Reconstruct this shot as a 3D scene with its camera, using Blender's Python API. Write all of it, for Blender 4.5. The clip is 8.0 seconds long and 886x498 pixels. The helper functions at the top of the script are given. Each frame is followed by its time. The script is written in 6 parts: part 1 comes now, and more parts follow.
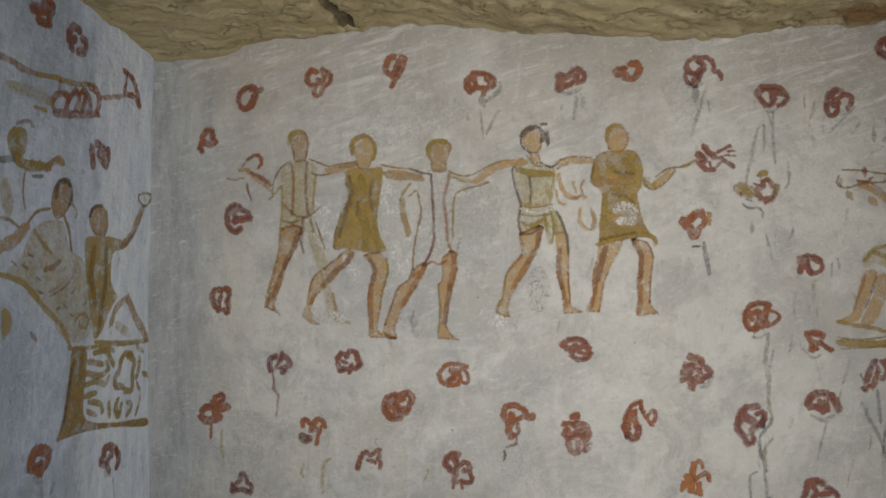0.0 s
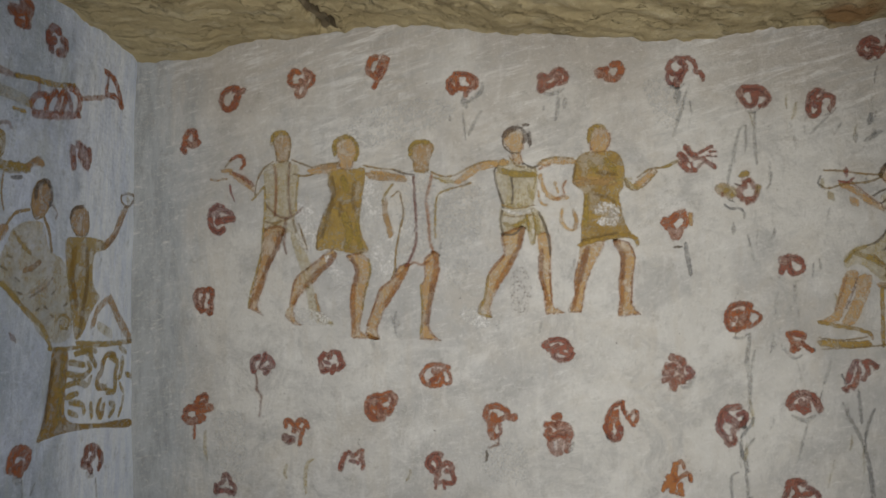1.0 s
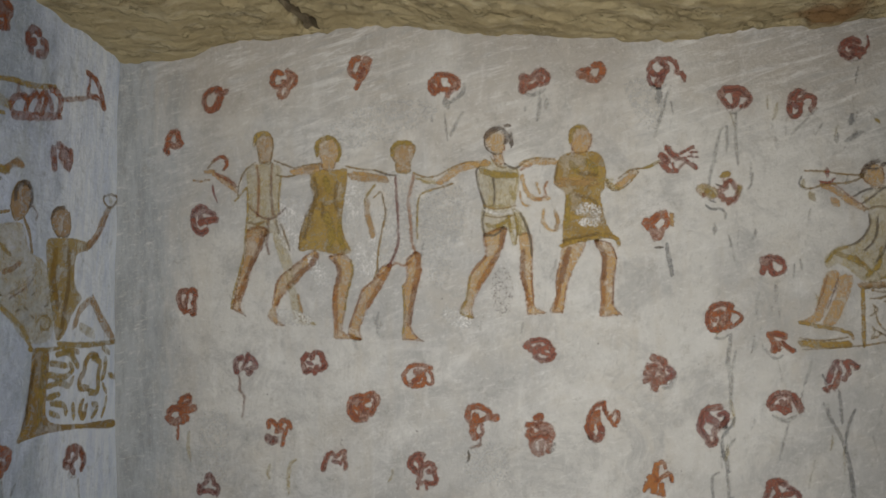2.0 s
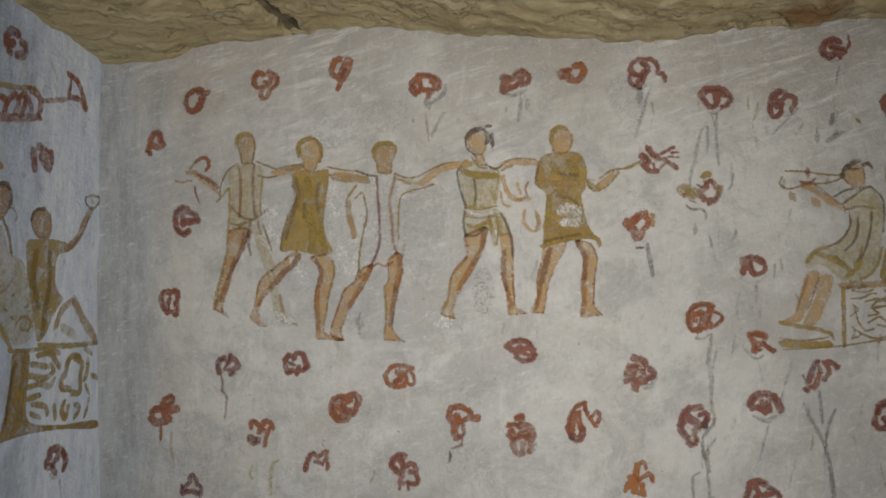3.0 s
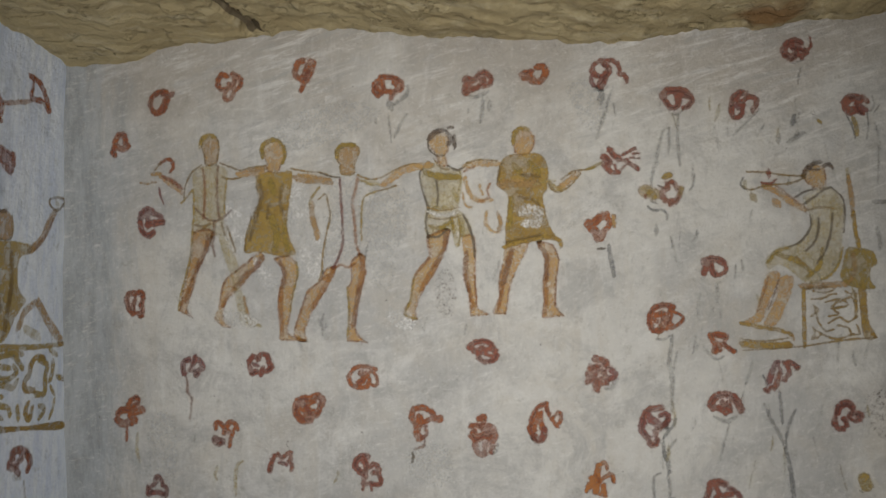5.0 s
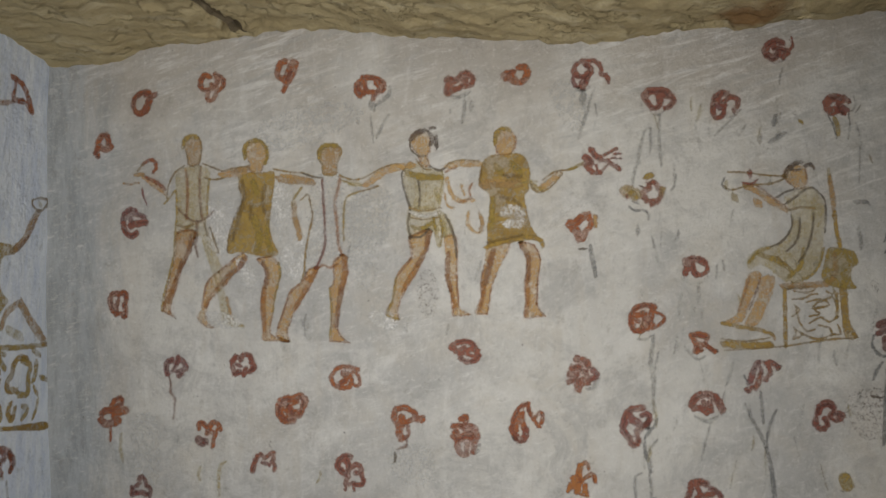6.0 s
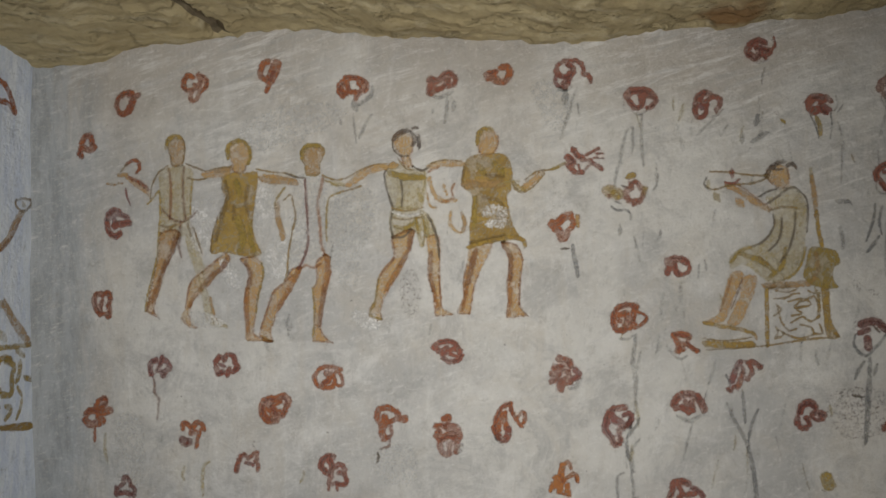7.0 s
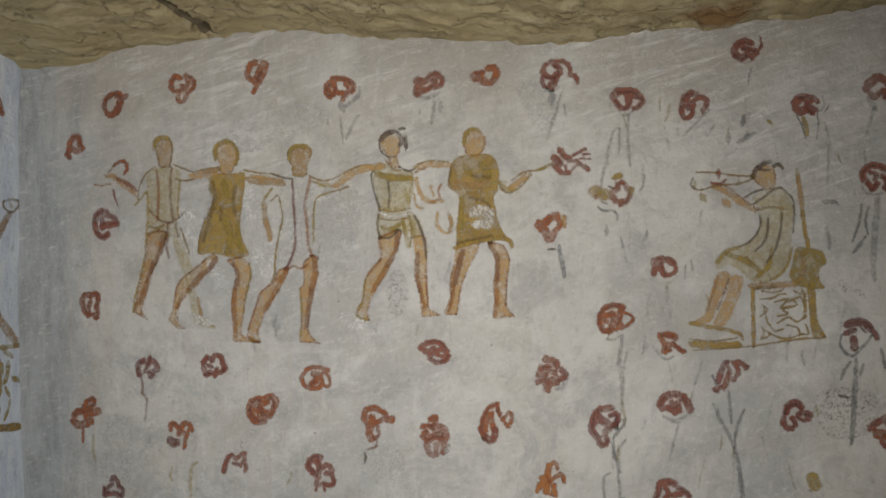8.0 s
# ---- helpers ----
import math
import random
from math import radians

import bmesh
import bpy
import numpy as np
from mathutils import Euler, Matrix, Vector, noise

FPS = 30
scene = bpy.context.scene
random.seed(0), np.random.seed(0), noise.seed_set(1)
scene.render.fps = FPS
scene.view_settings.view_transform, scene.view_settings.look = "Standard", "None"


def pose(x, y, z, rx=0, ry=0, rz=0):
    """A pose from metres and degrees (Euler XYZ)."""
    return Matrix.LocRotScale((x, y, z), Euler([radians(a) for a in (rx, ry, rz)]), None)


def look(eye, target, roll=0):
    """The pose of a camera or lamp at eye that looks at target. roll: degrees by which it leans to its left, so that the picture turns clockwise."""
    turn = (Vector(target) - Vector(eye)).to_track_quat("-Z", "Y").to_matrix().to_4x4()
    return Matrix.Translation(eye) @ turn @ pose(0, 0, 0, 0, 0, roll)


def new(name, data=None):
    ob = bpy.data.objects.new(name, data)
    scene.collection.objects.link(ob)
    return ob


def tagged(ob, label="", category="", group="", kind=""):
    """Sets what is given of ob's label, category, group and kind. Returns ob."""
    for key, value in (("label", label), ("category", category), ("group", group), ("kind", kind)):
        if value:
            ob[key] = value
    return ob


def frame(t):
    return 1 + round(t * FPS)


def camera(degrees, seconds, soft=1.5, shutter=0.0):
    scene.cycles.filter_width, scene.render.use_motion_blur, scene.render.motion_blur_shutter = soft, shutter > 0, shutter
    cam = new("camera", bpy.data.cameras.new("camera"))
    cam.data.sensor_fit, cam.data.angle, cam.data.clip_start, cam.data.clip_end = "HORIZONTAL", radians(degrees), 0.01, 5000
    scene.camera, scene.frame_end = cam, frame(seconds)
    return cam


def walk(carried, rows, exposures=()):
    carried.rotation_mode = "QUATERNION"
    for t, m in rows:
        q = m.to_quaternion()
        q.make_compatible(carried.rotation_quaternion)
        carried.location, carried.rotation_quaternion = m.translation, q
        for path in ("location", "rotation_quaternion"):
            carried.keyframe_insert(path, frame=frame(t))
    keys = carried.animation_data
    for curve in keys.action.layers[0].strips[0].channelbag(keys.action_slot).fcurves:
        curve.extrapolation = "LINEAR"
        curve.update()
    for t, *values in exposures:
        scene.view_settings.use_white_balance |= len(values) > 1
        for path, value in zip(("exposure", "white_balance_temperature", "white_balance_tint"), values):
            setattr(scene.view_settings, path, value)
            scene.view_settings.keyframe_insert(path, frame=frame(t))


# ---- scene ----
cam = camera(52.0, 8.0, soft=1.6)
EYE = 1.5
# seconds, metres right, ahead and up from the first eye, degrees of yaw, pitch and roll
ROWS = [
    (0.0, 0.0000, 0.0000, 0.0000, 0.000, 0.000, 0.000),
    (0.5, 0.0218, -0.0004, 0.0001, 0.003, 0.010, -0.010),
    (1.0, 0.0448, -0.0008, 0.0007, -0.010, 0.022, -0.030),
    (1.5, 0.0670, -0.0022, 0.0014, -0.015, 0.022, -0.045),
    (3.0, 0.1393, -0.0050, 0.0048, 0.018, -0.008, -0.132),
    (3.5, 0.1622, -0.0060, 0.0056, 0.033, -0.024, -0.155),
    (4.0, 0.1863, -0.0074, 0.0065, 0.038, -0.029, -0.175),
    (4.5, 0.2115, -0.0085, 0.0075, 0.052, -0.028, -0.197),
    (6.0, 0.2818, -0.0116, 0.0084, 0.066, -0.018, -0.256),
    (6.5, 0.3038, -0.0121, 0.0087, 0.077, -0.032, -0.288),
    (7.0, 0.3264, -0.0129, 0.0091, 0.082, -0.045, -0.325),
    (7.5, 0.3444, -0.0139, 0.0101, 0.084, -0.051, -0.345),
    (8.0, 0.3600, -0.0146, 0.0108, 0.093, -0.052, -0.364),
]
walk(cam, [(t, pose(x, y, EYE + z, 90 + pitch, -roll, yaw)) for t, x, y, z, yaw, pitch, roll in ROWS])

# ---- world and light ----
world = bpy.data.worlds.new("sky")
world.use_nodes = True
scene.world = world
sky = world.node_tree.nodes.new("ShaderNodeTexSky")
sky.sky_type, sky.sun_disc, sky.sun_elevation, sky.sun_rotation = "NISHITA", False, radians(40), radians(200)
world.node_tree.links.new(sky.outputs["Color"], world.node_tree.nodes["Background"].inputs["Color"])
world.node_tree.nodes["Background"].inputs["Strength"].default_value = 0.08


def area_lamp(name, eye, target, wide, high, watts, colour):
    data = bpy.data.lights.new(name, "AREA")
    data.shape, data.size, data.size_y, data.energy, data.color = "RECTANGLE", wide, high, watts, colour
    ob = new(name, data)
    ob.matrix_world = look(eye, target)
    return ob


# daylight that falls through the entrance behind the camera
area_lamp("entrance_daylight", (0.36, -0.86, 1.18), (0.24, 2.2, 1.42), 0.66, 1.0, 11.4, (1.0, 0.985, 0.96)).data.spread = radians(71)

# ---- materials ----


def node_material(name):
    m = bpy.data.materials.new(name)
    m.use_nodes = True
    nodes, links = m.node_tree.nodes, m.node_tree.links
    return m, nodes, links, nodes["Principled BSDF"]


def tex(nodes, links, scale, detail=5.0, rough=0.6, stretch=(1, 1, 1), seed=0.0, turn=(0, 0, 0), warp=0.0):
    """A noise value over the place, in metres."""
    co, ob = nodes.new("ShaderNodeTexCoord"), nodes.new("ShaderNodeObjectInfo")
    add = nodes.new("ShaderNodeVectorMath")
    mp = nodes.new("ShaderNodeMapping")
    mp.vector_type = "TEXTURE"
    mp.inputs["Scale"].default_value = [1 / a for a in stretch]
    mp.inputs["Rotation"].default_value = [radians(a) for a in turn]
    mp.inputs["Location"].default_value = (seed, seed * 1.7, seed * 0.6)
    n = nodes.new("ShaderNodeTexNoise")
    n.inputs["Scale"].default_value, n.inputs["Detail"].default_value, n.inputs["Roughness"].default_value = scale, detail, rough
    n.inputs["Distortion"].default_value = warp
    links.new(co.outputs["Object"], add.inputs[0])
    links.new(ob.outputs["Location"], add.inputs[1])
    links.new(add.outputs[0], mp.inputs["Vector"])
    links.new(mp.outputs["Vector"], n.inputs["Vector"])
    return n.outputs["Fac"]


def ramp(nodes, links, value, lo, hi, a=0.0, b=1.0):
    r = nodes.new("ShaderNodeMapRange")
    r.interpolation_type = "SMOOTHSTEP"
    for key, v in (("From Min", lo), ("From Max", hi), ("To Min", a), ("To Max", b)):
        r.inputs[key].default_value = v
    links.new(value, r.inputs["Value"])
    return r.outputs["Result"]


def mix(nodes, links, fac, a, b, how="MIX"):
    m = nodes.new("ShaderNodeMix")
    m.data_type, m.blend_type = "RGBA", how
    for slot, v in ((0, fac), (6, a), (7, b)):
        if isinstance(v, (tuple, float)):
            m.inputs[slot].default_value = (*v, 1) if isinstance(v, tuple) else v
        else:
            links.new(v, m.inputs[slot])
    return m.outputs[2]


def maths(nodes, links, how, a, b):
    m = nodes.new("ShaderNodeMath")
    m.operation = how
    for slot, v in ((0, a), (1, b)):
        if isinstance(v, float):
            m.inputs[slot].default_value = v
        else:
            links.new(v, m.inputs[slot])
    return m.outputs[0]


def relief(nodes, links, bsdf, value, metres, strength=1.0, before=None):
    b = nodes.new("ShaderNodeBump")
    b.inputs["Distance"].default_value, b.inputs["Strength"].default_value = metres, strength
    links.new(value, b.inputs["Height"])
    if before:
        links.new(before, b.inputs["Normal"])
    links.new(b.outputs["Normal"], bsdf.inputs["Normal"])
    return b.outputs["Normal"]


def plaster_material(name, base, cool, warm, pale, along, turn=(0, 0, 0), corner_shading=(), top_tone=(0.385, 0.345, 0.295)):
    """Old lime plaster laid on with a brush, cloudy and scuffed. along, turn: the stretch and slant of the brush
    streaks.
    corner_shading: light, or shade with grime, put into the colour up the corner: its axis, from where to where it sets
    in, and two tones."""
    m, N, K, bsdf = node_material(name)
    col = mix(N, K, ramp(N, K, tex(N, K, 1.9, 7, 0.6, seed=3, warp=0.5), 0.42, 0.6), base, cool)
    col = mix(N, K, ramp(N, K, tex(N, K, 4.2, 8, 0.68, seed=11, warp=0.7), 0.46, 0.66, 0, 0.5), col, warm)
    cloud = tex(N, K, 7.0, 9, 0.75, seed=27, warp=0.7)
    col = mix(N, K, ramp(N, K, cloud, 0.48, 0.64, 0, 0.65), col, tuple(c * 0.82 for c in cool))
    streak = tex(N, K, 9.0, 8, 0.75, along, 5, turn, 0.6)
    col = mix(N, K, ramp(N, K, streak, 0.48, 0.68, 0, 0.35), col, tuple(c * 0.85 for c in cool))
    scumble = tex(N, K, 5.0, 9, 0.76, tuple(1 + 1.6 * (a - 1) for a in along), 21, turn, 0.6)
    col = mix(N, K, ramp(N, K, scumble, 0.48, 0.7, 0, 0.65), col, pale)
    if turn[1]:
        # broad dry brush marks over the upper wall, pale over dark, and a darker brown that grows unevenly towards the
        # top
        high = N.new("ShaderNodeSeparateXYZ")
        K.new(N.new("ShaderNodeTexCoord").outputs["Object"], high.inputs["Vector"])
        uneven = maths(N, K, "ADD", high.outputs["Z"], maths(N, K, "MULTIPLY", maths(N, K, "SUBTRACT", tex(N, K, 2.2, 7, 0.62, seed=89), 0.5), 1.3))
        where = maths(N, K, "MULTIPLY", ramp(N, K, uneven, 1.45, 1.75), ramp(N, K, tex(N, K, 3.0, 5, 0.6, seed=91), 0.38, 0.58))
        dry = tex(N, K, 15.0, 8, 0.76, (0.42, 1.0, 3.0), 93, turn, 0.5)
        col = mix(N, K, ramp(N, K, uneven, 1.72, 2.12, 0, 0.7), col, top_tone)
        col = mix(N, K, maths(N, K, "MULTIPLY", where, ramp(N, K, dry, 0.49, 0.63, 0, 0.75)), col, pale)
        under = tex(N, K, 13.0, 8, 0.76, (0.42, 1.0, 3.0), 95, turn, 0.5)
        col = mix(N, K, maths(N, K, "MULTIPLY", where, ramp(N, K, under, 0.49, 0.65, 0, 0.65)), col, tuple(c * 0.86 for c in cool))
    drip = tex(N, K, 6.0, 6, 0.65, (3.0, 3.0, 0.5), 33)
    col = mix(N, K, ramp(N, K, drip, 0.52, 0.70, 0, 0.35), col, warm)
    drag = tex(N, K, 12.0, 7, 0.75, (2.5, 2.5, 0.6), 37)
    col = mix(N, K, ramp(N, K, drag, 0.53, 0.70, 0, 0.4), col, pale)
    # light and shade of the corner, put into the colour with a ragged edge
    if corner_shading:
        axis, start, end, first, second = corner_shading
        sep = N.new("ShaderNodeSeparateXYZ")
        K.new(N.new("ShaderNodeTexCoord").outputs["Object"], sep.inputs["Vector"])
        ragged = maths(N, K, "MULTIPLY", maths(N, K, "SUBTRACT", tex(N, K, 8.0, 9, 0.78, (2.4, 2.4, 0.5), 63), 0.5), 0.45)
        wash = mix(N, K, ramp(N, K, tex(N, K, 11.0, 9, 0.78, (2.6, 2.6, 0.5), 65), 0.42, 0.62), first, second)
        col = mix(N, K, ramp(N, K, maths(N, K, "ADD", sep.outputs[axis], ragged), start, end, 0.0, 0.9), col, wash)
    scratch = tex(N, K, 26.0, 8, 0.8, (1.0, 1.0, 3.5), 81, turn, 0.5)
    col = mix(N, K, ramp(N, K, scratch, 0.53, 0.68, 0, 0.65), col, pale)
    scrape = tex(N, K, 30.0, 8, 0.8, (3.0, 3.0, 0.8), 83, (0, 6, 0), 0.5)
    col = mix(N, K, ramp(N, K, scrape, 0.54, 0.69, 0, 0.4), col, tuple(c * 0.72 for c in cool))
    soot = tex(N, K, 24.0, 10, 0.85, seed=41)
    col = mix(N, K, ramp(N, K, soot, 0.53, 0.69, 0, 0.55), col, tuple(c * 0.55 for c in warm))
    fleck = tex(N, K, 110.0, 6, 0.8, seed=51)
    col = mix(N, K, ramp(N, K, fleck, 0.55, 0.70, 0, 0.55), col, tuple(min(0.85, c * 1.1) for c in pale))
    grit = tex(N, K, 140.0, 5, 0.8, seed=55)
    col = mix(N, K, ramp(N, K, grit, 0.6, 0.72, 0, 0.5), col, tuple(c * 0.5 for c in cool))
    pit = tex(N, K, 60.0, 3, 0.6, seed=57)
    col = mix(N, K, ramp(N, K, pit, 0.72, 0.77, 0, 0.7), col, (0.13, 0.12, 0.11))
    K.new(col, bsdf.inputs["Base Color"])
    bsdf.inputs["Roughness"].default_value = 0.9
    bsdf.inputs["Specular IOR Level"].default_value = 0.25
    n1 = relief(N, K, bsdf, tex(N, K, 22.0, 7, 0.68, seed=61, warp=0.3), 0.009)
    relief(N, K, bsdf, tex(N, K, 120.0, 3, 0.6, seed=71), 0.0014, 1.0, n1)
    return m


def rock_material():
    """Cut limestone: bedded, cracked, with one rusty stain where water seeps in."""
    m, N, K, bsdf = node_material("limestone")
    slant = (0, 0, 22)
    col = mix(N, K, ramp(N, K, tex(N, K, 5.0, 8, 0.68, (0.8, 1.6, 1), 2, slant, 0.5), 0.36, 0.64), (0.63, 0.525, 0.305), (0.53, 0.43, 0.24))
    col = mix(N, K, ramp(N, K, tex(N, K, 11.0, 8, 0.72, (0.8, 1.5, 1), 9, slant, 0.6), 0.48, 0.66, 0, 0.75), col, (0.69, 0.605, 0.40))
    col = mix(N, K, ramp(N, K, tex(N, K, 26.0, 8, 0.75, (0.8, 1.5, 1), 12, slant, 0.8), 0.54, 0.72, 0, 0.5), col, (0.42, 0.33, 0.19))
    co = N.new("ShaderNodeTexCoord")
    far = N.new("ShaderNodeVectorMath")
    far.operation = "DISTANCE"
    far.inputs[1].default_value = (1.03, 2.19, 2.07)
    K.new(co.outputs["Object"], far.inputs[0])
    seep = maths(N, K, "ADD", far.outputs["Value"], maths(N, K, "MULTIPLY", tex(N, K, 16.0, 6, 0.7, seed=15), -0.16))
    col = mix(N, K, ramp(N, K, seep, -0.05, 0.05, 0.8, 0.0), col, (0.34, 0.17, 0.06))
    vein = tex(N, K, 3.2, 6, 0.62, (1.0, 1.8, 1), 17, slant, 0.4)
    thin = maths(N, K, "ABSOLUTE", maths(N, K, "SUBTRACT", vein, 0.5), 0.0)
    col = mix(N, K, ramp(N, K, thin, 0.0005, 0.005, 0.2, 0.0), col, (0.25, 0.19, 0.11))
    col = mix(N, K, ramp(N, K, tex(N, K, 70.0, 6, 0.75, seed=19), 0.57, 0.72, 0, 0.6), col, (0.22, 0.17, 0.10))
    K.new(col, bsdf.inputs["Base Color"])
    bsdf.inputs["Roughness"].default_value = 0.92
    bsdf.inputs["Specular IOR Level"].default_value = 0.2
    n0 = relief(N, K, bsdf, ramp(N, K, thin, 0.0, 0.012), 0.006)
    n1 = relief(N, K, bsdf, tex(N, K, 14.0, 9, 0.7, (0.8, 1.6, 1), 25, slant, 0.6), 0.016, 1.0, n0)
    relief(N, K, bsdf, tex(N, K, 110.0, 5, 0.7, seed=29), 0.004, 1.0, n1)
    return m


def pigment(name, a, b, cover=0.92, wear=0.5, ragged=0.22, dry=0.3, flake=60.0, soft=0.0):
    """Thin brushed paint on plaster: two tones, brush hairs, frayed edges and worn-through patches.
    The stroke coordinates hold the place across the brush and the distance from the edge, in centimetres."""
    m, N, K, bsdf = node_material(name)
    lot = N.new("ShaderNodeObjectInfo").outputs["Random"]
    tone = maths(N, K, "ADD", tex(N, K, 30.0, 6, 0.7, seed=4, warp=0.5), maths(N, K, "MULTIPLY", maths(N, K, "SUBTRACT", lot, 0.5), 0.22))
    col = mix(N, K, ramp(N, K, tone, 0.36, 0.64), a, b)
    col = mix(N, K, ramp(N, K, tex(N, K, 95.0, 5, 0.7, seed=6), 0.5, 0.72, 0, 0.5), col, tuple(c * 0.62 for c in b))
    bsdf.inputs["Roughness"].default_value = 0.85
    bsdf.inputs["Specular IOR Level"].default_value = 0.2
    uv = N.new("ShaderNodeUVMap")
    uv.uv_map = "stroke"
    sep = N.new("ShaderNodeSeparateXYZ")
    K.new(uv.outputs["UV"], sep.inputs["Vector"])
    fray = maths(N, K, "MULTIPLY", maths(N, K, "SUBTRACT", tex(N, K, 130.0, 7, 0.85, seed=7), 0.5), ragged * 7.0)
    inside = ramp(N, K, maths(N, K, "ADD", sep.outputs["Y"], fray), -0.06 - soft, 0.16 + 1.6 * soft)
    rim = ramp(N, K, sep.outputs["Y"], 0.04, 0.24, 0.25, 0.0)
    K.new(mix(N, K, rim, col, tuple(c * 0.68 for c in b)), bsdf.inputs["Base Color"])
    worn = ramp(N, K, tex(N, K, flake, 9, 0.82, seed=13, warp=0.3), wear - 0.1, wear + 0.04, 1.0 - dry, 1.0)
    thin = ramp(N, K, tex(N, K, 24.0, 6, 0.68, seed=19, warp=0.4), 0.36, 0.58, 0.5, 1.0)
    hair = N.new("ShaderNodeCombineXYZ")
    K.new(maths(N, K, "MULTIPLY", sep.outputs["X"], 5.0), hair.inputs["X"])
    K.new(maths(N, K, "MULTIPLY", tex(N, K, 9.0, 2, 0.5, seed=31), 6.0), hair.inputs["Y"])
    hn = N.new("ShaderNodeTexNoise")
    hn.inputs["Scale"].default_value, hn.inputs["Detail"].default_value = 1.0, 3.0
    K.new(hair.outputs["Vector"], hn.inputs["Vector"])
    grain = maths(N, K, "MULTIPLY", ramp(N, K, tex(N, K, 260.0, 4, 0.75, seed=17), 0.36, 0.48, 0.55, 1.0), ramp(N, K, hn.outputs["Fac"], 0.32, 0.55, 1.0 - 0.3 * dry, 1.0))
    alpha = maths(N, K, "MULTIPLY", maths(N, K, "MULTIPLY", inside, worn), maths(N, K, "MULTIPLY", maths(N, K, "MULTIPLY", grain, thin), cover))
    K.new(alpha, bsdf.inputs["Alpha"])
    relief(N, K, bsdf, tex(N, K, 90.0, 6, 0.7, seed=23), 0.003)
    return m


# corner shade and some grime are painted into this wall's dark grey end
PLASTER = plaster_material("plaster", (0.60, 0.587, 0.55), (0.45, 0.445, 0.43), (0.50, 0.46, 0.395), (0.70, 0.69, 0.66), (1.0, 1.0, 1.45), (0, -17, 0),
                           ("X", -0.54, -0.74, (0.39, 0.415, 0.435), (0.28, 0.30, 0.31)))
# the pale end tones put the brighter light by the corner into the colour
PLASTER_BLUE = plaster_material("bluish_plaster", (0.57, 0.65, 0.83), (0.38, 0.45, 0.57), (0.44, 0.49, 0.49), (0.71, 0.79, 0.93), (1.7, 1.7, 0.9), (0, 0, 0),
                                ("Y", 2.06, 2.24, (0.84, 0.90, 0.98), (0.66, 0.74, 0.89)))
ROCK = rock_material()
# dark tones that stand in for the shade inside the ceiling crack
CRACK_SHADE = plaster_material("dark_crack_shade", (0.20, 0.16, 0.10), (0.15, 0.12, 0.075), (0.22, 0.17, 0.105), (0.27, 0.22, 0.14), (1, 1, 1))
EARTH = plaster_material("earth", (0.40, 0.34, 0.26), (0.34, 0.29, 0.22), (0.44, 0.36, 0.25), (0.48, 0.41, 0.31), (1, 1, 1))

P = {}
P["red"] = pigment("red_ochre", (0.39, 0.14, 0.055), (0.28, 0.095, 0.042), 0.88, 0.46, 0.26, 0.65)
P["faded"] = pigment("faded_red_ochre", (0.37, 0.155, 0.095), (0.29, 0.12, 0.08), 0.72, 0.47, 0.28, 0.7, 60.0, 0.05)
P["brown"] = pigment("brown_red", (0.25, 0.09, 0.065), (0.31, 0.125, 0.085), 0.86, 0.46, 0.26, 0.6)
P["maroon"] = pigment("maroon", (0.18, 0.075, 0.065), (0.24, 0.10, 0.08), 0.72, 0.46, 0.2, 0.5)
P["purple"] = pigment("purple_red", (0.25, 0.145, 0.14), (0.29, 0.12, 0.10), 0.82, 0.45, 0.24, 0.55, 60.0, 0.03)
P["orange"] = pigment("orange_ochre", (0.46, 0.19, 0.06), (0.36, 0.13, 0.05), 0.88, 0.44, 0.22, 0.5)
P["ochre"] = pigment("brown_ochre", (0.42, 0.285, 0.072), (0.31, 0.20, 0.055), 0.92, 0.45, 0.24, 0.45, 60.0, 0.03)
P["olive"] = pigment("olive_ochre", (0.33, 0.24, 0.06), (0.43, 0.31, 0.09), 0.84, 0.45, 0.24, 0.6, 60.0, 0.05)
P["umber"] = pigment("thin_umber", (0.20, 0.13, 0.05), (0.26, 0.17, 0.065), 0.66, 0.48, 0.3, 0.7, 60.0, 0.12)
P["cream"] = pigment("pale_ochre", (0.48, 0.385, 0.15), (0.55, 0.455, 0.23), 0.5, 0.48, 0.28, 0.6, 60.0, 0.08)
P["skin"] = pigment("flesh_ochre", (0.58, 0.38, 0.15), (0.52, 0.30, 0.105), 0.7, 0.47, 0.3, 0.6, 60.0, 0.08)
P["tan"] = pigment("tan_ochre", (0.40, 0.25, 0.10), (0.47, 0.31, 0.145), 0.76, 0.46, 0.3, 0.55, 60.0, 0.07)
P["rust"] = pigment("rust_ochre", (0.42, 0.19, 0.06), (0.33, 0.135, 0.045), 0.64, 0.46, 0.26, 0.55, 60.0, 0.10)
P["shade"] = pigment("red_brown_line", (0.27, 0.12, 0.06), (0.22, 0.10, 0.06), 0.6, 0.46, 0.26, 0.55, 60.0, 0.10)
P["line"] = pigment("ochre_line", (0.38, 0.265, 0.10), (0.27, 0.18, 0.07), 0.80, 0.44, 0.2, 0.55)
P["dark"] = pigment("dark_line", (0.15, 0.125, 0.095), (0.20, 0.165, 0.13), 0.80, 0.42, 0.16, 0.5)
P["hair"] = pigment("umber", (0.13, 0.105, 0.09), (0.20, 0.15, 0.11), 0.8, 0.42, 0.28, 0.5)
P["blush"] = pigment("pink_wash", (0.40, 0.19, 0.12), (0.34, 0.16, 0.11), 0.48, 0.52, 0.36, 0.8, 90.0, 0.06)
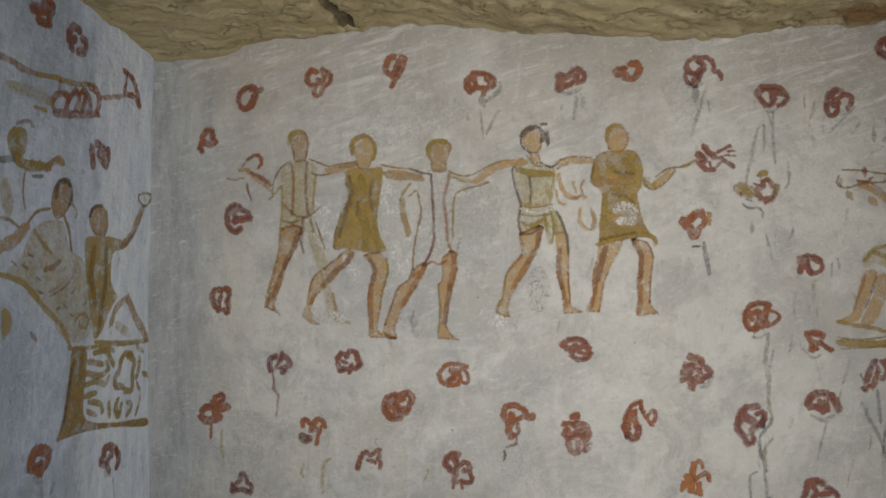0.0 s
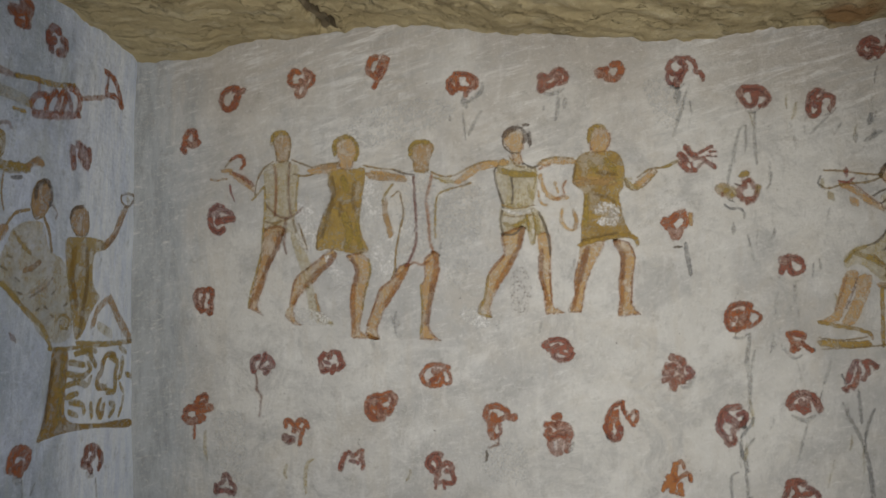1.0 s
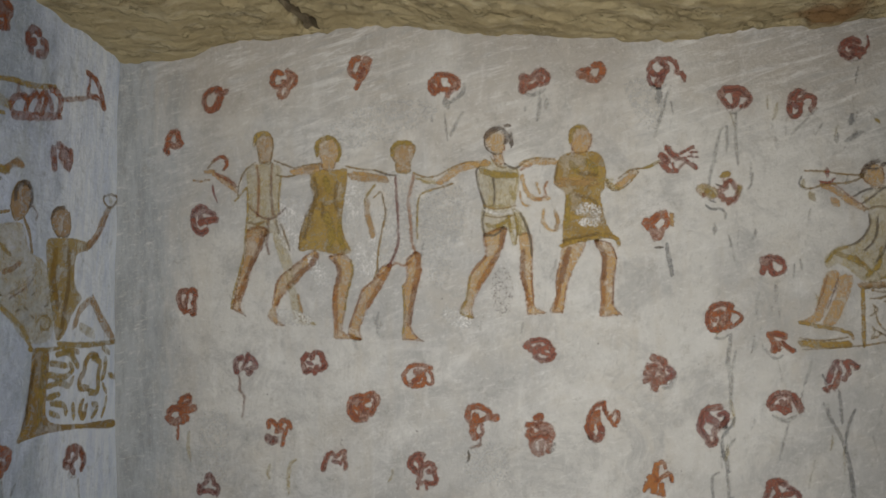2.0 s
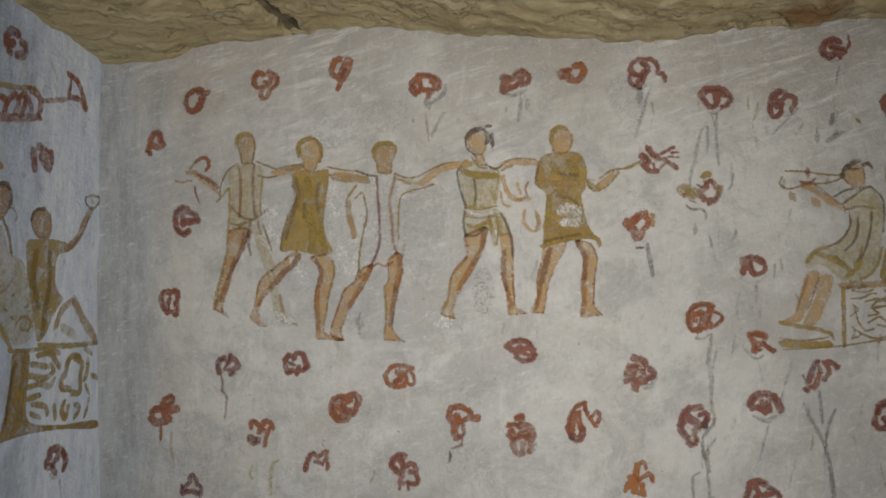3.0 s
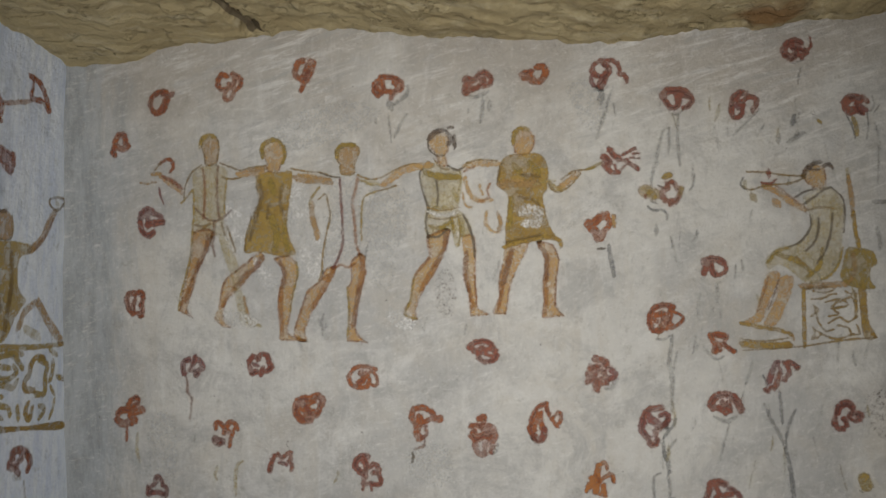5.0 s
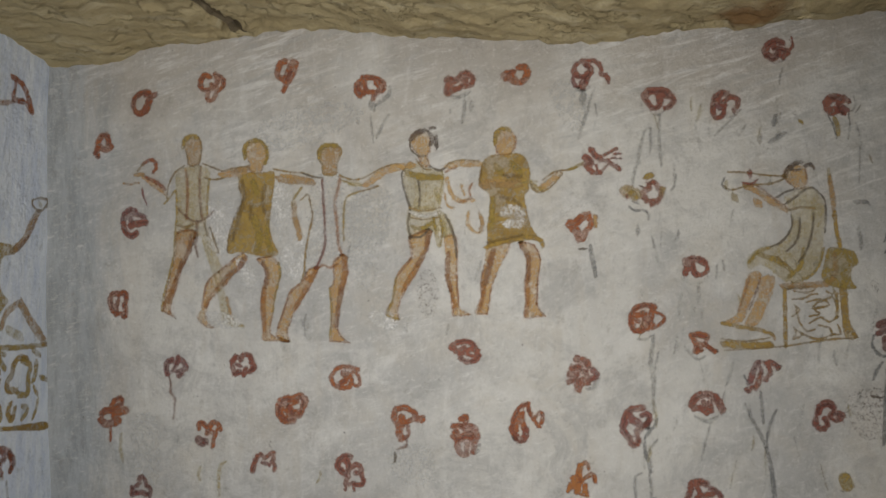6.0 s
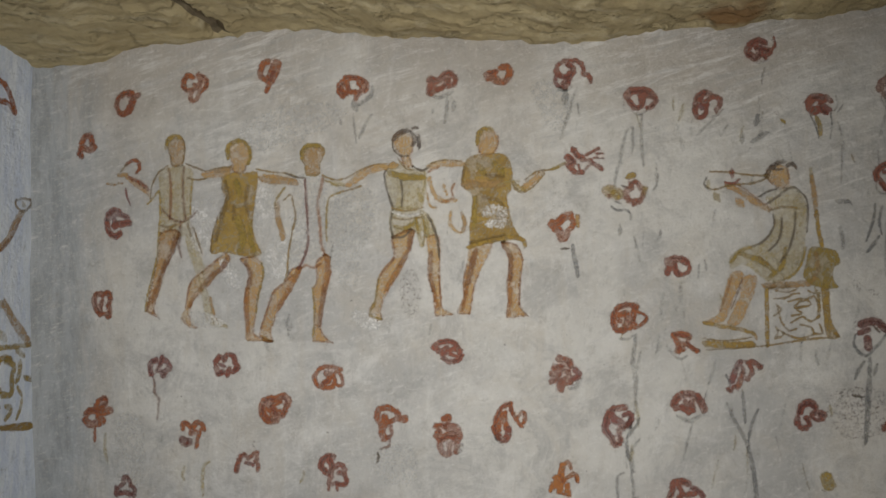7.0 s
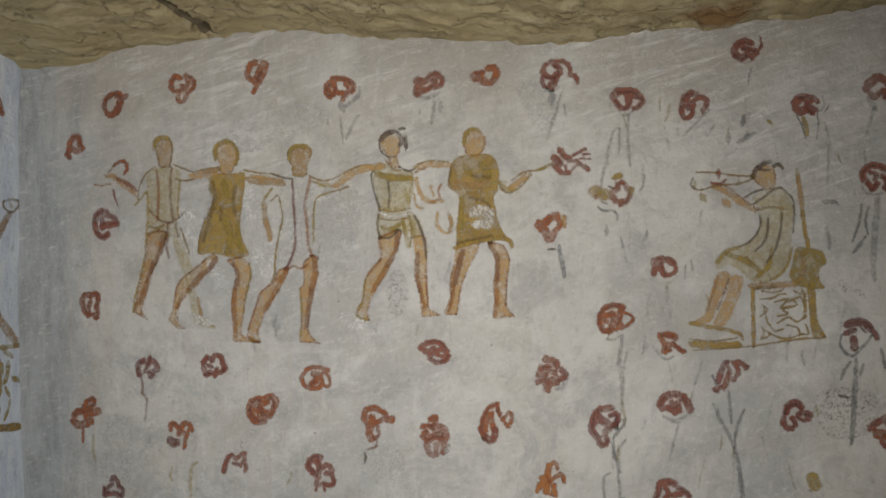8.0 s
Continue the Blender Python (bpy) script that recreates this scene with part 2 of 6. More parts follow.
P["mauve"] = pigment("mauve_wash", (0.36, 0.26, 0.25), (0.33, 0.19, 0.17), 0.48, 0.52, 0.36, 0.8, 90.0, 0.06)
P["grey"] = pigment("grey_green", (0.29, 0.29, 0.275), (0.36, 0.355, 0.335), 0.54, 0.5, 0.2, 0.75, 60.0, 0.12)
P["smear"] = pigment("faint_grey", (0.36, 0.355, 0.335), (0.42, 0.415, 0.395), 0.5, 0.54, 0.3, 0.9, 60.0, 0.18)
P["slate"] = pigment("slate_grey", (0.20, 0.205, 0.205), (0.27, 0.27, 0.265), 0.68, 0.47, 0.2, 0.65, 60.0, 0.06)
P["white"] = pigment("bare_lime", (0.78, 0.77, 0.75), (0.70, 0.69, 0.66), 1.0, 0.51, 0.6, 1.0, 150.0)
P["chalk"] = pigment("chalky_lime", (0.68, 0.675, 0.65), (0.62, 0.615, 0.59), 0.6, 0.54, 0.8, 0.9)
P["wash"] = pigment("bluish_wash", (0.58, 0.62, 0.70), (0.48, 0.515, 0.56), 0.6, 0.52, 0.9, 0.85)
P["speck"] = pigment("dark_flecks", (0.22, 0.19, 0.17), (0.28, 0.22, 0.19), 0.85, 0.58, 0.5, 1.0, 140.0)

# ---- the shapes of the walls ----
NORMAL_MAIN = Vector((-0.10, -1.0, 0.0)).normalized()
NORMAL_LEFT = Vector((1.0, -0.18, -0.06)).normalized()


def rough_at(a, b, c, seed):
    v = noise.noise(Vector((a * 2.2 + seed, b * 2.2, c * 2.2))) * 0.008
    v += noise.noise(Vector((a * 8 + seed, b * 8, c * 8))) * 0.0026
    return v + noise.noise(Vector((a * 22, b * 22 + seed, c * 22))) * 0.0009


def left_x(y, z):
    h = max(-0.75, min(0.6, z - EYE))
    return -1.2144 + 0.1808 * y + 0.0619 * h + rough_at(0, y, z, 7.3)


def main_y(x, z):
    h = max(-0.75, min(0.6, z - EYE))
    k = max(-1.0, min(1.5, x))
    y = 2.3179 - 0.1395 * k + 0.0026 * h + 0.1012 * k * h + 0.0513 * k * k + 0.0174 * h * h
    d = max(0.0, x - (-1.2144 + 0.1808 * 2.4 + 0.0619 * h))
    return y + rough_at(x, 0, z, 1.9) - 0.045 * math.exp(-d / 0.05)


def on_main(u, v):
    return Vector((u, main_y(u, v), v))


def on_left(u, v):
    return Vector((left_x(u, v), u, v))


CEILING_KNOTS = [(-0.720, 1.997), (-0.647, 2.002), (-0.571, 2.010), (-0.494, 2.040), (-0.373, 2.051), (-0.251, 2.063), (-0.137, 2.074), (-0.028, 2.075), (0.095, 2.064), (0.167, 2.045), (0.281, 2.049), (0.395, 2.041), (0.494, 2.041), (0.579, 2.029), (0.721, 2.034), (0.849, 2.054), (0.964, 2.065), (1.043, 2.063), (1.146, 2.084), (1.278, 2.093), (1.397, 2.115), (1.499, 2.133)]


def ceiling_edge(x):
    """The height at which the rock meets the painted wall."""
    k = CEILING_KNOTS
    if x <= k[0][0]:
        return k[0][1]
    for (xa, za), (xb, zb) in zip(k, k[1:]):
        if x <= xb:
            s = (x - xa) / (xb - xa)
            return za + (zb - za) * s * s * (3 - 2 * s)
    return k[-1][1]


def crack_x(away):
    """Where the crack in the rock runs, by the distance from the painted wall."""
    return -0.237 + (-0.175 - 0.05) * away + 0.012 * noise.noise(Vector((away * 16, 0, 4.0)))


def ceiling_z(x, y):
    away = max(0.0, main_y(x, 2.0) - y)
    side = max(0.0, min(1.0, (-0.35 - x) / 0.4))
    z = ceiling_edge(x) + (0.05 + 0.13 * side) * min(away, 0.8)
    z += 0.007 * noise.noise(Vector((x * 17, y * 4, 9.0))) + 0.005 * noise.noise(Vector((x * 41, y * 12, 3.0))) + 0.003 * noise.noise(Vector((x * 90, y * 60, 7.0)))
    near = min(1.0, 0.25 + away / 0.12) * (1 - 0.7 * side)
    a, b = x * 0.93 + y * 0.37, y * 0.93 - x * 0.37
    z += near * noise.noise(Vector((a * 2.0, b * 5.0, 4.0))) * 0.016
    z += near * noise.noise(Vector((a * 6, b * 15, 1.0))) * 0.007
    # sharp chisel and bedding ridges
    z += near * (0.005 - 0.013 * abs(noise.noise(Vector((a * 3.5, b * 12, 2.0)))))
    z += noise.noise(Vector((a * 14, b * 32, 8.0))) * 0.0045
    z += noise.noise(Vector((x * 45, y * 45, 6.0))) * 0.003
    # one open crack that runs to the wall
    line = crack_x(away)
    gap = abs(x - line) / (0.014 + 0.012 * math.exp(-away / 0.05) + 0.006 * noise.noise(Vector((y * 12, 5, 0))))
    if gap < 1.4:
        z += 0.05 * min(1.0, (1.4 - gap) * 2.5) * min(1.0, max(0.0, away - 0.008) / 0.03)
    for hx, hr in ((0.868, 0.016), (0.962, 0.022), (1.19, 0.014)):
        r = math.hypot(x - hx, away - 0.034) / hr
        if r < 1.5:
            z += 0.1 * min(1.0, (1.5 - r) * 2)
    return z


def spaced(*runs):
    out = []
    for a, b, step in runs:
        n = max(1, round((b - a) / step))
        out += [a + (b - a) * i / n for i in range(n)]
    return out + [runs[-1][1]]


def slab(name, us, vs, place, back, material, label, category="wall"):
    """A wall or ceiling with an uneven face, a thickness and plain other sides."""
    nu, nv = len(us), len(vs)
    verts = [place(u, v) for v in vs for u in us]
    faces = [(j * nu + i, j * nu + i + 1, (j + 1) * nu + i + 1, (j + 1) * nu + i) for j in range(nv - 1) for i in range(nu - 1)]
    rim = list(range(nu)) + [j * nu + nu - 1 for j in range(1, nv)] + [(nv - 1) * nu + i for i in range(nu - 2, -1, -1)] + [j * nu for j in range(nv - 2, 0, -1)]
    start = len(verts)
    verts += [Vector(verts[i]) + Vector(back) for i in rim]
    m = len(rim)
    faces += [(rim[i], start + i, start + (i + 1) % m, rim[(i + 1) % m]) for i in range(m)]
    faces.append(tuple(range(start, start + m)))
    mesh = bpy.data.meshes.new(name)
    mesh.from_pydata([tuple(v) for v in verts], [], faces)
    mesh.validate()
    mesh.update()
    bm = bmesh.new()
    bm.from_mesh(mesh)
    bmesh.ops.recalc_face_normals(bm, faces=bm.faces)
    bm.to_mesh(mesh)
    bm.free()
    for p in mesh.polygons:
        p.use_smooth = len(p.vertices) == 4
    mesh.materials.append(material)
    return tagged(new(name, mesh), label, category, kind="structure")


def box(name, lo, hi, material, label, category="wall"):
    """A plain wall piece with slightly rounded edges."""
    bm = bmesh.new()
    bmesh.ops.create_cube(bm, size=1)
    for v in bm.verts:
        v.co = [lo[i] + (v.co[i] + 0.5) * (hi[i] - lo[i]) for i in range(3)]
    bmesh.ops.bevel(bm, geom=bm.edges[:], offset=0.008, segments=2, affect="EDGES")
    mesh = bpy.data.meshes.new(name)
    bm.to_mesh(mesh)
    bm.free()
    mesh.materials.append(material)
    return tagged(new(name, mesh), label, category, kind="structure")


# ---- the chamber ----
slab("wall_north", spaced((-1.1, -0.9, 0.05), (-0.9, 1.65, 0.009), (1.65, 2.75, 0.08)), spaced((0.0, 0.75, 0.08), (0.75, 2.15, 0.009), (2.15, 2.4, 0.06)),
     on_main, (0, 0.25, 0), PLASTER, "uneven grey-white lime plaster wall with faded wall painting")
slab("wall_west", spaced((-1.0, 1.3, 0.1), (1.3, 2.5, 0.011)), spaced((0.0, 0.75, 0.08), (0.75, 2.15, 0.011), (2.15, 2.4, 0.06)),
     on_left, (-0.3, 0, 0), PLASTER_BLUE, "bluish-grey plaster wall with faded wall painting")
slab("ceiling", spaced((-1.9, -0.95, 0.06), (-0.95, 1.65, 0.0075), (1.65, 2.9, 0.08)), spaced((-1.1, 1.3, 0.08), (1.3, 1.6, 0.03), (1.6, 2.5, 0.0075)),
     lambda u, v: Vector((u, v, ceiling_z(u, v))), (0, 0, 0.35), ROCK, "rough yellowish limestone rock ceiling with a crack", "ceiling")
box("floor", (-1.9, -1.3, -0.12), (2.9, 2.6, 0.0), EARTH, "bare trodden earth floor of the chamber", "floor")
box("wall_east", (2.6, -0.8, 0.0), (2.85, 2.45, 2.4), PLASTER, "plain grey-white plaster wall")
box("wall_south_a", (-1.75, -1.05, 0.0), (-0.02, -0.8, 2.4), PLASTER, "plain plaster wall beside the entrance")
box("wall_south_b", (0.82, -1.05, 0.0), (2.85, -0.8, 2.4), PLASTER, "plain plaster wall beside the entrance")
box("wall_south_c", (-0.018, -1.045, 1.9), (0.818, -0.805, 2.4), PLASTER, "plain plaster lintel over the entrance")



def crack_shade_strip():
    """A dark strip added for the shade in the crack, a little inside its lips."""
    bm = bmesh.new()
    rows = []
    for i in range(26):
        away = 0.012 + 0.45 * i / 25
        x = crack_x(away)
        y = main_y(x, 2.0) - away
        half = 0.009 + 0.009 * math.exp(-away / 0.05) + 0.005 * noise.noise(Vector((i * 0.9, 2, 0)))
        z = 0.5 * (ceiling_z(x - 0.05, y) + ceiling_z(x + 0.05, y)) + 0.006
        rows.append([bm.verts.new((x + half * k, y, z + 0.010 * (1 - abs(k)) + 0.003 * noise.noise(Vector((i, k * 3, 0))))) for k in (-1, -0.5, 0, 0.5, 1)])
    for a, b in zip(rows, rows[1:]):
        for k in range(4):
            bm.faces.new((a[k], a[k + 1], b[k + 1], b[k]))
    top = [[bm.verts.new(v.co + Vector((0, 0, 0.03))) for v in (r[0], r[-1])] for r in rows]
    for (a, b), (c, d), r, q in zip(top, top[1:], rows, rows[1:]):
        bm.faces.new((a, c, d, b))
        bm.faces.new((r[0], q[0], c, a))
        bm.faces.new((r[-1], b, d, q[-1]))
    bmesh.ops.recalc_face_normals(bm, faces=bm.faces)
    mesh = bpy.data.meshes.new("ceiling_crack")
    bm.to_mesh(mesh)
    bm.free()
    mesh.materials.append(CRACK_SHADE)
    tagged(new("ceiling_crack", mesh), "dark strip for the shade in the open rock crack", "crack", kind="structure")


crack_shade_strip()

# ---- painting tools ----


def curve_through(points, closed=False, step=0.006):
    """Points spaced along a smooth curve through the given ones."""
    p = [Vector(q) for q in points]
    n = len(p)
    out = []
    for i in range(n if closed else n - 1):
        if closed:
            a, b, c, d = p[i - 1], p[i], p[(i + 1) % n], p[(i + 2) % n]
        else:
            a, b, c, d = p[max(0, i - 1)], p[i], p[i + 1], p[min(n - 1, i + 2)]
        k = max(2, round((c - b).length / step))
        for j in range(k):
            t = j / k
            out.append(0.5 * (2 * b + (c - a) * t + (2 * a - 5 * b + 4 * c - d) * t * t + (3 * b - a - 3 * c + d) * t**3))
    return out if closed else out + [p[-1]]


class Paint:
    """Brush strokes and filled shapes on one of the walls, gathered into a mesh. Lengths in metres."""

    def __init__(self, wall, u=0.0, v=0.0, lift=0.0008):
        self.place, self.normal = (on_main, NORMAL_MAIN) if wall == "main" else (on_left, NORMAL_LEFT)
        self.u, self.v, self.lift, self.count, self.rise = u, v, lift, 0, 0.0
        self.verts, self.faces, self.marks, self.inks, self.ids = [], [], [], [], []

    def vert(self, q, d, across=None):
        # marks: the distance to the stroke's edge in centimetres
        self.verts.append(self.place(self.u + q[0], self.v + q[1]) + self.normal * (self.lift + 0.00012 * self.count + self.rise))
        self.marks.append((100 * (self.u + q[0] if across is None else across + self.u), d * 100))
        return len(self.verts) - 1

    def face(self, ink, *ids):
        if ink not in self.inks:
            self.inks.append(ink)
        self.faces.append(ids)
        self.ids.append(self.inks.index(ink))

    def stroke(self, ink, width, points, taper=0.75, closed=False):
        pts = curve_through(points, closed)
        if closed:
            pts.append(pts[0].copy())
        half, out, n = width / 2 + 0.0005, 0.003, len(pts)
        rows = []
        for i, p in enumerate(pts):
            way = (pts[min(n - 1, i + 1)] - pts[max(0, i - 1)])
            way = way.normalized() if way.length > 1e-7 else Vector((1, 0))
            side = Vector((-way.y, way.x))
            s = i / (n - 1)
            self.rise = 0.0001 * s
            w = half * (taper + (1 - taper) * math.sin(math.pi * (0.12 + 0.76 * s)))
            w *= 1 + 0.22 * noise.noise(Vector((p.x * 70 + self.u * 9, p.y * 70 + self.v * 5, 3.0)))
            if i == 0 and not closed:
                a = p - way * (w + out)
                rows.append([self.vert(a + side * w, -out, w), self.vert(a, -out, 0.0), self.vert(a - side * w, -out, -w)])
            rows.append([self.vert(p + side * (w + out), -out, w + out), self.vert(p, w, 0.0), self.vert(p - side * (w + out), -out, -w - out)])
            if i == n - 1 and not closed:
                a = p + way * (w + out)
                rows.append([self.vert(a + side * w, -out, w), self.vert(a, -out, 0.0), self.vert(a - side * w, -out, -w)])
        for a, b in zip(rows, rows[1:]):
            self.face(ink, a[0], a[1], b[1], b[0])
            self.face(ink, a[1], a[2], b[2], b[1])
        self.count, self.rise = self.count + 1, 0.0
        return self

    def fill(self, ink, points, step=0.004, edge=None):
        """A filled shape with a smooth outline, drawn over in places with the ink named as edge."""
        ring = np.array([(p.x, p.y) for p in curve_through(points, True, 0.008)])
        nxt = np.roll(ring, -1, 0)
        e = (nxt - ring)[None]

        def field(q):
            w = q[:, None] - ring[None]
            t = np.clip((w * e).sum(-1) / ((e * e).sum(-1) + 1e-12), 0, 1)
            dist = np.sqrt((((w - e * t[..., None]) ** 2).sum(-1)).min(1))
            up, down = ring[None, :, 1] <= q[:, None, 1], nxt[None, :, 1] <= q[:, None, 1]
            cross = e[..., 0] * w[..., 1] - e[..., 1] * w[..., 0]
            inside = ((up & ~down & (cross > 0)).sum(1) - (~up & down & (cross < 0)).sum(1)) != 0
            return np.where(inside, dist, -dist)

        self.patch(ink, ring.min(0), ring.max(0), field, step)
        n = len(points)
        for i in range(0, n, 3) if edge else ():
            bow = [points[(i + k) % n] for k in range(4 if (i // 3) % 3 else 3)]
            self.stroke(edge, 0.0042, bow, 0.35)
        return self

    def scribble(self, ink, strokes, step=0.0022):
        """Several brush strokes that run into one another, as one coat of paint."""
        lines = [(width / 2, np.array([(p.x, p.y) for p in curve_through(path, False, 0.005)])) for width, path in strokes]
        every = np.concatenate([line for half, line in lines])
        edge = max(half for half, line in lines) + 0.003

        def field(q):
            best = np.full(len(q), -1.0)
            for half, line in lines:
                a, e = line[:-1][None], (line[1:] - line[:-1])[None]
                w = q[:, None] - a
                t = np.clip((w * e).sum(-1) / ((e * e).sum(-1) + 1e-12), 0, 1)
                best = np.maximum(best, half - np.sqrt(((w - e * t[..., None]) ** 2).sum(-1).min(1)))
            wobble = np.array([noise.noise(Vector(((x + self.u) * 90, (y + self.v) * 90, 5.0))) for x, y in q])
            return best + 0.0016 * wobble

        return self.patch(ink, every.min(0) - edge, every.max(0) + edge, field, step)

    def patch(self, ink, low, high, field, step):
        """A shape cut out of a fine grid by its distance field."""
        lo, hi = np.array(low) - 2 * step, np.array(high) + 2 * step
        nx, ny = (np.ceil((hi - lo) / step).astype(int) + 1)
        gx, gy = np.meshgrid(lo[0] + step * np.arange(nx), lo[1] + step * np.arange(ny))
        d = field(np.stack([gx.ravel(), gy.ravel()], 1)).reshape(ny, nx)
        ids = {}

        def corner(i, j):
            if (i, j) not in ids:
                ids[i, j] = self.vert((gx[j, i], gy[j, i]), max(-0.004, min(0.01, d[j, i])))
            return ids[i, j]

        for j in range(ny - 1):
            for i in range(nx - 1):
                if d[j : j + 2, i : i + 2].max() > -0.0035:
                    self.face(ink, corner(i, j), corner(i + 1, j), corner(i + 1, j + 1), corner(i, j + 1))
        self.count += 1
        return self

    def mesh(self, name, base):
        data = bpy.data.meshes.new(name)
        data.from_pydata([tuple(v - base) for v in self.verts], [], self.faces)
        layer = data.uv_layers.new(name="stroke")
        loops = np.zeros(len(data.loops), dtype=np.int32)
        data.loops.foreach_get("vertex_index", loops)
        marks = np.array(self.marks, dtype=np.float32)[loops]
        layer.data.foreach_set("uv", marks.ravel())
        for ink in self.inks:
            data.materials.append(P[ink])
        data.polygons.foreach_set("material_index", self.ids)
        data.polygons.foreach_set("use_smooth", [True] * len(self.ids))
        data.update()
        return data

    def thing(self, name, label, category, group=""):
        base = self.place(self.u, self.v)
        ob = new(name, self.mesh(name, base))
        ob.location = base
        return tagged(ob, label, category, group)

    def part(self, name, parent, label=""):
        base = self.place(self.u, self.v)
        ob = new(name, self.mesh(name, base))
        ob.parent = parent
        return tagged(ob, label)


# ---- flowers ----
def flower(wall, u, v, ink, label, blossom, growth=()):
    """A painted flower: the brush strokes of its blossom (ink, where it is not the flower's own; width; path) and the stem, calyx and leaves that show.
    Metres, from the blossom's middle."""
    thing = tagged(new("painted_flower"), label, "painted flower", "flowers strewn over the wall")
    thing.location = (on_main if wall == "main" else on_left)(u, v)
    rng = random.Random(f"{u:.3f}{v:.3f}")
    for i, (name, colour, width, path) in enumerate(growth):
        word = {"grey": "grey-green", "slate": "slate-grey", "dark": "dark umber", "smear": "faint grey", "olive": "yellow ochre", "cream": "pale ochre"}.get(colour, "red-brown")
        Paint(wall, u, v, 0.0006 + 0.00006 * i).stroke(colour, width * 1.12, path, 0.5).part(name, thing, f"{word} {name}")
    p = Paint(wall, u, v, 0.0008)
    p.scribble(WASH.get(ink, "blush"), [(width * 1.3 + 0.0025, path) for colour, width, path in blossom])
    p.part("wash", thing, "thin worn wash of paint")
    p = Paint(wall, u, v, 0.0014)
    for tone in dict.fromkeys(colour or ink for colour, width, path in blossom):
        p.scribble(tone, [(width * 1.24, path) for colour, width, path in blossom if (colour or ink) == tone])
    # a few darker pulls of the brush along the broader strokes
    deep = []
    for colour, width, path in blossom:
        if width > 0.009 and len(path) > 2 and rng.random() < 0.7:
            off = rng.uniform(-0.2, 0.2) * width
            deep.append((width * rng.uniform(0.3, 0.5), [(x + off, y + off) for x, y in path[rng.randint(0, 1):]]))
    if deep:
        p.scribble(DEEPER.get(ink, "brown"), deep)
    p.part("blossom", thing)
    return thing


WASH = {"purple": "mauve", "maroon": "mauve", "olive": "cream", "cream": "cream"}
DEEPER = {"red": "brown", "brown": "maroon", "purple": "maroon", "faded": "brown", "orange": "red", "olive": "ochre", "cream": "olive", "maroon": "maroon", "skin": "tan"}


def painted(name, wall, u, v, label, category, group=""):
    """The empty base of a painted thing that has parts."""
    ob = tagged(new(name), label, category, group)
    ob.location = (on_main if wall == "main" else on_left)(u, v)
    return ob


# ---- flowers on the walls ----
flower("main", -0.622, 1.787, "red", "red ochre three-lobed blossom painted on pale plaster",
       [("", 0.0135, [(-0.014, 0.009), (-0.007, 0.022), (0.005, 0.027), (0.013, 0.018), (0.014, 0.003)]),
        ("", 0.0149, [(0.020, -0.003), (0.009, -0.011), (-0.003, -0.009), (-0.015, -0.004)]),
        ("", 0.0135, [(-0.017, -0.007), (-0.020, -0.018), (-0.017, -0.027)])])
flower("main", -0.506, 1.896, "red", "red ochre ring-shaped blossom painted on pale plaster",
       [("", 0.0119, [(0.014, 0.026), (0.001, 0.028), (-0.019, 0.019), (-0.030, 0.004), (-0.029, -0.014), (-0.018, -0.028), (-0.001, -0.025), (0.009, -0.014)]),
        ("", 0.0163, [(0.013, 0.005), (0.008, -0.009), (-0.001, -0.022)]),
        ("faded", 0.0119, [(0.004, 0.022), (0.019, 0.016), (0.030, 0.021)])])
flower("main", -0.322, 1.933, "red", "red ochre looped blossom painted on pale plaster",
       [("", 0.0118, [(-0.007, 0.027), (-0.019, 0.033), (-0.028, 0.022), (-0.031, 0.006), (-0.024, -0.006), (-0.010, -0.008), (0.000, -0.001)]),
        ("", 0.0118, [(0.009, 0.034), (0.021, 0.027), (0.031, 0.015), (0.027, 0.000)]),
        ("", 0.0118, [(0.011, 0.027), (0.014, 0.015), (0.008, 0.002), (-0.001, 0.006)]),
        ("", 0.0103, [(-0.010, -0.011), (-0.013, -0.024), (-0.006, -0.035), (0.005, -0.029), (0.011, -0.013), (0.018, -0.006)])])
flower("main", -0.121, 1.956, "red", "red ochre tulip-like blossom painted on pale plaster",
       [("", 0.0131, [(-0.004, 0.039), (-0.017, 0.035), (-0.026, 0.019), (-0.025, 0.001), (-0.013, -0.008)]),
        ("", 0.0233, [(0.016, 0.030), (0.009, 0.011), (-0.001, -0.008)]),
        ("", 0.0175, [(0.012, 0.014), (0.003, -0.004)]),
        ("", 0.0102, [(0.025, 0.032), (0.016, 0.016)]),
        ("", 0.0102, [(-0.001, -0.015), (-0.006, -0.027), (-0.011, -0.038)])])
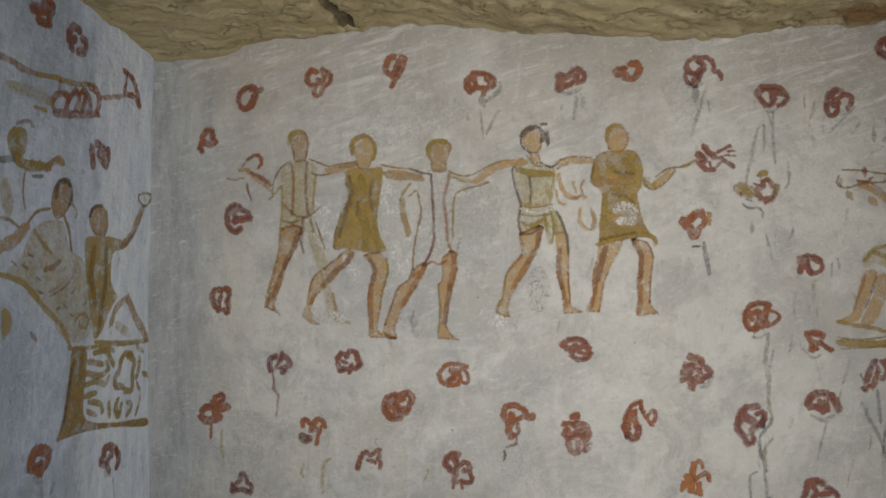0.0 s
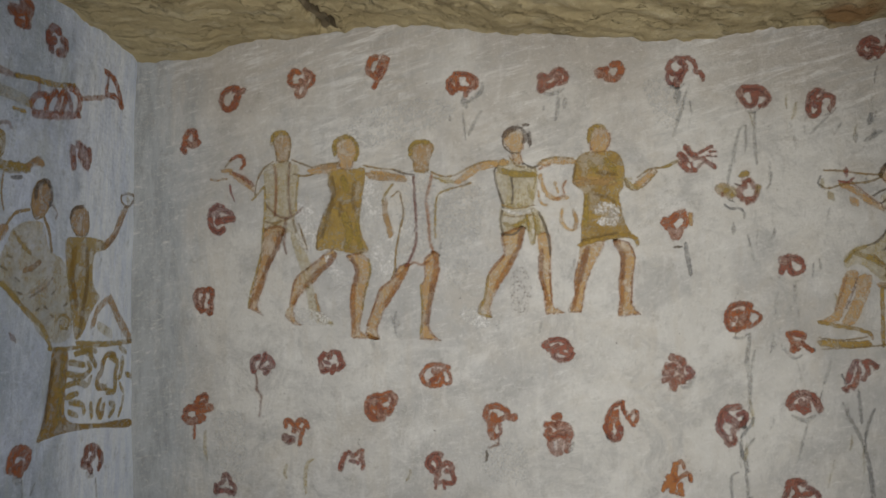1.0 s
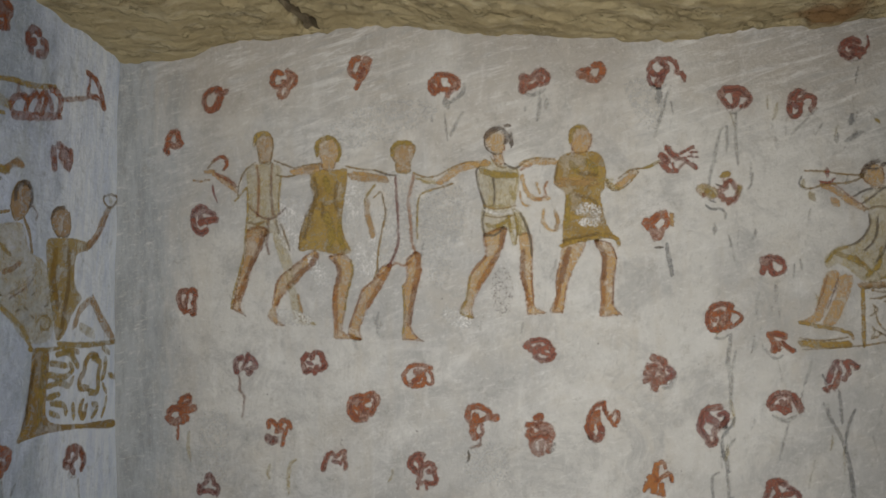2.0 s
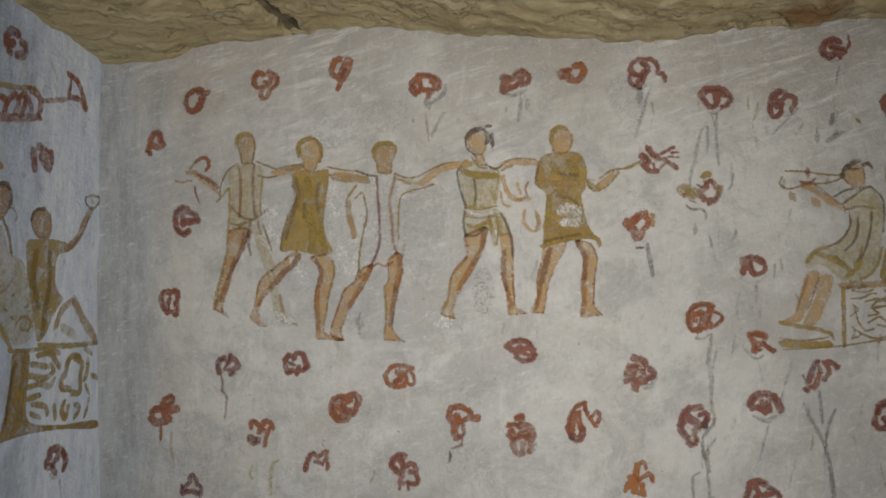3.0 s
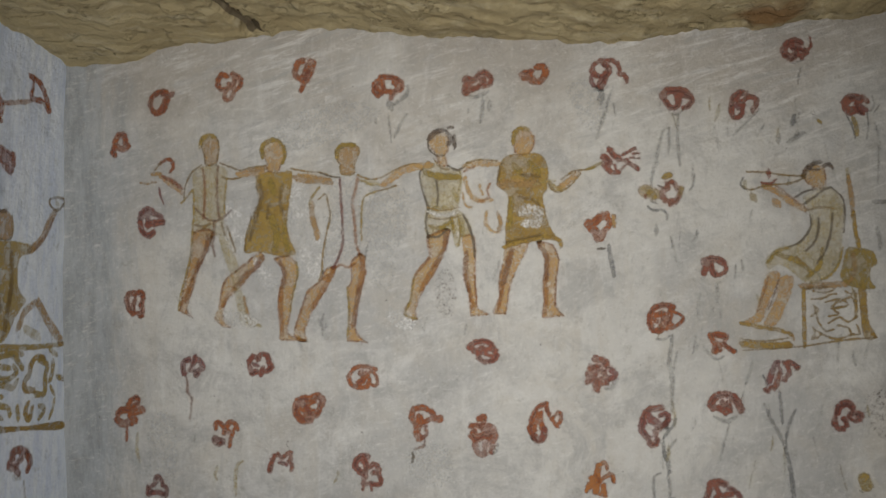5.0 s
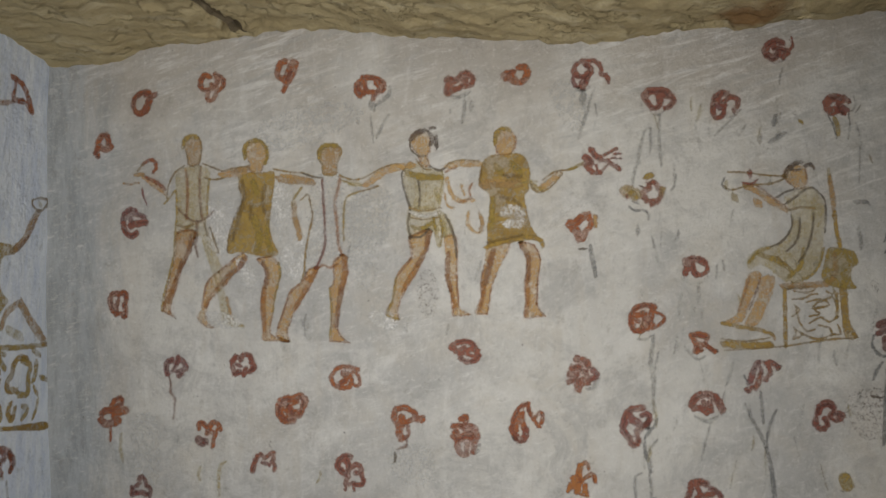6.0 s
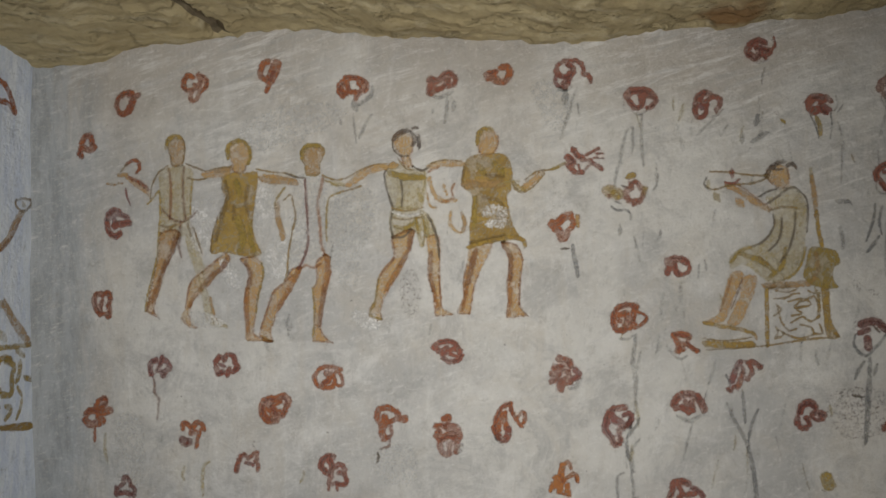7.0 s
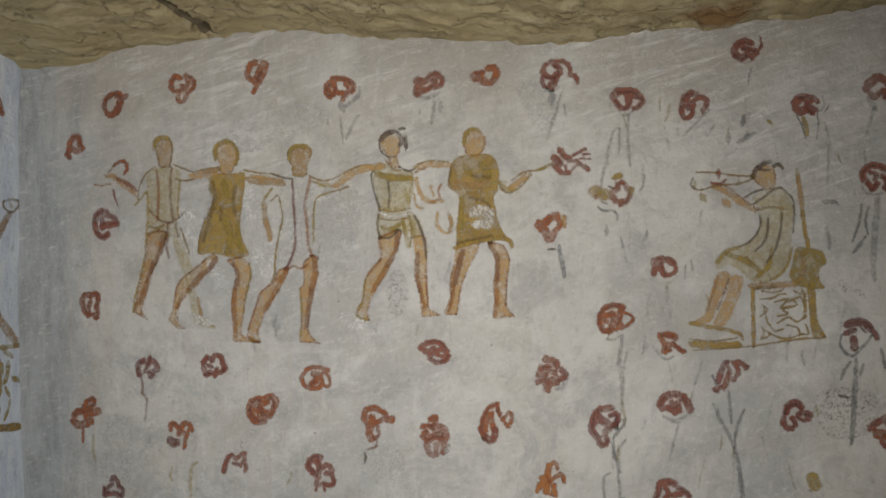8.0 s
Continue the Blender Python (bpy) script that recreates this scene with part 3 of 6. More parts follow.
flower("main", 0.095, 1.921, "red", "red ochre open blossom with a pale heart painted on pale plaster",
       [("", 0.0129, [(-0.020, 0.025), (-0.000, 0.026), (0.020, 0.020), (0.034, 0.008), (0.033, -0.005), (0.018, -0.013), (0.008, -0.027)]),
        ("", 0.0173, [(-0.027, 0.012), (-0.034, 0.001), (-0.027, -0.016)]),
        ("", 0.0115, [(-0.017, 0.019), (-0.013, 0.001), (-0.017, -0.014)]),
        ("", 0.0115, [(-0.007, -0.010), (0.011, -0.013)]),
        ("", 0.0129, [(0.016, 0.013), (0.027, -0.002)])],
       [("calyx", "grey", 0.0115, [(0.049, 0.002), (0.048, -0.018), (0.028, -0.035), (0.017, -0.046)]),
        ("calyx", "grey", 0.0187, [(-0.000, -0.039), (0.010, -0.055)]),
        ("stem", "grey", 0.0058, [(-0.000, -0.068), (0.004, -0.104), (0.008, -0.141)]),
        ("leaf", "grey", 0.0086, [(0.047, -0.070), (0.031, -0.097), (0.016, -0.130)]),
        ("leaf", "grey", 0.0072, [(-0.036, -0.078), (-0.030, -0.093)])])
flower("main", 0.325, 1.931, "faded", "faded pale red broad open blossom painted on pale plaster",
       [("", 0.0200, [(-0.030, 0.005), (-0.028, -0.012), (-0.031, -0.024)]),
        ("", 0.0143, [(-0.028, 0.009), (-0.011, 0.003), (-0.002, 0.012)]),
        ("", 0.0129, [(0.001, 0.018), (0.018, 0.023), (0.031, 0.012), (0.030, -0.004), (0.015, -0.010)]),
        ("", 0.0129, [(-0.017, -0.021), (-0.002, -0.014), (0.015, -0.003)]),
        ("", 0.0114, [(0.006, 0.006), (0.015, 0.008)])],
       [("calyx", "grey", 0.0100, [(-0.031, -0.034), (-0.017, -0.039), (0.003, -0.036), (0.026, -0.024)]),
        ("stem", "grey", 0.0100, [(0.010, -0.045), (0.010, -0.073), (0.005, -0.103)]),
        ("leaf", "grey", 0.0114, [(0.028, -0.050), (0.027, -0.074)]),
        ("leaf", "grey", 0.0071, [(-0.025, -0.070), (-0.026, -0.079)])])
flower("main", 0.465, 1.949, "red", "red ochre crescent-shaped blossom painted on pale plaster",
       [("", 0.0143, [(-0.030, -0.001), (-0.015, 0.003), (-0.007, 0.006)]),
        ("", 0.0157, [(-0.025, -0.007), (-0.008, -0.007), (-0.000, -0.017)]),
        ("", 0.0143, [(0.009, 0.018), (0.024, 0.020), (0.030, 0.006), (0.024, -0.011), (0.010, -0.020), (-0.004, -0.017)])])
flower("main", 0.654, 1.950, "brown", "brownish red curled blossom painted on pale plaster",
       [("", 0.0099, [(-0.045, 0.005), (-0.037, 0.021), (-0.019, 0.031), (0.005, 0.032), (0.020, 0.025), (0.027, 0.009), (0.025, -0.003), (0.039, -0.006), (0.044, -0.022)]),
        ("", 0.0128, [(-0.042, 0.008), (-0.034, -0.006), (-0.017, -0.009), (-0.002, -0.001), (-0.001, 0.013), (-0.014, 0.024)]),
        ("", 0.0171, [(-0.004, 0.001), (-0.013, -0.015), (-0.022, -0.031)]),
        ("purple", 0.0085, [(-0.043, -0.008), (-0.045, -0.022), (-0.036, -0.033)])],
       [("calyx", "grey", 0.0099, [(-0.041, -0.034), (-0.030, -0.043), (-0.015, -0.041), (-0.005, -0.034)]),
        ("stem", "grey", 0.0156, [(-0.020, -0.049), (-0.020, -0.063), (-0.025, -0.080)]),
        ("stem", "grey", 0.0085, [(-0.009, -0.095), (-0.020, -0.124), (-0.033, -0.166)]),
        ("leaf", "grey", 0.0057, [(0.010, -0.078), (0.013, -0.112)]),
        ("leaf", "grey", 0.0057, [(0.010, -0.037), (-0.002, -0.066), (-0.009, -0.092)])])
flower("main", 0.825, 1.881, "brown", "brownish red broad folded blossom painted on pale plaster",
       [("", 0.0170, [(-0.037, 0.008), (-0.025, 0.021), (-0.007, 0.022), (0.013, 0.021), (0.026, 0.009)]),
        ("", 0.0127, [(-0.036, 0.002), (-0.026, -0.013), (-0.018, -0.022), (-0.007, -0.021), (0.002, -0.009)]),
        ("", 0.0156, [(-0.002, 0.012), (0.001, -0.005)]),
        ("", 0.0113, [(0.009, 0.008), (0.030, 0.005), (0.037, -0.004), (0.025, -0.017), (0.015, -0.022)])],
       [("calyx", "grey", 0.0071, [(-0.023, -0.032), (-0.006, -0.038), (0.011, -0.029)]),
        ("stem", "grey", 0.0085, [(-0.001, -0.041), (-0.002, -0.077), (-0.004, -0.112), (0.000, -0.169)]),
        ("leaf", "grey", 0.0085, [(-0.024, -0.072), (-0.039, -0.078), (-0.048, -0.109), (-0.058, -0.148), (-0.070, -0.197), (-0.074, -0.232)]),
        ("leaf", "grey", 0.0071, [(-0.024, -0.072), (-0.026, -0.112), (-0.028, -0.138)])])
flower("main", 0.990, 1.866, "brown", "brownish red ruffled round blossom painted on pale plaster",
       [("", 0.0142, [(-0.032, -0.012), (-0.030, 0.006), (-0.021, 0.022), (-0.008, 0.030), (0.005, 0.029)]),
        ("", 0.0114, [(-0.032, -0.016), (-0.027, -0.031), (-0.016, -0.031), (-0.004, -0.019)]),
        ("", 0.0114, [(-0.018, 0.013), (-0.009, 0.001), (0.003, 0.013), (0.015, 0.020), (0.029, 0.017), (0.033, 0.004), (0.022, -0.013)]),
        ("", 0.0099, [(-0.000, 0.003), (-0.005, -0.013)]),
        ("purple", 0.0085, [(-0.023, -0.000), (-0.014, -0.010)])],
       [("calyx", "grey", 0.0071, [(0.008, -0.032), (0.023, -0.025), (0.039, -0.011)]),
        ("stem", "grey", 0.0071, [(0.015, -0.037), (-0.006, -0.054), (-0.029, -0.077)]),
        ("leaf", "grey", 0.0057, [(0.048, -0.051), (0.030, -0.080)])])
flower("main", -0.541, 1.580, "purple", "dull purplish red half-faded round blossom painted on pale plaster",
       [("", 0.0135, [(0.003, 0.032), (-0.011, 0.035), (-0.025, 0.025), (-0.031, 0.008)]),
        ("", 0.0120, [(-0.006, 0.026), (0.016, 0.021), (0.028, 0.015)]),
        ("", 0.0135, [(-0.012, 0.014), (-0.008, 0.002)]),
        ("brown", 0.0135, [(-0.031, -0.001), (-0.028, -0.017), (-0.019, -0.031), (-0.007, -0.035), (0.004, -0.025)]),
        ("brown", 0.0164, [(-0.010, -0.007), (0.009, -0.001), (0.031, 0.001)])])
flower("main", -0.594, 1.362, "red", "red ochre double-looped blossom painted on pale plaster",
       [("", 0.0136, [(0.001, 0.029), (-0.017, 0.026), (-0.024, 0.009), (-0.016, -0.013), (-0.005, -0.025)]),
        ("", 0.0121, [(0.001, 0.026), (0.020, 0.033), (0.024, 0.016), (0.018, 0.002)]),
        ("", 0.0136, [(0.018, -0.001), (0.021, -0.019), (0.016, -0.030)]),
        ("", 0.0106, [(-0.008, -0.027), (0.006, -0.024), (0.020, -0.031)]),
        ("", 0.0106, [(0.000, 0.011), (-0.006, -0.006), (-0.003, -0.022)])])
flower("main", -0.432, 1.199, "purple", "dull purplish red small ragged blossom painted on pale plaster",
       [("", 0.0135, [(-0.025, -0.020), (-0.028, -0.002), (-0.020, 0.013), (-0.009, 0.017)]),
        ("", 0.0120, [(-0.008, -0.012), (0.002, 0.008), (0.008, 0.025)]),
        ("", 0.0135, [(0.009, 0.019), (0.023, 0.010), (0.028, -0.005), (0.017, -0.010)]),
        ("", 0.0135, [(0.003, -0.013), (0.015, -0.019), (0.007, -0.025)])],
       [("stem", "shade", 0.0075, [(-0.021, -0.027), (-0.016, -0.050), (-0.018, -0.068), (-0.005, -0.087), (-0.007, -0.110), (-0.010, -0.144)])])
flower("main", -0.246, 1.207, "brown", "brownish red star-shaped blossom painted on pale plaster",
       [("", 0.0118, [(-0.030, 0.005), (-0.019, 0.020), (-0.007, 0.016)]),
        ("", 0.0118, [(-0.006, 0.013), (0.005, 0.027), (0.020, 0.024), (0.023, 0.013)]),
        ("", 0.0132, [(0.024, 0.008), (0.030, -0.006), (0.020, -0.017)]),
        ("", 0.0118, [(0.008, -0.011), (0.002, -0.026)]),
        ("", 0.0132, [(-0.028, -0.006), (-0.022, -0.023), (-0.010, -0.019)]),
        ("purple", 0.0088, [(-0.018, 0.001), (-0.006, -0.003)])])
flower("main", 0.028, 1.179, "red", "red ochre ring blossom with a round heart painted on pale plaster",
       [("", 0.0101, [(0.032, 0.020), (0.012, 0.027), (-0.012, 0.027), (-0.029, 0.015), (-0.038, -0.002), (-0.029, -0.020), (-0.009, -0.027), (0.009, -0.023), (0.017, -0.009), (0.007, 0.011)]),
        ("", 0.0130, [(-0.006, 0.012), (0.002, -0.005), (-0.012, -0.015)]),
        ("", 0.0072, [(0.012, 0.013), (0.027, 0.013), (0.038, -0.008), (0.032, -0.021), (0.017, -0.017)])])
flower("main", -0.114, 1.097, "red", "red ochre full rounded blossom painted on pale plaster",
       [("", 0.0175, [(-0.006, 0.022), (-0.026, 0.019), (-0.035, 0.001), (-0.032, -0.019), (-0.017, -0.032), (0.002, -0.030)]),
        ("", 0.0219, [(-0.019, 0.008), (-0.007, -0.007), (-0.001, -0.021)]),
        ("", 0.0160, [(0.009, 0.026), (0.024, 0.032), (0.034, 0.020), (0.031, 0.009)]),
        ("", 0.0117, [(0.028, 0.004), (0.024, -0.009), (0.018, -0.019)]),
        ("", 0.0102, [(0.003, 0.011), (0.015, 0.017)]),
        ("", 0.0131, [(0.011, -0.011), (0.000, -0.026)])])
flower("main", -0.616, 1.072, "red", "red ochre three-lobed blossom painted on pale plaster",
       [("", 0.0122, [(-0.006, 0.013), (0.005, 0.029), (0.021, 0.037), (0.024, 0.022), (0.010, 0.014)]),
        ("", 0.0153, [(-0.036, -0.011), (-0.023, 0.002), (-0.003, -0.001)]),
        ("", 0.0183, [(-0.037, -0.027), (-0.024, -0.037), (-0.004, -0.032), (0.012, -0.025)]),
        ("", 0.0183, [(0.005, -0.002), (0.019, -0.003), (0.035, 0.004)]),
        ("", 0.0107, [(-0.002, -0.013), (0.002, -0.036)])],
       [("stem", "red", 0.0076, [(-0.011, -0.047), (-0.013, -0.086)]),
        ("leaf", "cream", 0.0092, [(0.021, -0.061), (0.017, -0.105), (0.023, -0.139)])])
flower("main", -0.341, 1.019, "red", "red ochre ragged blossom painted on pale plaster",
       [("", 0.0119, [(-0.029, 0.016), (-0.027, 0.030), (-0.015, 0.029), (-0.002, 0.014), (-0.007, 0.003)]),
        ("", 0.0119, [(0.001, 0.022), (0.011, 0.033), (0.024, 0.030), (0.031, 0.017)]),
        ("", 0.0089, [(0.013, -0.003), (0.011, -0.020), (0.008, -0.032)]),
        ("", 0.0134, [(-0.003, 0.011), (0.008, 0.007)]),
        ("maroon", 0.0178, [(-0.030, -0.013), (-0.023, -0.024), (-0.012, -0.018)]),
        ("", 0.0074, [(0.022, 0.015), (0.017, -0.005)])],
       [("leaf", "cream", 0.0089, [(-0.026, -0.085), (-0.033, -0.108), (-0.028, -0.123)]),
        ("leaf", "cream", 0.0104, [(0.044, -0.069), (0.029, -0.082), (0.024, -0.120), (0.025, -0.161)])])
flower("main", -0.192, 0.955, "faded", "faded pale red ragged blossom painted on pale plaster",
       [("brown", 0.0117, [(-0.030, -0.026), (-0.024, -0.002), (-0.015, 0.013), (-0.005, 0.018)]),
        ("", 0.0103, [(0.003, 0.009), (0.018, 0.019), (0.028, 0.025), (0.026, 0.007)]),
        ("", 0.0088, [(0.022, 0.001), (0.031, -0.010), (0.028, -0.022)]),
        ("purple", 0.0088, [(-0.002, -0.003), (0.016, -0.008)])],
       [("leaf", "grey", 0.0059, [(-0.020, -0.049), (-0.005, -0.053)])])
flower("main", 0.040, 0.934, "brown", "brownish red double-looped blossom painted on pale plaster",
       [("", 0.0130, [(0.000, 0.043), (-0.017, 0.043), (-0.031, 0.031), (-0.034, 0.015), (-0.024, 0.008)]),
        ("", 0.0144, [(-0.013, 0.034), (-0.005, 0.017), (-0.011, -0.002), (-0.021, 0.002)]),
        ("", 0.0115, [(0.005, 0.018), (0.020, 0.023), (0.028, 0.007), (0.012, 0.001)]),
        ("", 0.0115, [(-0.005, -0.006), (-0.013, -0.023), (-0.005, -0.027)]),
        ("", 0.0101, [(0.023, 0.004), (0.035, -0.018), (0.023, -0.029), (0.005, -0.024)]),
        ("", 0.0058, [(-0.013, -0.026), (-0.015, -0.042)]),
        ("", 0.0058, [(0.005, -0.026), (0.009, -0.043)])])
flower("main", -0.541, 0.868, "maroon", "dark maroon small ragged blossom painted on pale plaster",
       [("", 0.0107, [(-0.008, 0.016), (0.002, 0.028), (0.012, 0.016), (0.014, 0.002)]),
        ("", 0.0122, [(-0.027, -0.005), (-0.028, -0.024), (-0.018, -0.017)]),
        ("", 0.0107, [(-0.019, -0.003), (-0.005, 0.009)]),
        ("", 0.0107, [(0.018, 0.002), (0.027, -0.008), (0.022, -0.026)]),
        ("purple", 0.0122, [(-0.015, -0.020), (0.001, -0.016), (0.014, -0.023)])])
flower("main", 0.187, 1.068, "red", "red ochre cap-shaped blossom painted on pale plaster",
       [("", 0.0128, [(-0.036, 0.012), (-0.029, 0.031), (-0.010, 0.038), (0.009, 0.032), (0.021, 0.021)]),
        ("", 0.0171, [(0.022, 0.011), (0.036, 0.010)]),
        ("", 0.0114, [(0.014, 0.009), (-0.000, 0.003), (-0.012, 0.001)]),
        ("", 0.0157, [(-0.014, 0.013), (-0.017, -0.009)]),
        ("", 0.0114, [(-0.033, 0.008), (-0.024, -0.006)]),
        ("", 0.0157, [(-0.021, -0.012), (-0.020, -0.030), (-0.015, -0.040)]),
        ("faded", 0.0085, [(-0.000, -0.008), (0.004, -0.025), (-0.005, -0.038)])],
       [("stem", "shade", 0.0057, [(-0.003, -0.042), (-0.002, -0.058), (-0.019, -0.065), (-0.029, -0.070)]),
        ("stem", "dark", 0.0071, [(-0.032, -0.076), (-0.030, -0.089), (-0.033, -0.101)])])
flower("main", 0.330, 1.038, "red", "red ochre full round scribbled blossom painted on pale plaster",
       [("", 0.0127, [(-0.008, 0.043), (0.003, 0.048), (0.005, 0.035)]),
        ("", 0.0113, [(-0.029, 0.024), (-0.015, 0.026), (-0.004, 0.023)]),
        ("", 0.0113, [(-0.029, 0.000), (-0.019, 0.012), (-0.020, -0.005)]),
        ("faded", 0.0197, [(0.003, 0.024), (0.022, 0.019), (0.029, 0.002), (0.022, -0.012)]),
        ("", 0.0169, [(-0.013, -0.008), (0.003, 0.001), (0.016, 0.002)]),
        ("faded", 0.0127, [(-0.017, -0.019), (-0.013, -0.037), (-0.001, -0.047)]),
        ("faded", 0.0113, [(0.006, -0.018), (0.005, -0.043)]),
        ("faded", 0.0113, [(0.026, -0.018), (0.021, -0.037)])],
       [("calyx", "grey", 0.0141, [(0.037, -0.021), (0.030, -0.039)])])
flower("main", 0.487, 1.076, "red", "red ochre winged oval blossom painted on pale plaster",
       [("", 0.0112, [(0.002, 0.045), (-0.010, 0.042), (-0.025, 0.026), (-0.035, 0.002), (-0.038, -0.020), (-0.028, -0.036)]),
        ("", 0.0098, [(0.002, 0.041), (0.005, 0.028), (0.009, 0.019)]),
        ("", 0.0126, [(-0.014, 0.022), (-0.012, 0.003), (-0.009, -0.015)]),
        ("", 0.0098, [(-0.026, 0.019), (-0.027, -0.020)]),
        ("brown", 0.0140, [(-0.004, -0.018), (-0.007, -0.036), (-0.016, -0.045), (-0.027, -0.036)]),
        ("", 0.0084, [(0.019, 0.013), (0.034, 0.025), (0.038, 0.012), (0.032, -0.004), (0.027, -0.009), (0.014, 0.009)])],
       [("leaf", "grey", 0.0070, [(-0.039, -0.023), (-0.031, -0.043), (-0.018, -0.055)])])
flower("main", 0.333, 1.250, "brown", "brownish red ruffled round blossom painted on pale plaster",
       [("", 0.0113, [(-0.036, 0.011), (-0.022, 0.021), (-0.002, 0.025), (0.017, 0.021), (0.028, 0.006)]),
        ("", 0.0127, [(-0.031, 0.008), (-0.016, -0.000), (-0.002, 0.008)]),
        ("", 0.0113, [(-0.013, -0.006), (0.000, -0.000), (0.014, 0.006), (0.032, 0.000)]),
        ("", 0.0113, [(-0.011, -0.017), (0.003, -0.025), (0.025, -0.022), (0.035, -0.009)]),
        ("", 0.0085, [(0.007, -0.006), (0.020, -0.011)])])
flower("main", 0.623, 1.197, "faded", "faded pale red many-lobed blossom painted on pale plaster",
       [("", 0.0153, [(-0.013, 0.037), (0.009, 0.030), (0.013, 0.019)]),
        ("", 0.0153, [(-0.024, 0.015), (-0.005, 0.015), (0.006, 0.005)]),
        ("", 0.0125, [(-0.032, -0.001), (-0.013, -0.002)]),
        ("purple", 0.0125, [(0.025, 0.010), (0.035, -0.001), (0.024, -0.012)]),
        ("", 0.0097, [(-0.035, -0.020), (-0.016, -0.014)]),
        ("", 0.0167, [(-0.010, -0.018), (-0.011, -0.036)]),
        ("", 0.0111, [(0.011, -0.001), (0.013, -0.022)]),
        ("", 0.0097, [(0.000, -0.009), (0.003, -0.024)])],
       [("calyx", "grey", 0.0139, [(0.038, -0.012), (0.028, -0.030), (0.010, -0.036)])])
flower("main", 0.751, 1.071, "purple", "dull purplish red ruffled oval blossom painted on pale plaster",
       [("brown", 0.0138, [(0.015, 0.045), (-0.004, 0.042), (-0.019, 0.036), (-0.028, 0.019)]),
        ("", 0.0151, [(-0.028, 0.010), (-0.032, -0.007), (-0.023, -0.022)]),
        ("", 0.0110, [(0.014, 0.027), (0.027, 0.032), (0.032, 0.018), (0.019, 0.001)]),
        ("", 0.0165, [(-0.010, 0.016), (0.006, 0.008)]),
        ("brown", 0.0124, [(0.003, -0.007), (0.000, -0.024), (0.004, -0.037), (-0.009, -0.046), (-0.016, -0.031)]),
        ("faded", 0.0096, [(0.024, 0.010), (0.011, -0.007)]),
        ("", 0.0110, [(-0.014, 0.030), (-0.010, 0.020)])],
       [("calyx", "slate", 0.0083, [(0.049, 0.021), (0.042, 0.002), (0.026, -0.017), (0.018, -0.030)]),
        ("stem", "slate", 0.0096, [(0.019, -0.037), (0.019, -0.057), (0.028, -0.084), (0.032, -0.111)]),
        ("leaf", "grey", 0.0069, [(0.050, -0.029), (0.036, -0.047), (0.030, -0.059)]),
        ("leaf", "slate", 0.0069, [(0.012, -0.112), (-0.001, -0.119), (-0.006, -0.135), (-0.003, -0.187)]),
        ("leaf", "grey", 0.0083, [(0.028, -0.115), (0.033, -0.145), (0.032, -0.185)])])
flower("main", 0.785, 1.336, "red", "red ochre looped round blossom painted on pale plaster",
       [("", 0.0125, [(0.014, 0.027), (-0.006, 0.031), (-0.029, 0.024), (-0.040, 0.006), (-0.041, -0.012), (-0.034, -0.029), (-0.020, -0.031), (-0.008, -0.024)]),
        ("", 0.0125, [(-0.027, 0.004), (-0.012, 0.011), (-0.008, -0.004), (-0.013, -0.019)]),
        ("", 0.0125, [(0.011, 0.024), (0.006, -0.001), (-0.001, -0.018)]),
        ("", 0.0069, [(0.011, 0.016), (0.029, 0.009), (0.040, -0.003), (0.026, -0.017), (0.010, -0.026)]),
        ("", 0.0097, [(-0.001, -0.027), (0.011, -0.017)]),
        ("", 0.0111, [(-0.036, -0.001), (-0.026, -0.009)])],
       [("calyx", "grey", 0.0069, [(-0.028, -0.052), (-0.008, -0.053), (0.009, -0.042)]),
        ("stem", "grey", 0.0111, [(0.012, -0.042), (0.007, -0.076), (0.003, -0.111), (0.009, -0.145), (0.008, -0.179), (0.007, -0.226)]),
        ("leaf", "grey", 0.0069, [(0.022, -0.083), (0.016, -0.111), (0.013, -0.131)])])
flower("main", 0.617, 0.940, "orange", "orange ochre flame-like blossom painted on pale plaster",
       [("", 0.0083, [(0.000, 0.033), (0.011, 0.041), (0.017, 0.028)]),
        ("", 0.0138, [(-0.001, 0.033), (-0.006, 0.011), (-0.000, -0.003)]),
        ("", 0.0097, [(0.010, 0.006), (0.029, 0.012), (0.033, -0.004)]),
        ("", 0.0083, [(-0.007, 0.008), (-0.024, 0.003)]),
        ("", 0.0152, [(-0.011, 0.001), (-0.025, -0.017)]),
        ("", 0.0138, [(-0.007, -0.013), (-0.011, -0.031)]),
        ("", 0.0124, [(0.008, -0.016), (0.010, -0.033)]),
        ("", 0.0069, [(-0.030, -0.023), (-0.033, -0.031)]),
        ("", 0.0083, [(-0.001, -0.036), (0.013, -0.041)])])
flower("main", 0.628, 1.560, "red", "red ochre four-petalled blossom painted on pale plaster",
       [("", 0.0168, [(0.011, 0.030), (-0.003, 0.025), (-0.014, 0.014)]),
        ("", 0.0182, [(-0.032, 0.009), (-0.024, 0.002)]),
        ("", 0.0126, [(0.015, 0.023), (0.020, 0.009), (0.012, -0.004)]),
        ("", 0.0154, [(-0.016, -0.007), (-0.009, -0.028)]),
        ("", 0.0126, [(0.009, -0.007), (-0.001, -0.029)]),
        ("", 0.0098, [(-0.027, -0.005), (-0.017, -0.019)]),
        ("skin", 0.0084, [(0.030, 0.028), (0.032, 0.004)])],
       [("leaf", "dark", 0.0049, [(-0.012, -0.054), (0.010, -0.053)]),
        ("stem", "slate", 0.0112, [(0.018, -0.045), (0.021, -0.070), (0.026, -0.094), (0.030, -0.123)])])
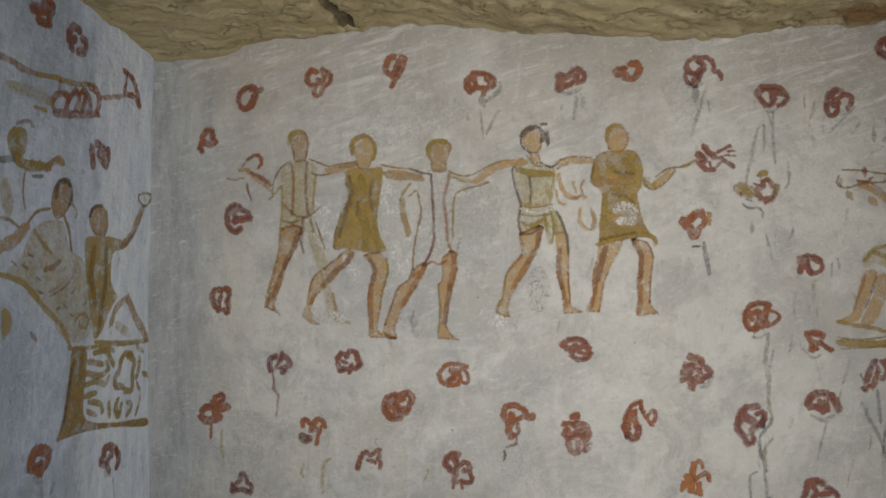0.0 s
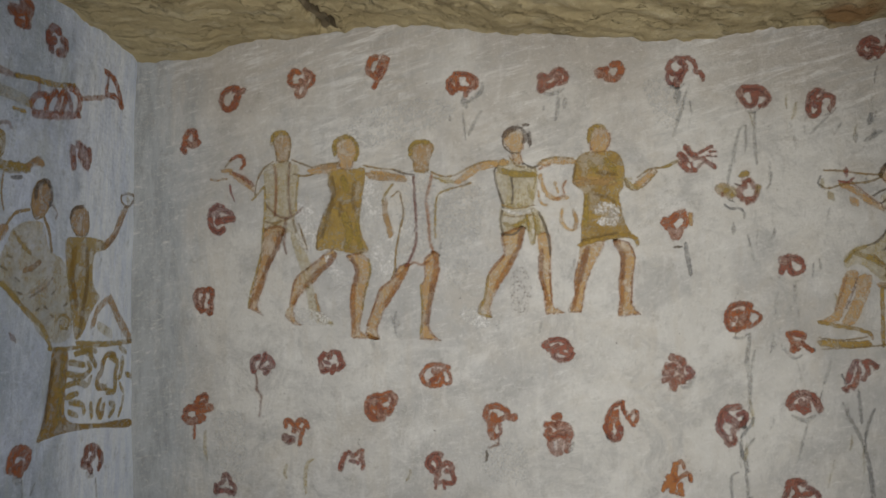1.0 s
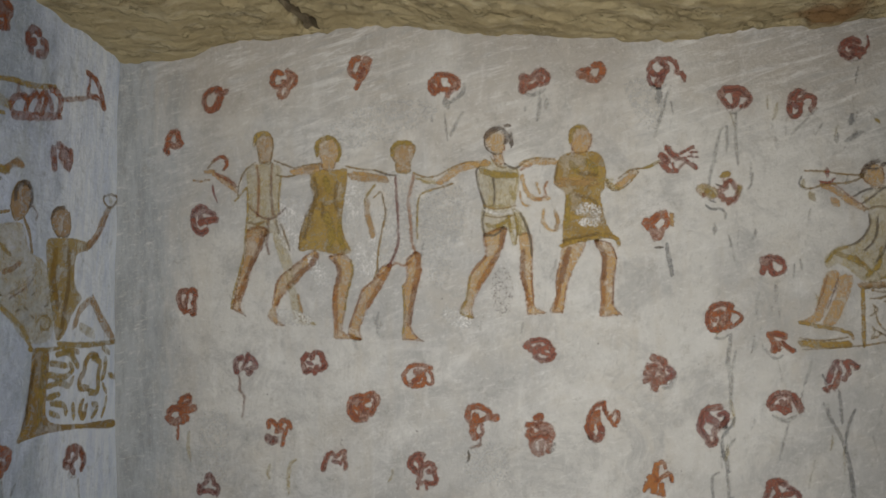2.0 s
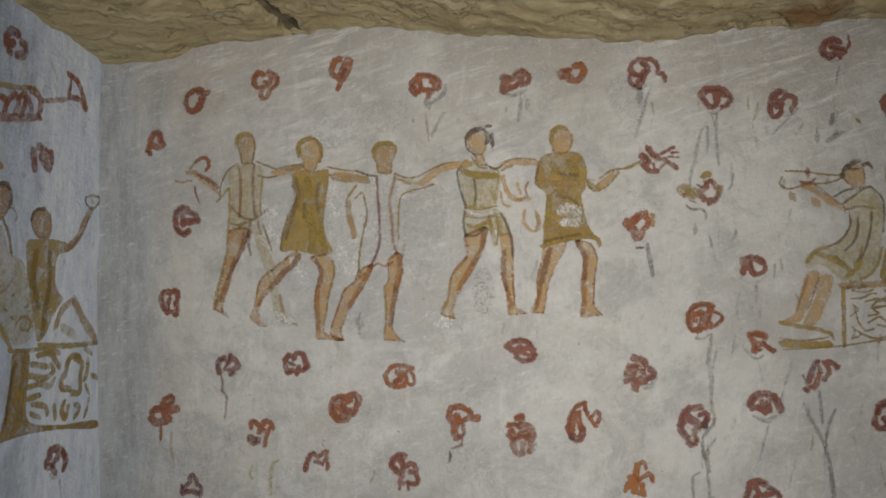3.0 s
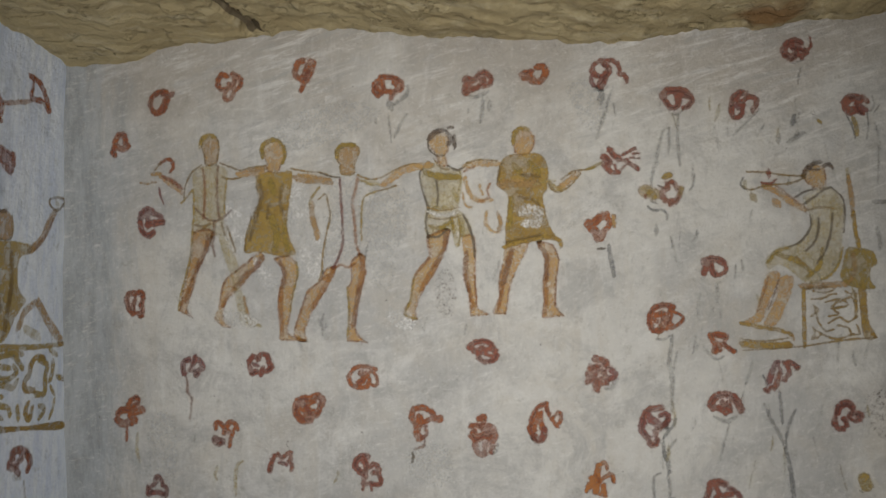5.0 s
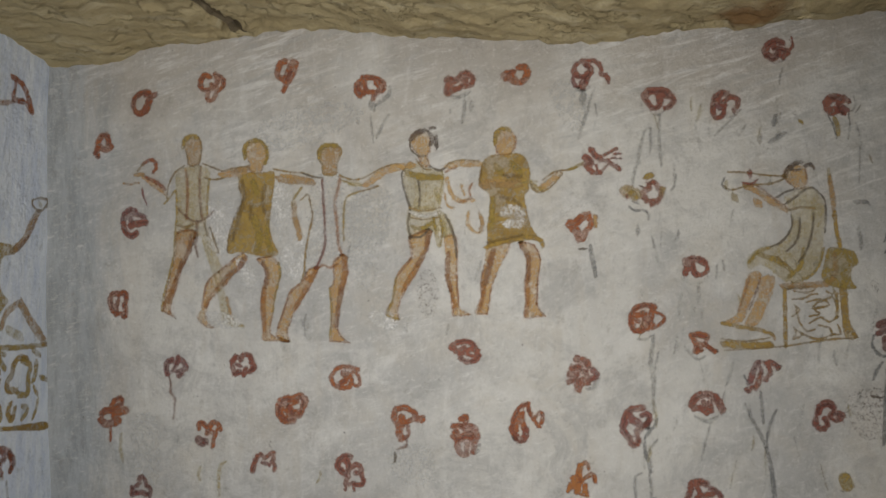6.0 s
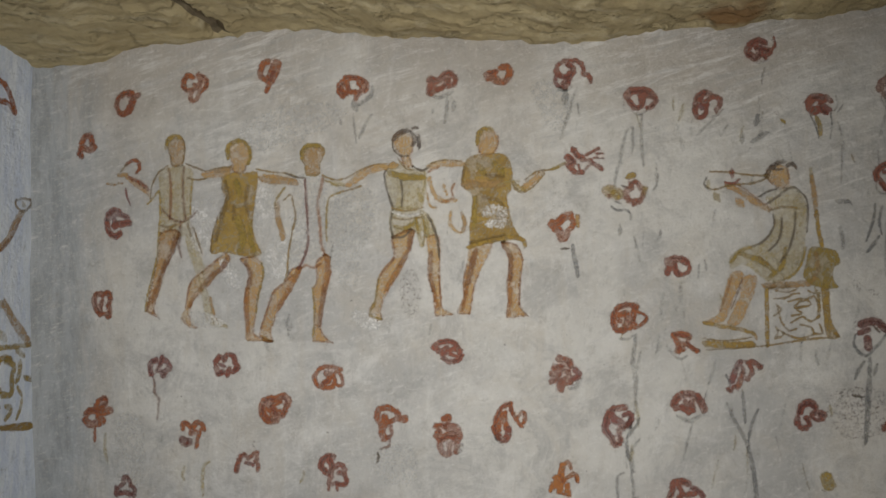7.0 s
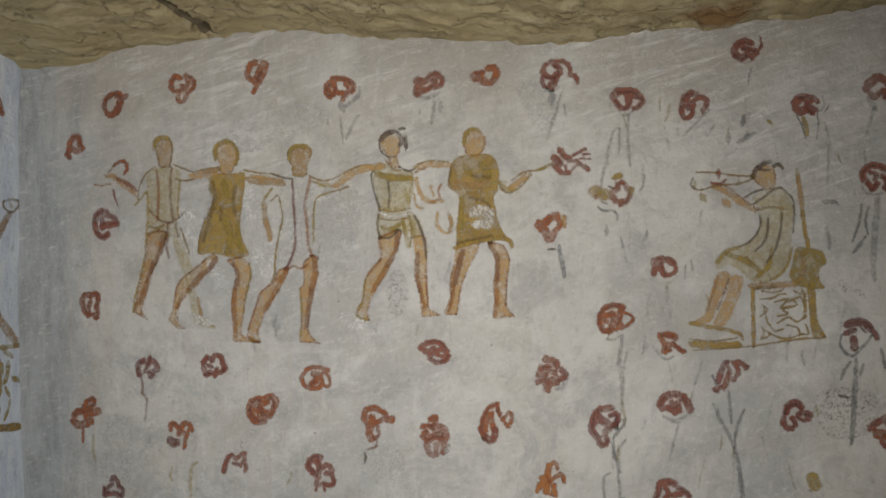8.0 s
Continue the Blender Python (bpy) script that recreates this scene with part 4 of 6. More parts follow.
flower("main", 0.781, 1.653, "faded", "faded pale red yellow and red half-faded blossom painted on pale plaster",
       [("", 0.0112, [(0.012, 0.014), (0.023, 0.019), (0.033, 0.009), (0.042, -0.009), (0.032, -0.029), (0.018, -0.037)]),
        ("", 0.0126, [(0.012, 0.005), (-0.003, -0.009), (0.005, -0.026)]),
        ("", 0.0098, [(0.013, -0.031), (0.024, -0.026)]),
        ("cream", 0.0252, [(-0.045, -0.003), (-0.022, -0.012)]),
        ("olive", 0.0126, [(0.006, 0.032), (0.018, 0.036)]),
        ("olive", 0.0126, [(-0.033, -0.006), (-0.019, -0.017)]),
        ("olive", 0.0112, [(0.046, 0.002), (0.043, -0.009)]),
        ("red", 0.0056, [(-0.044, -0.014), (-0.042, -0.020)])],
       [("calyx", "slate", 0.0070, [(-0.038, -0.042), (-0.025, -0.052), (-0.004, -0.051), (0.007, -0.057)]),
        ("calyx", "dark", 0.0049, [(-0.012, 0.010), (0.001, 0.005)]),
        ("calyx", "slate", 0.0056, [(-0.031, -0.028), (-0.014, -0.035)]),
        ("leaf", "grey", 0.0070, [(0.079, 0.038), (0.074, 0.009), (0.067, -0.002)]),
        ("leaf", "grey", 0.0070, [(0.016, -0.117), (0.024, -0.152), (0.030, -0.179)]),
        ("leaf", "grey", 0.0098, [(-0.019, -0.089), (-0.018, -0.114)]),
        ("stem", "grey", 0.0084, [(0.008, -0.059), (0.009, -0.073)])])
flower("main", 0.903, 1.460, "brown", "brownish red small cap-shaped blossom painted on pale plaster",
       [("", 0.0139, [(-0.026, 0.014), (-0.012, 0.019), (0.008, 0.019), (0.022, 0.011)]),
        ("", 0.0139, [(-0.019, 0.005), (-0.025, -0.014)]),
        ("", 0.0125, [(-0.008, 0.011), (-0.006, -0.007), (0.002, -0.020)]),
        ("", 0.0097, [(0.026, 0.005), (0.027, -0.009), (0.016, -0.018), (0.003, -0.017)])],
       [("calyx", "smear", 0.0097, [(-0.034, -0.028), (-0.014, -0.040), (0.007, -0.039), (0.028, -0.025)]),
        ("stem", "grey", 0.0111, [(0.006, -0.049), (0.004, -0.084)]),
        ("leaf", "grey", 0.0069, [(-0.006, -0.100), (-0.006, -0.109)])])
flower("main", 0.916, 1.274, "red", "red ochre small hooded blossom painted on pale plaster",
       [("", 0.0151, [(-0.026, 0.018), (-0.010, 0.021), (0.007, 0.015)]),
        ("", 0.0138, [(-0.021, 0.004), (-0.016, -0.009), (-0.019, -0.020)]),
        ("", 0.0096, [(-0.004, -0.001), (-0.008, -0.017)]),
        ("", 0.0096, [(0.003, 0.000), (0.016, -0.013), (0.026, -0.020)])],
       [("calyx", "grey", 0.0069, [(-0.038, -0.016), (-0.028, -0.031), (-0.012, -0.039), (0.002, -0.031)]),
        ("leaf", "slate", 0.0055, [(0.033, -0.021), (0.030, -0.014)])])
flower("main", 0.920, 1.130, "brown", "brownish red full round blossom painted on pale plaster",
       [("", 0.0164, [(-0.036, -0.004), (-0.026, 0.013), (-0.006, 0.021), (0.015, 0.016), (0.027, 0.003)]),
        ("", 0.0123, [(-0.031, -0.014), (-0.015, -0.011), (-0.002, -0.022)]),
        ("", 0.0150, [(0.006, -0.000), (0.006, -0.018)]),
        ("", 0.0150, [(0.029, -0.004), (0.035, -0.016)]),
        ("", 0.0109, [(-0.009, 0.005), (-0.007, -0.009)])],
       [("calyx", "grey", 0.0096, [(-0.029, -0.032), (-0.013, -0.041), (0.003, -0.044), (0.018, -0.035), (0.029, -0.024)]),
        ("stem", "grey", 0.0068, [(0.006, -0.049), (-0.004, -0.085), (-0.016, -0.135)])])
flower("main", 0.906, 0.911, "brown", "brownish red full rounded blossom painted on pale plaster",
       [("", 0.0149, [(-0.027, 0.026), (-0.011, 0.030), (0.006, 0.026)]),
        ("", 0.0122, [(-0.030, 0.016), (-0.035, -0.002), (-0.040, -0.017)]),
        ("", 0.0109, [(-0.014, 0.016), (-0.007, 0.003), (-0.014, -0.008)]),
        ("purple", 0.0109, [(0.015, 0.017), (0.031, 0.009), (0.041, -0.004)]),
        ("", 0.0109, [(0.002, -0.002), (0.025, 0.004)]),
        ("", 0.0136, [(-0.034, -0.025), (-0.014, -0.031), (0.025, -0.027)])])
flower("main", 1.052, 1.195, "purple", "dull purplish red opening bud painted on pale plaster",
       [("", 0.0123, [(-0.028, -0.012), (-0.020, 0.015), (-0.009, 0.035)]),
        ("brown", 0.0110, [(0.009, 0.033), (0.027, 0.032), (0.038, 0.022)]),
        ("brown", 0.0110, [(0.015, 0.022), (0.019, 0.009), (0.007, -0.007)]),
        ("brown", 0.0096, [(-0.024, -0.025), (-0.031, -0.035), (-0.038, -0.032)]),
        ("faded", 0.0110, [(-0.003, 0.006), (-0.018, -0.029)]),
        ("", 0.0082, [(-0.005, 0.022), (-0.000, 0.009)])],
       [("calyx", "slate", 0.0055, [(-0.043, 0.003), (-0.033, -0.021)]),
        ("calyx", "slate", 0.0069, [(0.034, 0.014), (0.046, 0.027)]),
        ("stem", "slate", 0.0082, [(-0.006, -0.035), (-0.003, -0.066), (-0.002, -0.112)]),
        ("leaf", "grey", 0.0096, [(-0.043, -0.066), (-0.027, -0.106), (-0.009, -0.139), (0.004, -0.173)]),
        ("leaf", "slate", 0.0082, [(0.031, -0.079), (0.017, -0.106), (0.007, -0.139), (0.004, -0.166)]),
        ("stem", "slate", 0.0110, [(0.004, -0.169), (0.014, -0.220), (0.019, -0.273), (0.020, -0.319)])])
flower("main", 1.132, 2.015, "brown", "brownish red round blossom with a curled tip painted on pale plaster",
       [("", 0.0144, [(-0.036, -0.011), (-0.025, 0.007), (-0.007, 0.016), (0.012, 0.012)]),
        ("", 0.0158, [(-0.030, -0.019), (-0.016, -0.028), (-0.001, -0.018)]),
        ("", 0.0129, [(-0.011, -0.002), (0.008, -0.005), (0.023, -0.010)]),
        ("", 0.0115, [(0.025, -0.012), (0.010, -0.025)]),
        ("", 0.0057, [(0.035, 0.028), (0.037, 0.007), (0.026, -0.010)])],
       [("calyx", "grey", 0.0086, [(-0.022, -0.035), (-0.005, -0.040), (0.016, -0.031)]),
        ("stem", "grey", 0.0057, [(0.009, -0.052), (0.001, -0.074), (-0.002, -0.097)])])
flower("main", 1.274, 1.866, "brown", "brownish red squarish blossom on an ochre stalk painted on pale plaster",
       [("", 0.0185, [(-0.027, 0.006), (-0.017, 0.016), (-0.001, 0.018), (0.011, 0.013)]),
        ("", 0.0171, [(-0.027, -0.008), (-0.016, -0.017), (-0.004, -0.013)]),
        ("", 0.0128, [(0.002, 0.003), (0.007, -0.014), (0.015, -0.020)]),
        ("", 0.0114, [(0.017, 0.020), (0.028, 0.009)]),
        ("purple", 0.0100, [(0.014, -0.004), (0.024, -0.015)])],
       [("calyx", "grey", 0.0057, [(0.042, 0.023), (0.045, 0.001), (0.035, -0.018)]),
        ("calyx", "dark", 0.0036, [(0.059, -0.000), (0.043, -0.021)]),
        ("stem", "olive", 0.0128, [(-0.011, -0.032), (-0.004, -0.052), (-0.003, -0.078)]),
        ("leaf", "slate", 0.0050, [(-0.025, -0.027), (-0.013, -0.056), (-0.008, -0.087)]),
        ("leaf", "slate", 0.0050, [(0.026, -0.023), (0.027, -0.050), (0.020, -0.087)])])
flower("main", 1.461, 1.910, "brown", "brownish red full round blossom painted on pale plaster",
       [("", 0.0186, [(-0.031, -0.003), (-0.019, 0.014), (-0.000, 0.026), (0.014, 0.023)]),
        ("", 0.0129, [(-0.021, -0.015), (-0.012, -0.024), (0.002, -0.014)]),
        ("", 0.0129, [(0.011, -0.006), (0.015, -0.024)]),
        ("", 0.0143, [(0.024, 0.016), (0.030, -0.006), (0.018, -0.025)])],
       [("calyx", "grey", 0.0143, [(-0.030, -0.028), (-0.016, -0.043), (-0.010, -0.057)]),
        ("stem", "grey", 0.0086, [(-0.013, -0.050), (-0.027, -0.087), (-0.042, -0.126)])])
flower("main", 1.433, 1.681, "brown", "brownish red large ruffled blossom painted on pale plaster",
       [("", 0.0141, [(-0.032, -0.006), (-0.029, 0.012), (-0.013, 0.027), (0.007, 0.029), (0.026, 0.022)]),
        ("", 0.0127, [(-0.021, -0.012), (-0.009, -0.030), (0.003, -0.016)]),
        ("purple", 0.0098, [(-0.011, 0.012), (0.005, 0.005), (-0.002, -0.006)]),
        ("", 0.0127, [(0.017, 0.002), (0.029, -0.009), (0.022, -0.028)])],
       [("calyx", "grey", 0.0070, [(-0.037, -0.017), (-0.030, -0.037), (-0.009, -0.044), (0.016, -0.040)]),
        ("stem", "grey", 0.0155, [(0.002, -0.052), (-0.006, -0.101), (-0.012, -0.150), (-0.021, -0.205), (-0.020, -0.255)]),
        ("leaf", "slate", 0.0070, [(-0.040, -0.068), (-0.045, -0.101), (-0.057, -0.135), (-0.069, -0.161)]),
        ("leaf", "slate", 0.0070, [(-0.021, -0.073), (-0.032, -0.108), (-0.029, -0.143)]),
        ("leaf", "slate", 0.0084, [(-0.035, -0.147), (-0.053, -0.170), (-0.069, -0.188)])])
flower("main", 1.372, 1.294, "maroon", "dark maroon dark rounded blossom painted on pale plaster",
       [("", 0.0165, [(-0.032, 0.024), (-0.011, 0.031), (0.009, 0.028), (0.023, 0.014)]),
        ("", 0.0124, [(-0.037, 0.004), (-0.019, 0.011)]),
        ("", 0.0165, [(-0.020, -0.010), (-0.019, -0.030)]),
        ("purple", 0.0110, [(0.029, 0.010), (0.038, -0.008)])],
       [("calyx", "slate", 0.0082, [(-0.047, 0.001), (-0.053, -0.023), (-0.040, -0.044), (-0.022, -0.051), (-0.008, -0.037), (0.014, -0.017), (0.029, 0.003)]),
        ("calyx", "dark", 0.0055, [(-0.002, 0.020), (0.011, 0.004)]),
        ("stem", "slate", 0.0124, [(-0.016, -0.057), (-0.020, -0.098), (-0.025, -0.145), (-0.030, -0.198), (-0.038, -0.259)]),
        ("leaf", "slate", 0.0082, [(-0.030, -0.064), (-0.045, -0.084), (-0.056, -0.107)]),
        ("leaf", "slate", 0.0082, [(0.001, -0.071), (-0.009, -0.098)]),
        ("leaf", "dark", 0.0055, [(-0.062, -0.145), (-0.035, -0.151)])])
flower("main", 1.206, 1.102, "brown", "brownish red open ring-like blossom painted on pale plaster",
       [("", 0.0150, [(-0.026, 0.008), (-0.017, 0.024), (0.002, 0.029), (0.012, 0.018)]),
        ("", 0.0123, [(-0.030, -0.006), (-0.033, -0.019)]),
        ("", 0.0109, [(-0.028, -0.027), (-0.014, -0.030), (-0.003, -0.019), (-0.011, -0.006)]),
        ("", 0.0136, [(0.007, 0.005), (0.025, 0.005), (0.033, 0.001)]),
        ("", 0.0095, [(0.030, -0.009), (0.014, -0.012), (0.003, -0.003)])])
flower("main", 1.405, 1.063, "brown", "brownish red broad blossom painted on pale plaster",
       [("", 0.0136, [(-0.025, 0.009), (-0.008, 0.022), (0.012, 0.033)]),
        ("red", 0.0190, [(-0.010, -0.004), (0.008, -0.007)]),
        ("", 0.0109, [(-0.001, -0.023), (0.009, -0.033)]),
        ("", 0.0136, [(0.016, 0.026), (0.025, 0.006), (0.013, -0.013)])],
       [("leaf", "slate", 0.0081, [(0.013, 0.196), (0.018, 0.172), (0.020, 0.150)])])
flower("main", 1.239, 0.947, "olive", "yellow ochre round dab painted on pale plaster",
       [("", 0.0243, [(-0.002, 0.007), (0.003, -0.007)])],
       [("leaf", "dark", 0.0041, [(-0.014, -0.020), (-0.006, -0.023)])])
flower("left", 2.154, 1.724, "faded", "faded pale red five-petalled blossom painted on bluish plaster",
       [("", 0.0181, [(-0.035, 0.012), (-0.031, -0.011), (-0.028, -0.027)]),
        ("", 0.0181, [(-0.013, 0.024), (0.008, 0.017), (0.028, 0.008)]),
        ("", 0.0221, [(-0.001, 0.002), (0.014, -0.014), (0.027, -0.020)]),
        ("", 0.0161, [(0.033, 0.014), (0.037, -0.005)])])
flower("left", 1.901, 1.996, "red", "red ochre ragged blossom painted on bluish plaster",
       [("", 0.0213, [(-0.030, 0.001), (-0.004, 0.003), (0.011, 0.012)]),
        ("", 0.0248, [(0.010, 0.026), (0.031, 0.020), (0.024, 0.003)]),
        ("", 0.0160, [(-0.010, -0.020), (0.013, -0.021), (0.028, -0.017)]),
        ("", 0.0124, [(0.024, -0.001), (0.020, -0.017)])])
flower("left", 2.033, 1.969, "faded", "faded pale red ring-shaped blossom painted on bluish plaster",
       [("brown", 0.0171, [(0.007, 0.021), (-0.016, 0.024), (-0.033, 0.008), (-0.034, -0.008)]),
        ("brown", 0.0171, [(-0.027, -0.009), (-0.010, -0.002)]),
        ("purple", 0.0133, [(-0.026, -0.023), (-0.017, -0.026)]),
        ("", 0.0171, [(0.021, 0.005), (0.035, -0.002), (0.029, -0.021), (0.006, -0.026)])])
flower("left", 1.987, 1.035, "red", "red ochre full rounded blossom painted on bluish plaster",
       [("", 0.0222, [(-0.027, 0.009), (-0.018, 0.023), (0.006, 0.024), (0.031, 0.012)]),
        ("", 0.0185, [(-0.031, -0.006), (-0.015, -0.012), (0.008, -0.008)]),
        ("", 0.0185, [(0.032, 0.002), (0.025, -0.012), (0.005, -0.018)]),
        ("", 0.0148, [(-0.005, -0.021), (0.010, -0.028)])],
       [("calyx", "grey", 0.0185, [(-0.013, -0.035), (0.003, -0.044)]),
        ("stem", "grey", 0.0093, [(0.014, -0.044), (0.020, -0.096)]),
        ("leaf", "grey", 0.0093, [(0.062, -0.063), (0.047, -0.085)])])
flower("left", 2.277, 0.976, "faded", "faded pale red looped blossom painted on bluish plaster",
       [("", 0.0170, [(-0.026, 0.013), (-0.028, 0.029), (-0.003, 0.030), (0.023, 0.019)]),
        ("red", 0.0170, [(0.027, 0.012), (0.042, -0.011), (0.033, -0.028)]),
        ("", 0.0170, [(-0.035, 0.007), (-0.039, -0.004), (-0.014, -0.010), (-0.005, -0.000)]),
        ("red", 0.0149, [(-0.013, -0.018), (-0.003, -0.029)]),
        ("", 0.0128, [(0.004, 0.017), (0.008, 0.002)])],
       [("calyx", "grey", 0.0170, [(-0.019, -0.034), (0.006, -0.043)]),
        ("stem", "grey", 0.0085, [(0.020, -0.053), (0.031, -0.113)])])
flower("main", 0.682, 1.727, "brown", "brownish red spiky sprig painted on pale plaster",
       [("", 0.0169, [(-0.044, 0.007), (-0.033, -0.005), (-0.040, -0.012)]),
        ("", 0.0127, [(-0.031, 0.028), (-0.019, 0.011), (-0.009, 0.007)]),
        ("", 0.0113, [(-0.036, -0.022), (-0.024, -0.030), (-0.010, -0.029)]),
        ("", 0.0070, [(-0.019, -0.012), (-0.015, -0.027)]),
        ("", 0.0070, [(0.002, 0.014), (0.016, 0.021), (0.032, 0.030)]),
        ("", 0.0049, [(0.027, 0.016), (0.043, 0.016)]),
        ("", 0.0049, [(0.018, 0.006), (0.043, 0.005)]),
        ("", 0.0098, [(0.010, -0.003), (0.029, -0.015), (0.038, -0.021)]),
        ("", 0.0070, [(-0.009, -0.002), (0.013, 0.001)]),
        ("", 0.0070, [(-0.002, -0.023), (0.008, -0.012)])],
       [("stem", "olive", 0.0084, [(-0.089, -0.023), (-0.065, -0.013), (-0.051, -0.004)])])

# ---- painted figures ----
p = Paint("main", -0.377, 1.326, 0.0008)
p.fill("cream", [(-0.047, 0.382), (-0.025, 0.400), (0.025, 0.402), (0.048, 0.387), (0.042, 0.337), (0.041, 0.256), (0.044, 0.220), (0.017, 0.217), (-0.044, 0.220), (-0.043, 0.294), (-0.046, 0.338)])
p.fill("skin", [(-0.044, 0.227), (0.002, 0.232), (-0.001, 0.198), (-0.017, 0.161), (-0.035, 0.124), (-0.048, 0.086), (-0.061, 0.049), (-0.069, 0.022), (-0.058, 0.009), (-0.052, -0.000), (-0.077, 0.014), (-0.092, 0.020), (-0.083, 0.056), (-0.069, 0.101), (-0.060, 0.138), (-0.050, 0.175)], edge="rust")
p.fill("cream", [(0.024, 0.217), (0.056, 0.217), (0.065, 0.175), (0.077, 0.139), (0.083, 0.087), (0.095, 0.043), (0.101, 0.017), (0.106, 0.005), (0.133, -0.012), (0.136, -0.021), (0.106, -0.019), (0.079, -0.010), (0.070, 0.028), (0.062, 0.080), (0.047, 0.131), (0.032, 0.175)])
p.stroke("tan", 0.0089, [(0.090, 0.058), (0.099, 0.020), (0.106, 0.002)])
p.stroke("cream", 0.0119, [(0.091, -0.004), (0.114, -0.010), (0.133, -0.018)])
p.stroke("shade", 0.0134, [(-0.006, 0.220), (-0.010, 0.183), (-0.032, 0.143), (-0.049, 0.104)])
p.stroke("rust", 0.0119, [(-0.049, 0.104), (-0.062, 0.068), (-0.073, 0.041)])
p.stroke("rust", 0.0089, [(-0.079, 0.056), (-0.086, 0.025)])
p.stroke("olive", 0.0052, [(-0.053, 0.168), (-0.068, 0.116), (-0.086, 0.056), (-0.092, 0.020)])
p.fill("tan", [(-0.023, 0.456), (-0.023, 0.471), (-0.007, 0.482), (0.017, 0.479), (0.026, 0.455), (0.024, 0.429), (0.018, 0.404), (-0.009, 0.403), (-0.013, 0.426)], edge="line")
p.stroke("olive", 0.0134, [(-0.025, 0.450), (-0.020, 0.469), (-0.007, 0.479), (0.011, 0.478)])
p.stroke("skin", 0.0148, [(-0.076, 0.331), (-0.104, 0.354), (-0.135, 0.375)])
p.stroke("red", 0.0119, [(-0.128, 0.375), (-0.104, 0.364), (-0.076, 0.344)])
p.stroke("tan", 0.0119, [(-0.135, 0.384), (-0.150, 0.381), (-0.159, 0.381)])
p.stroke("red", 0.0104, [(-0.134, 0.409), (-0.119, 0.419), (-0.104, 0.417), (-0.098, 0.401), (-0.107, 0.386)])
p.stroke("line", 0.0059, [(-0.134, 0.410), (-0.150, 0.391)])
p.stroke("tan", 0.0059, [(-0.191, 0.359), (-0.174, 0.356), (-0.147, 0.360)])
p.stroke("purple", 0.0059, [(-0.138, 0.347), (-0.135, 0.324), (-0.126, 0.302)])
p.stroke("line", 0.0052, [(-0.020, 0.404), (-0.046, 0.385), (-0.064, 0.353), (-0.070, 0.316)])
p.stroke("olive", 0.0059, [(-0.046, 0.338), (-0.063, 0.318), (-0.077, 0.304)])
p.stroke("line", 0.0052, [(0.030, 0.407), (0.060, 0.396), (0.080, 0.387)])
p.stroke("line", 0.0052, [(0.036, 0.370), (0.060, 0.365), (0.085, 0.369)])
p.stroke("rust", 0.0074, [(-0.018, 0.397), (-0.012, 0.360), (-0.013, 0.316), (-0.016, 0.264)])
p.stroke("shade", 0.0074, [(0.024, 0.399), (0.021, 0.352), (0.022, 0.308), (0.026, 0.264)])
p.stroke("olive", 0.0059, [(-0.043, 0.338), (-0.043, 0.279), (-0.050, 0.205), (-0.053, 0.168)])
p.stroke("olive", 0.0059, [(0.048, 0.367), (0.042, 0.315), (0.041, 0.276)])
p.stroke("shade", 0.0059, [(-0.037, 0.289), (-0.021, 0.272), (0.002, 0.258), (0.025, 0.258), (0.044, 0.270), (0.059, 0.284)])
p.stroke("line", 0.0074, [(-0.041, 0.247), (-0.021, 0.242), (0.003, 0.249)])
p.stroke("shade", 0.0074, [(0.011, 0.255), (0.012, 0.220), (0.008, 0.190), (0.014, 0.164)])
p.stroke("line", 0.0059, [(0.032, 0.252), (0.041, 0.220)])
p.stroke("line", 0.0059, [(0.047, 0.242), (0.056, 0.217), (0.071, 0.175)])
p.thing("painted_figure", "plain ochre-outlined dancer in pale tunic on plaster", "painted figure", "dancers in a row on the wall")
p = Paint("main", -0.211, 1.282, 0.0008)
p.fill("skin", [(-0.029, 0.219), (-0.020, 0.202), (-0.038, 0.176), (-0.059, 0.158), (-0.082, 0.131), (-0.107, 0.109), (-0.126, 0.087), (-0.135, 0.060), (-0.128, 0.035), (-0.113, 0.021), (-0.136, 0.024), (-0.160, 0.049), (-0.147, 0.071), (-0.138, 0.109), (-0.125, 0.146), (-0.096, 0.168), (-0.066, 0.190), (-0.047, 0.208)], edge="rust")
p.fill("skin", [(0.008, 0.202), (0.048, 0.208), (0.066, 0.190), (0.069, 0.161), (0.063, 0.132), (0.054, 0.103), (0.048, 0.059), (0.042, 0.008), (0.074, -0.006), (0.089, -0.011), (0.022, -0.009), (0.018, 0.000), (0.021, 0.044), (0.018, 0.088), (0.024, 0.132), (0.033, 0.161), (0.024, 0.183)], edge="rust")
p.stroke("shade", 0.0146, [(-0.027, 0.205), (-0.042, 0.178), (-0.071, 0.158), (-0.098, 0.127)])
p.stroke("rust", 0.0103, [(-0.101, 0.124), (-0.120, 0.104), (-0.135, 0.075)])
p.stroke("rust", 0.0044, [(-0.047, 0.208), (-0.089, 0.175), (-0.125, 0.146), (-0.138, 0.109)])
p.stroke("shade", 0.0132, [(0.023, 0.193), (0.035, 0.161), (0.029, 0.125)])
p.stroke("rust", 0.0146, [(0.026, 0.125), (0.023, 0.073), (0.027, 0.003)])
p.stroke("olive", 0.0051, [(0.066, 0.193), (0.070, 0.158), (0.057, 0.110), (0.048, 0.059)])
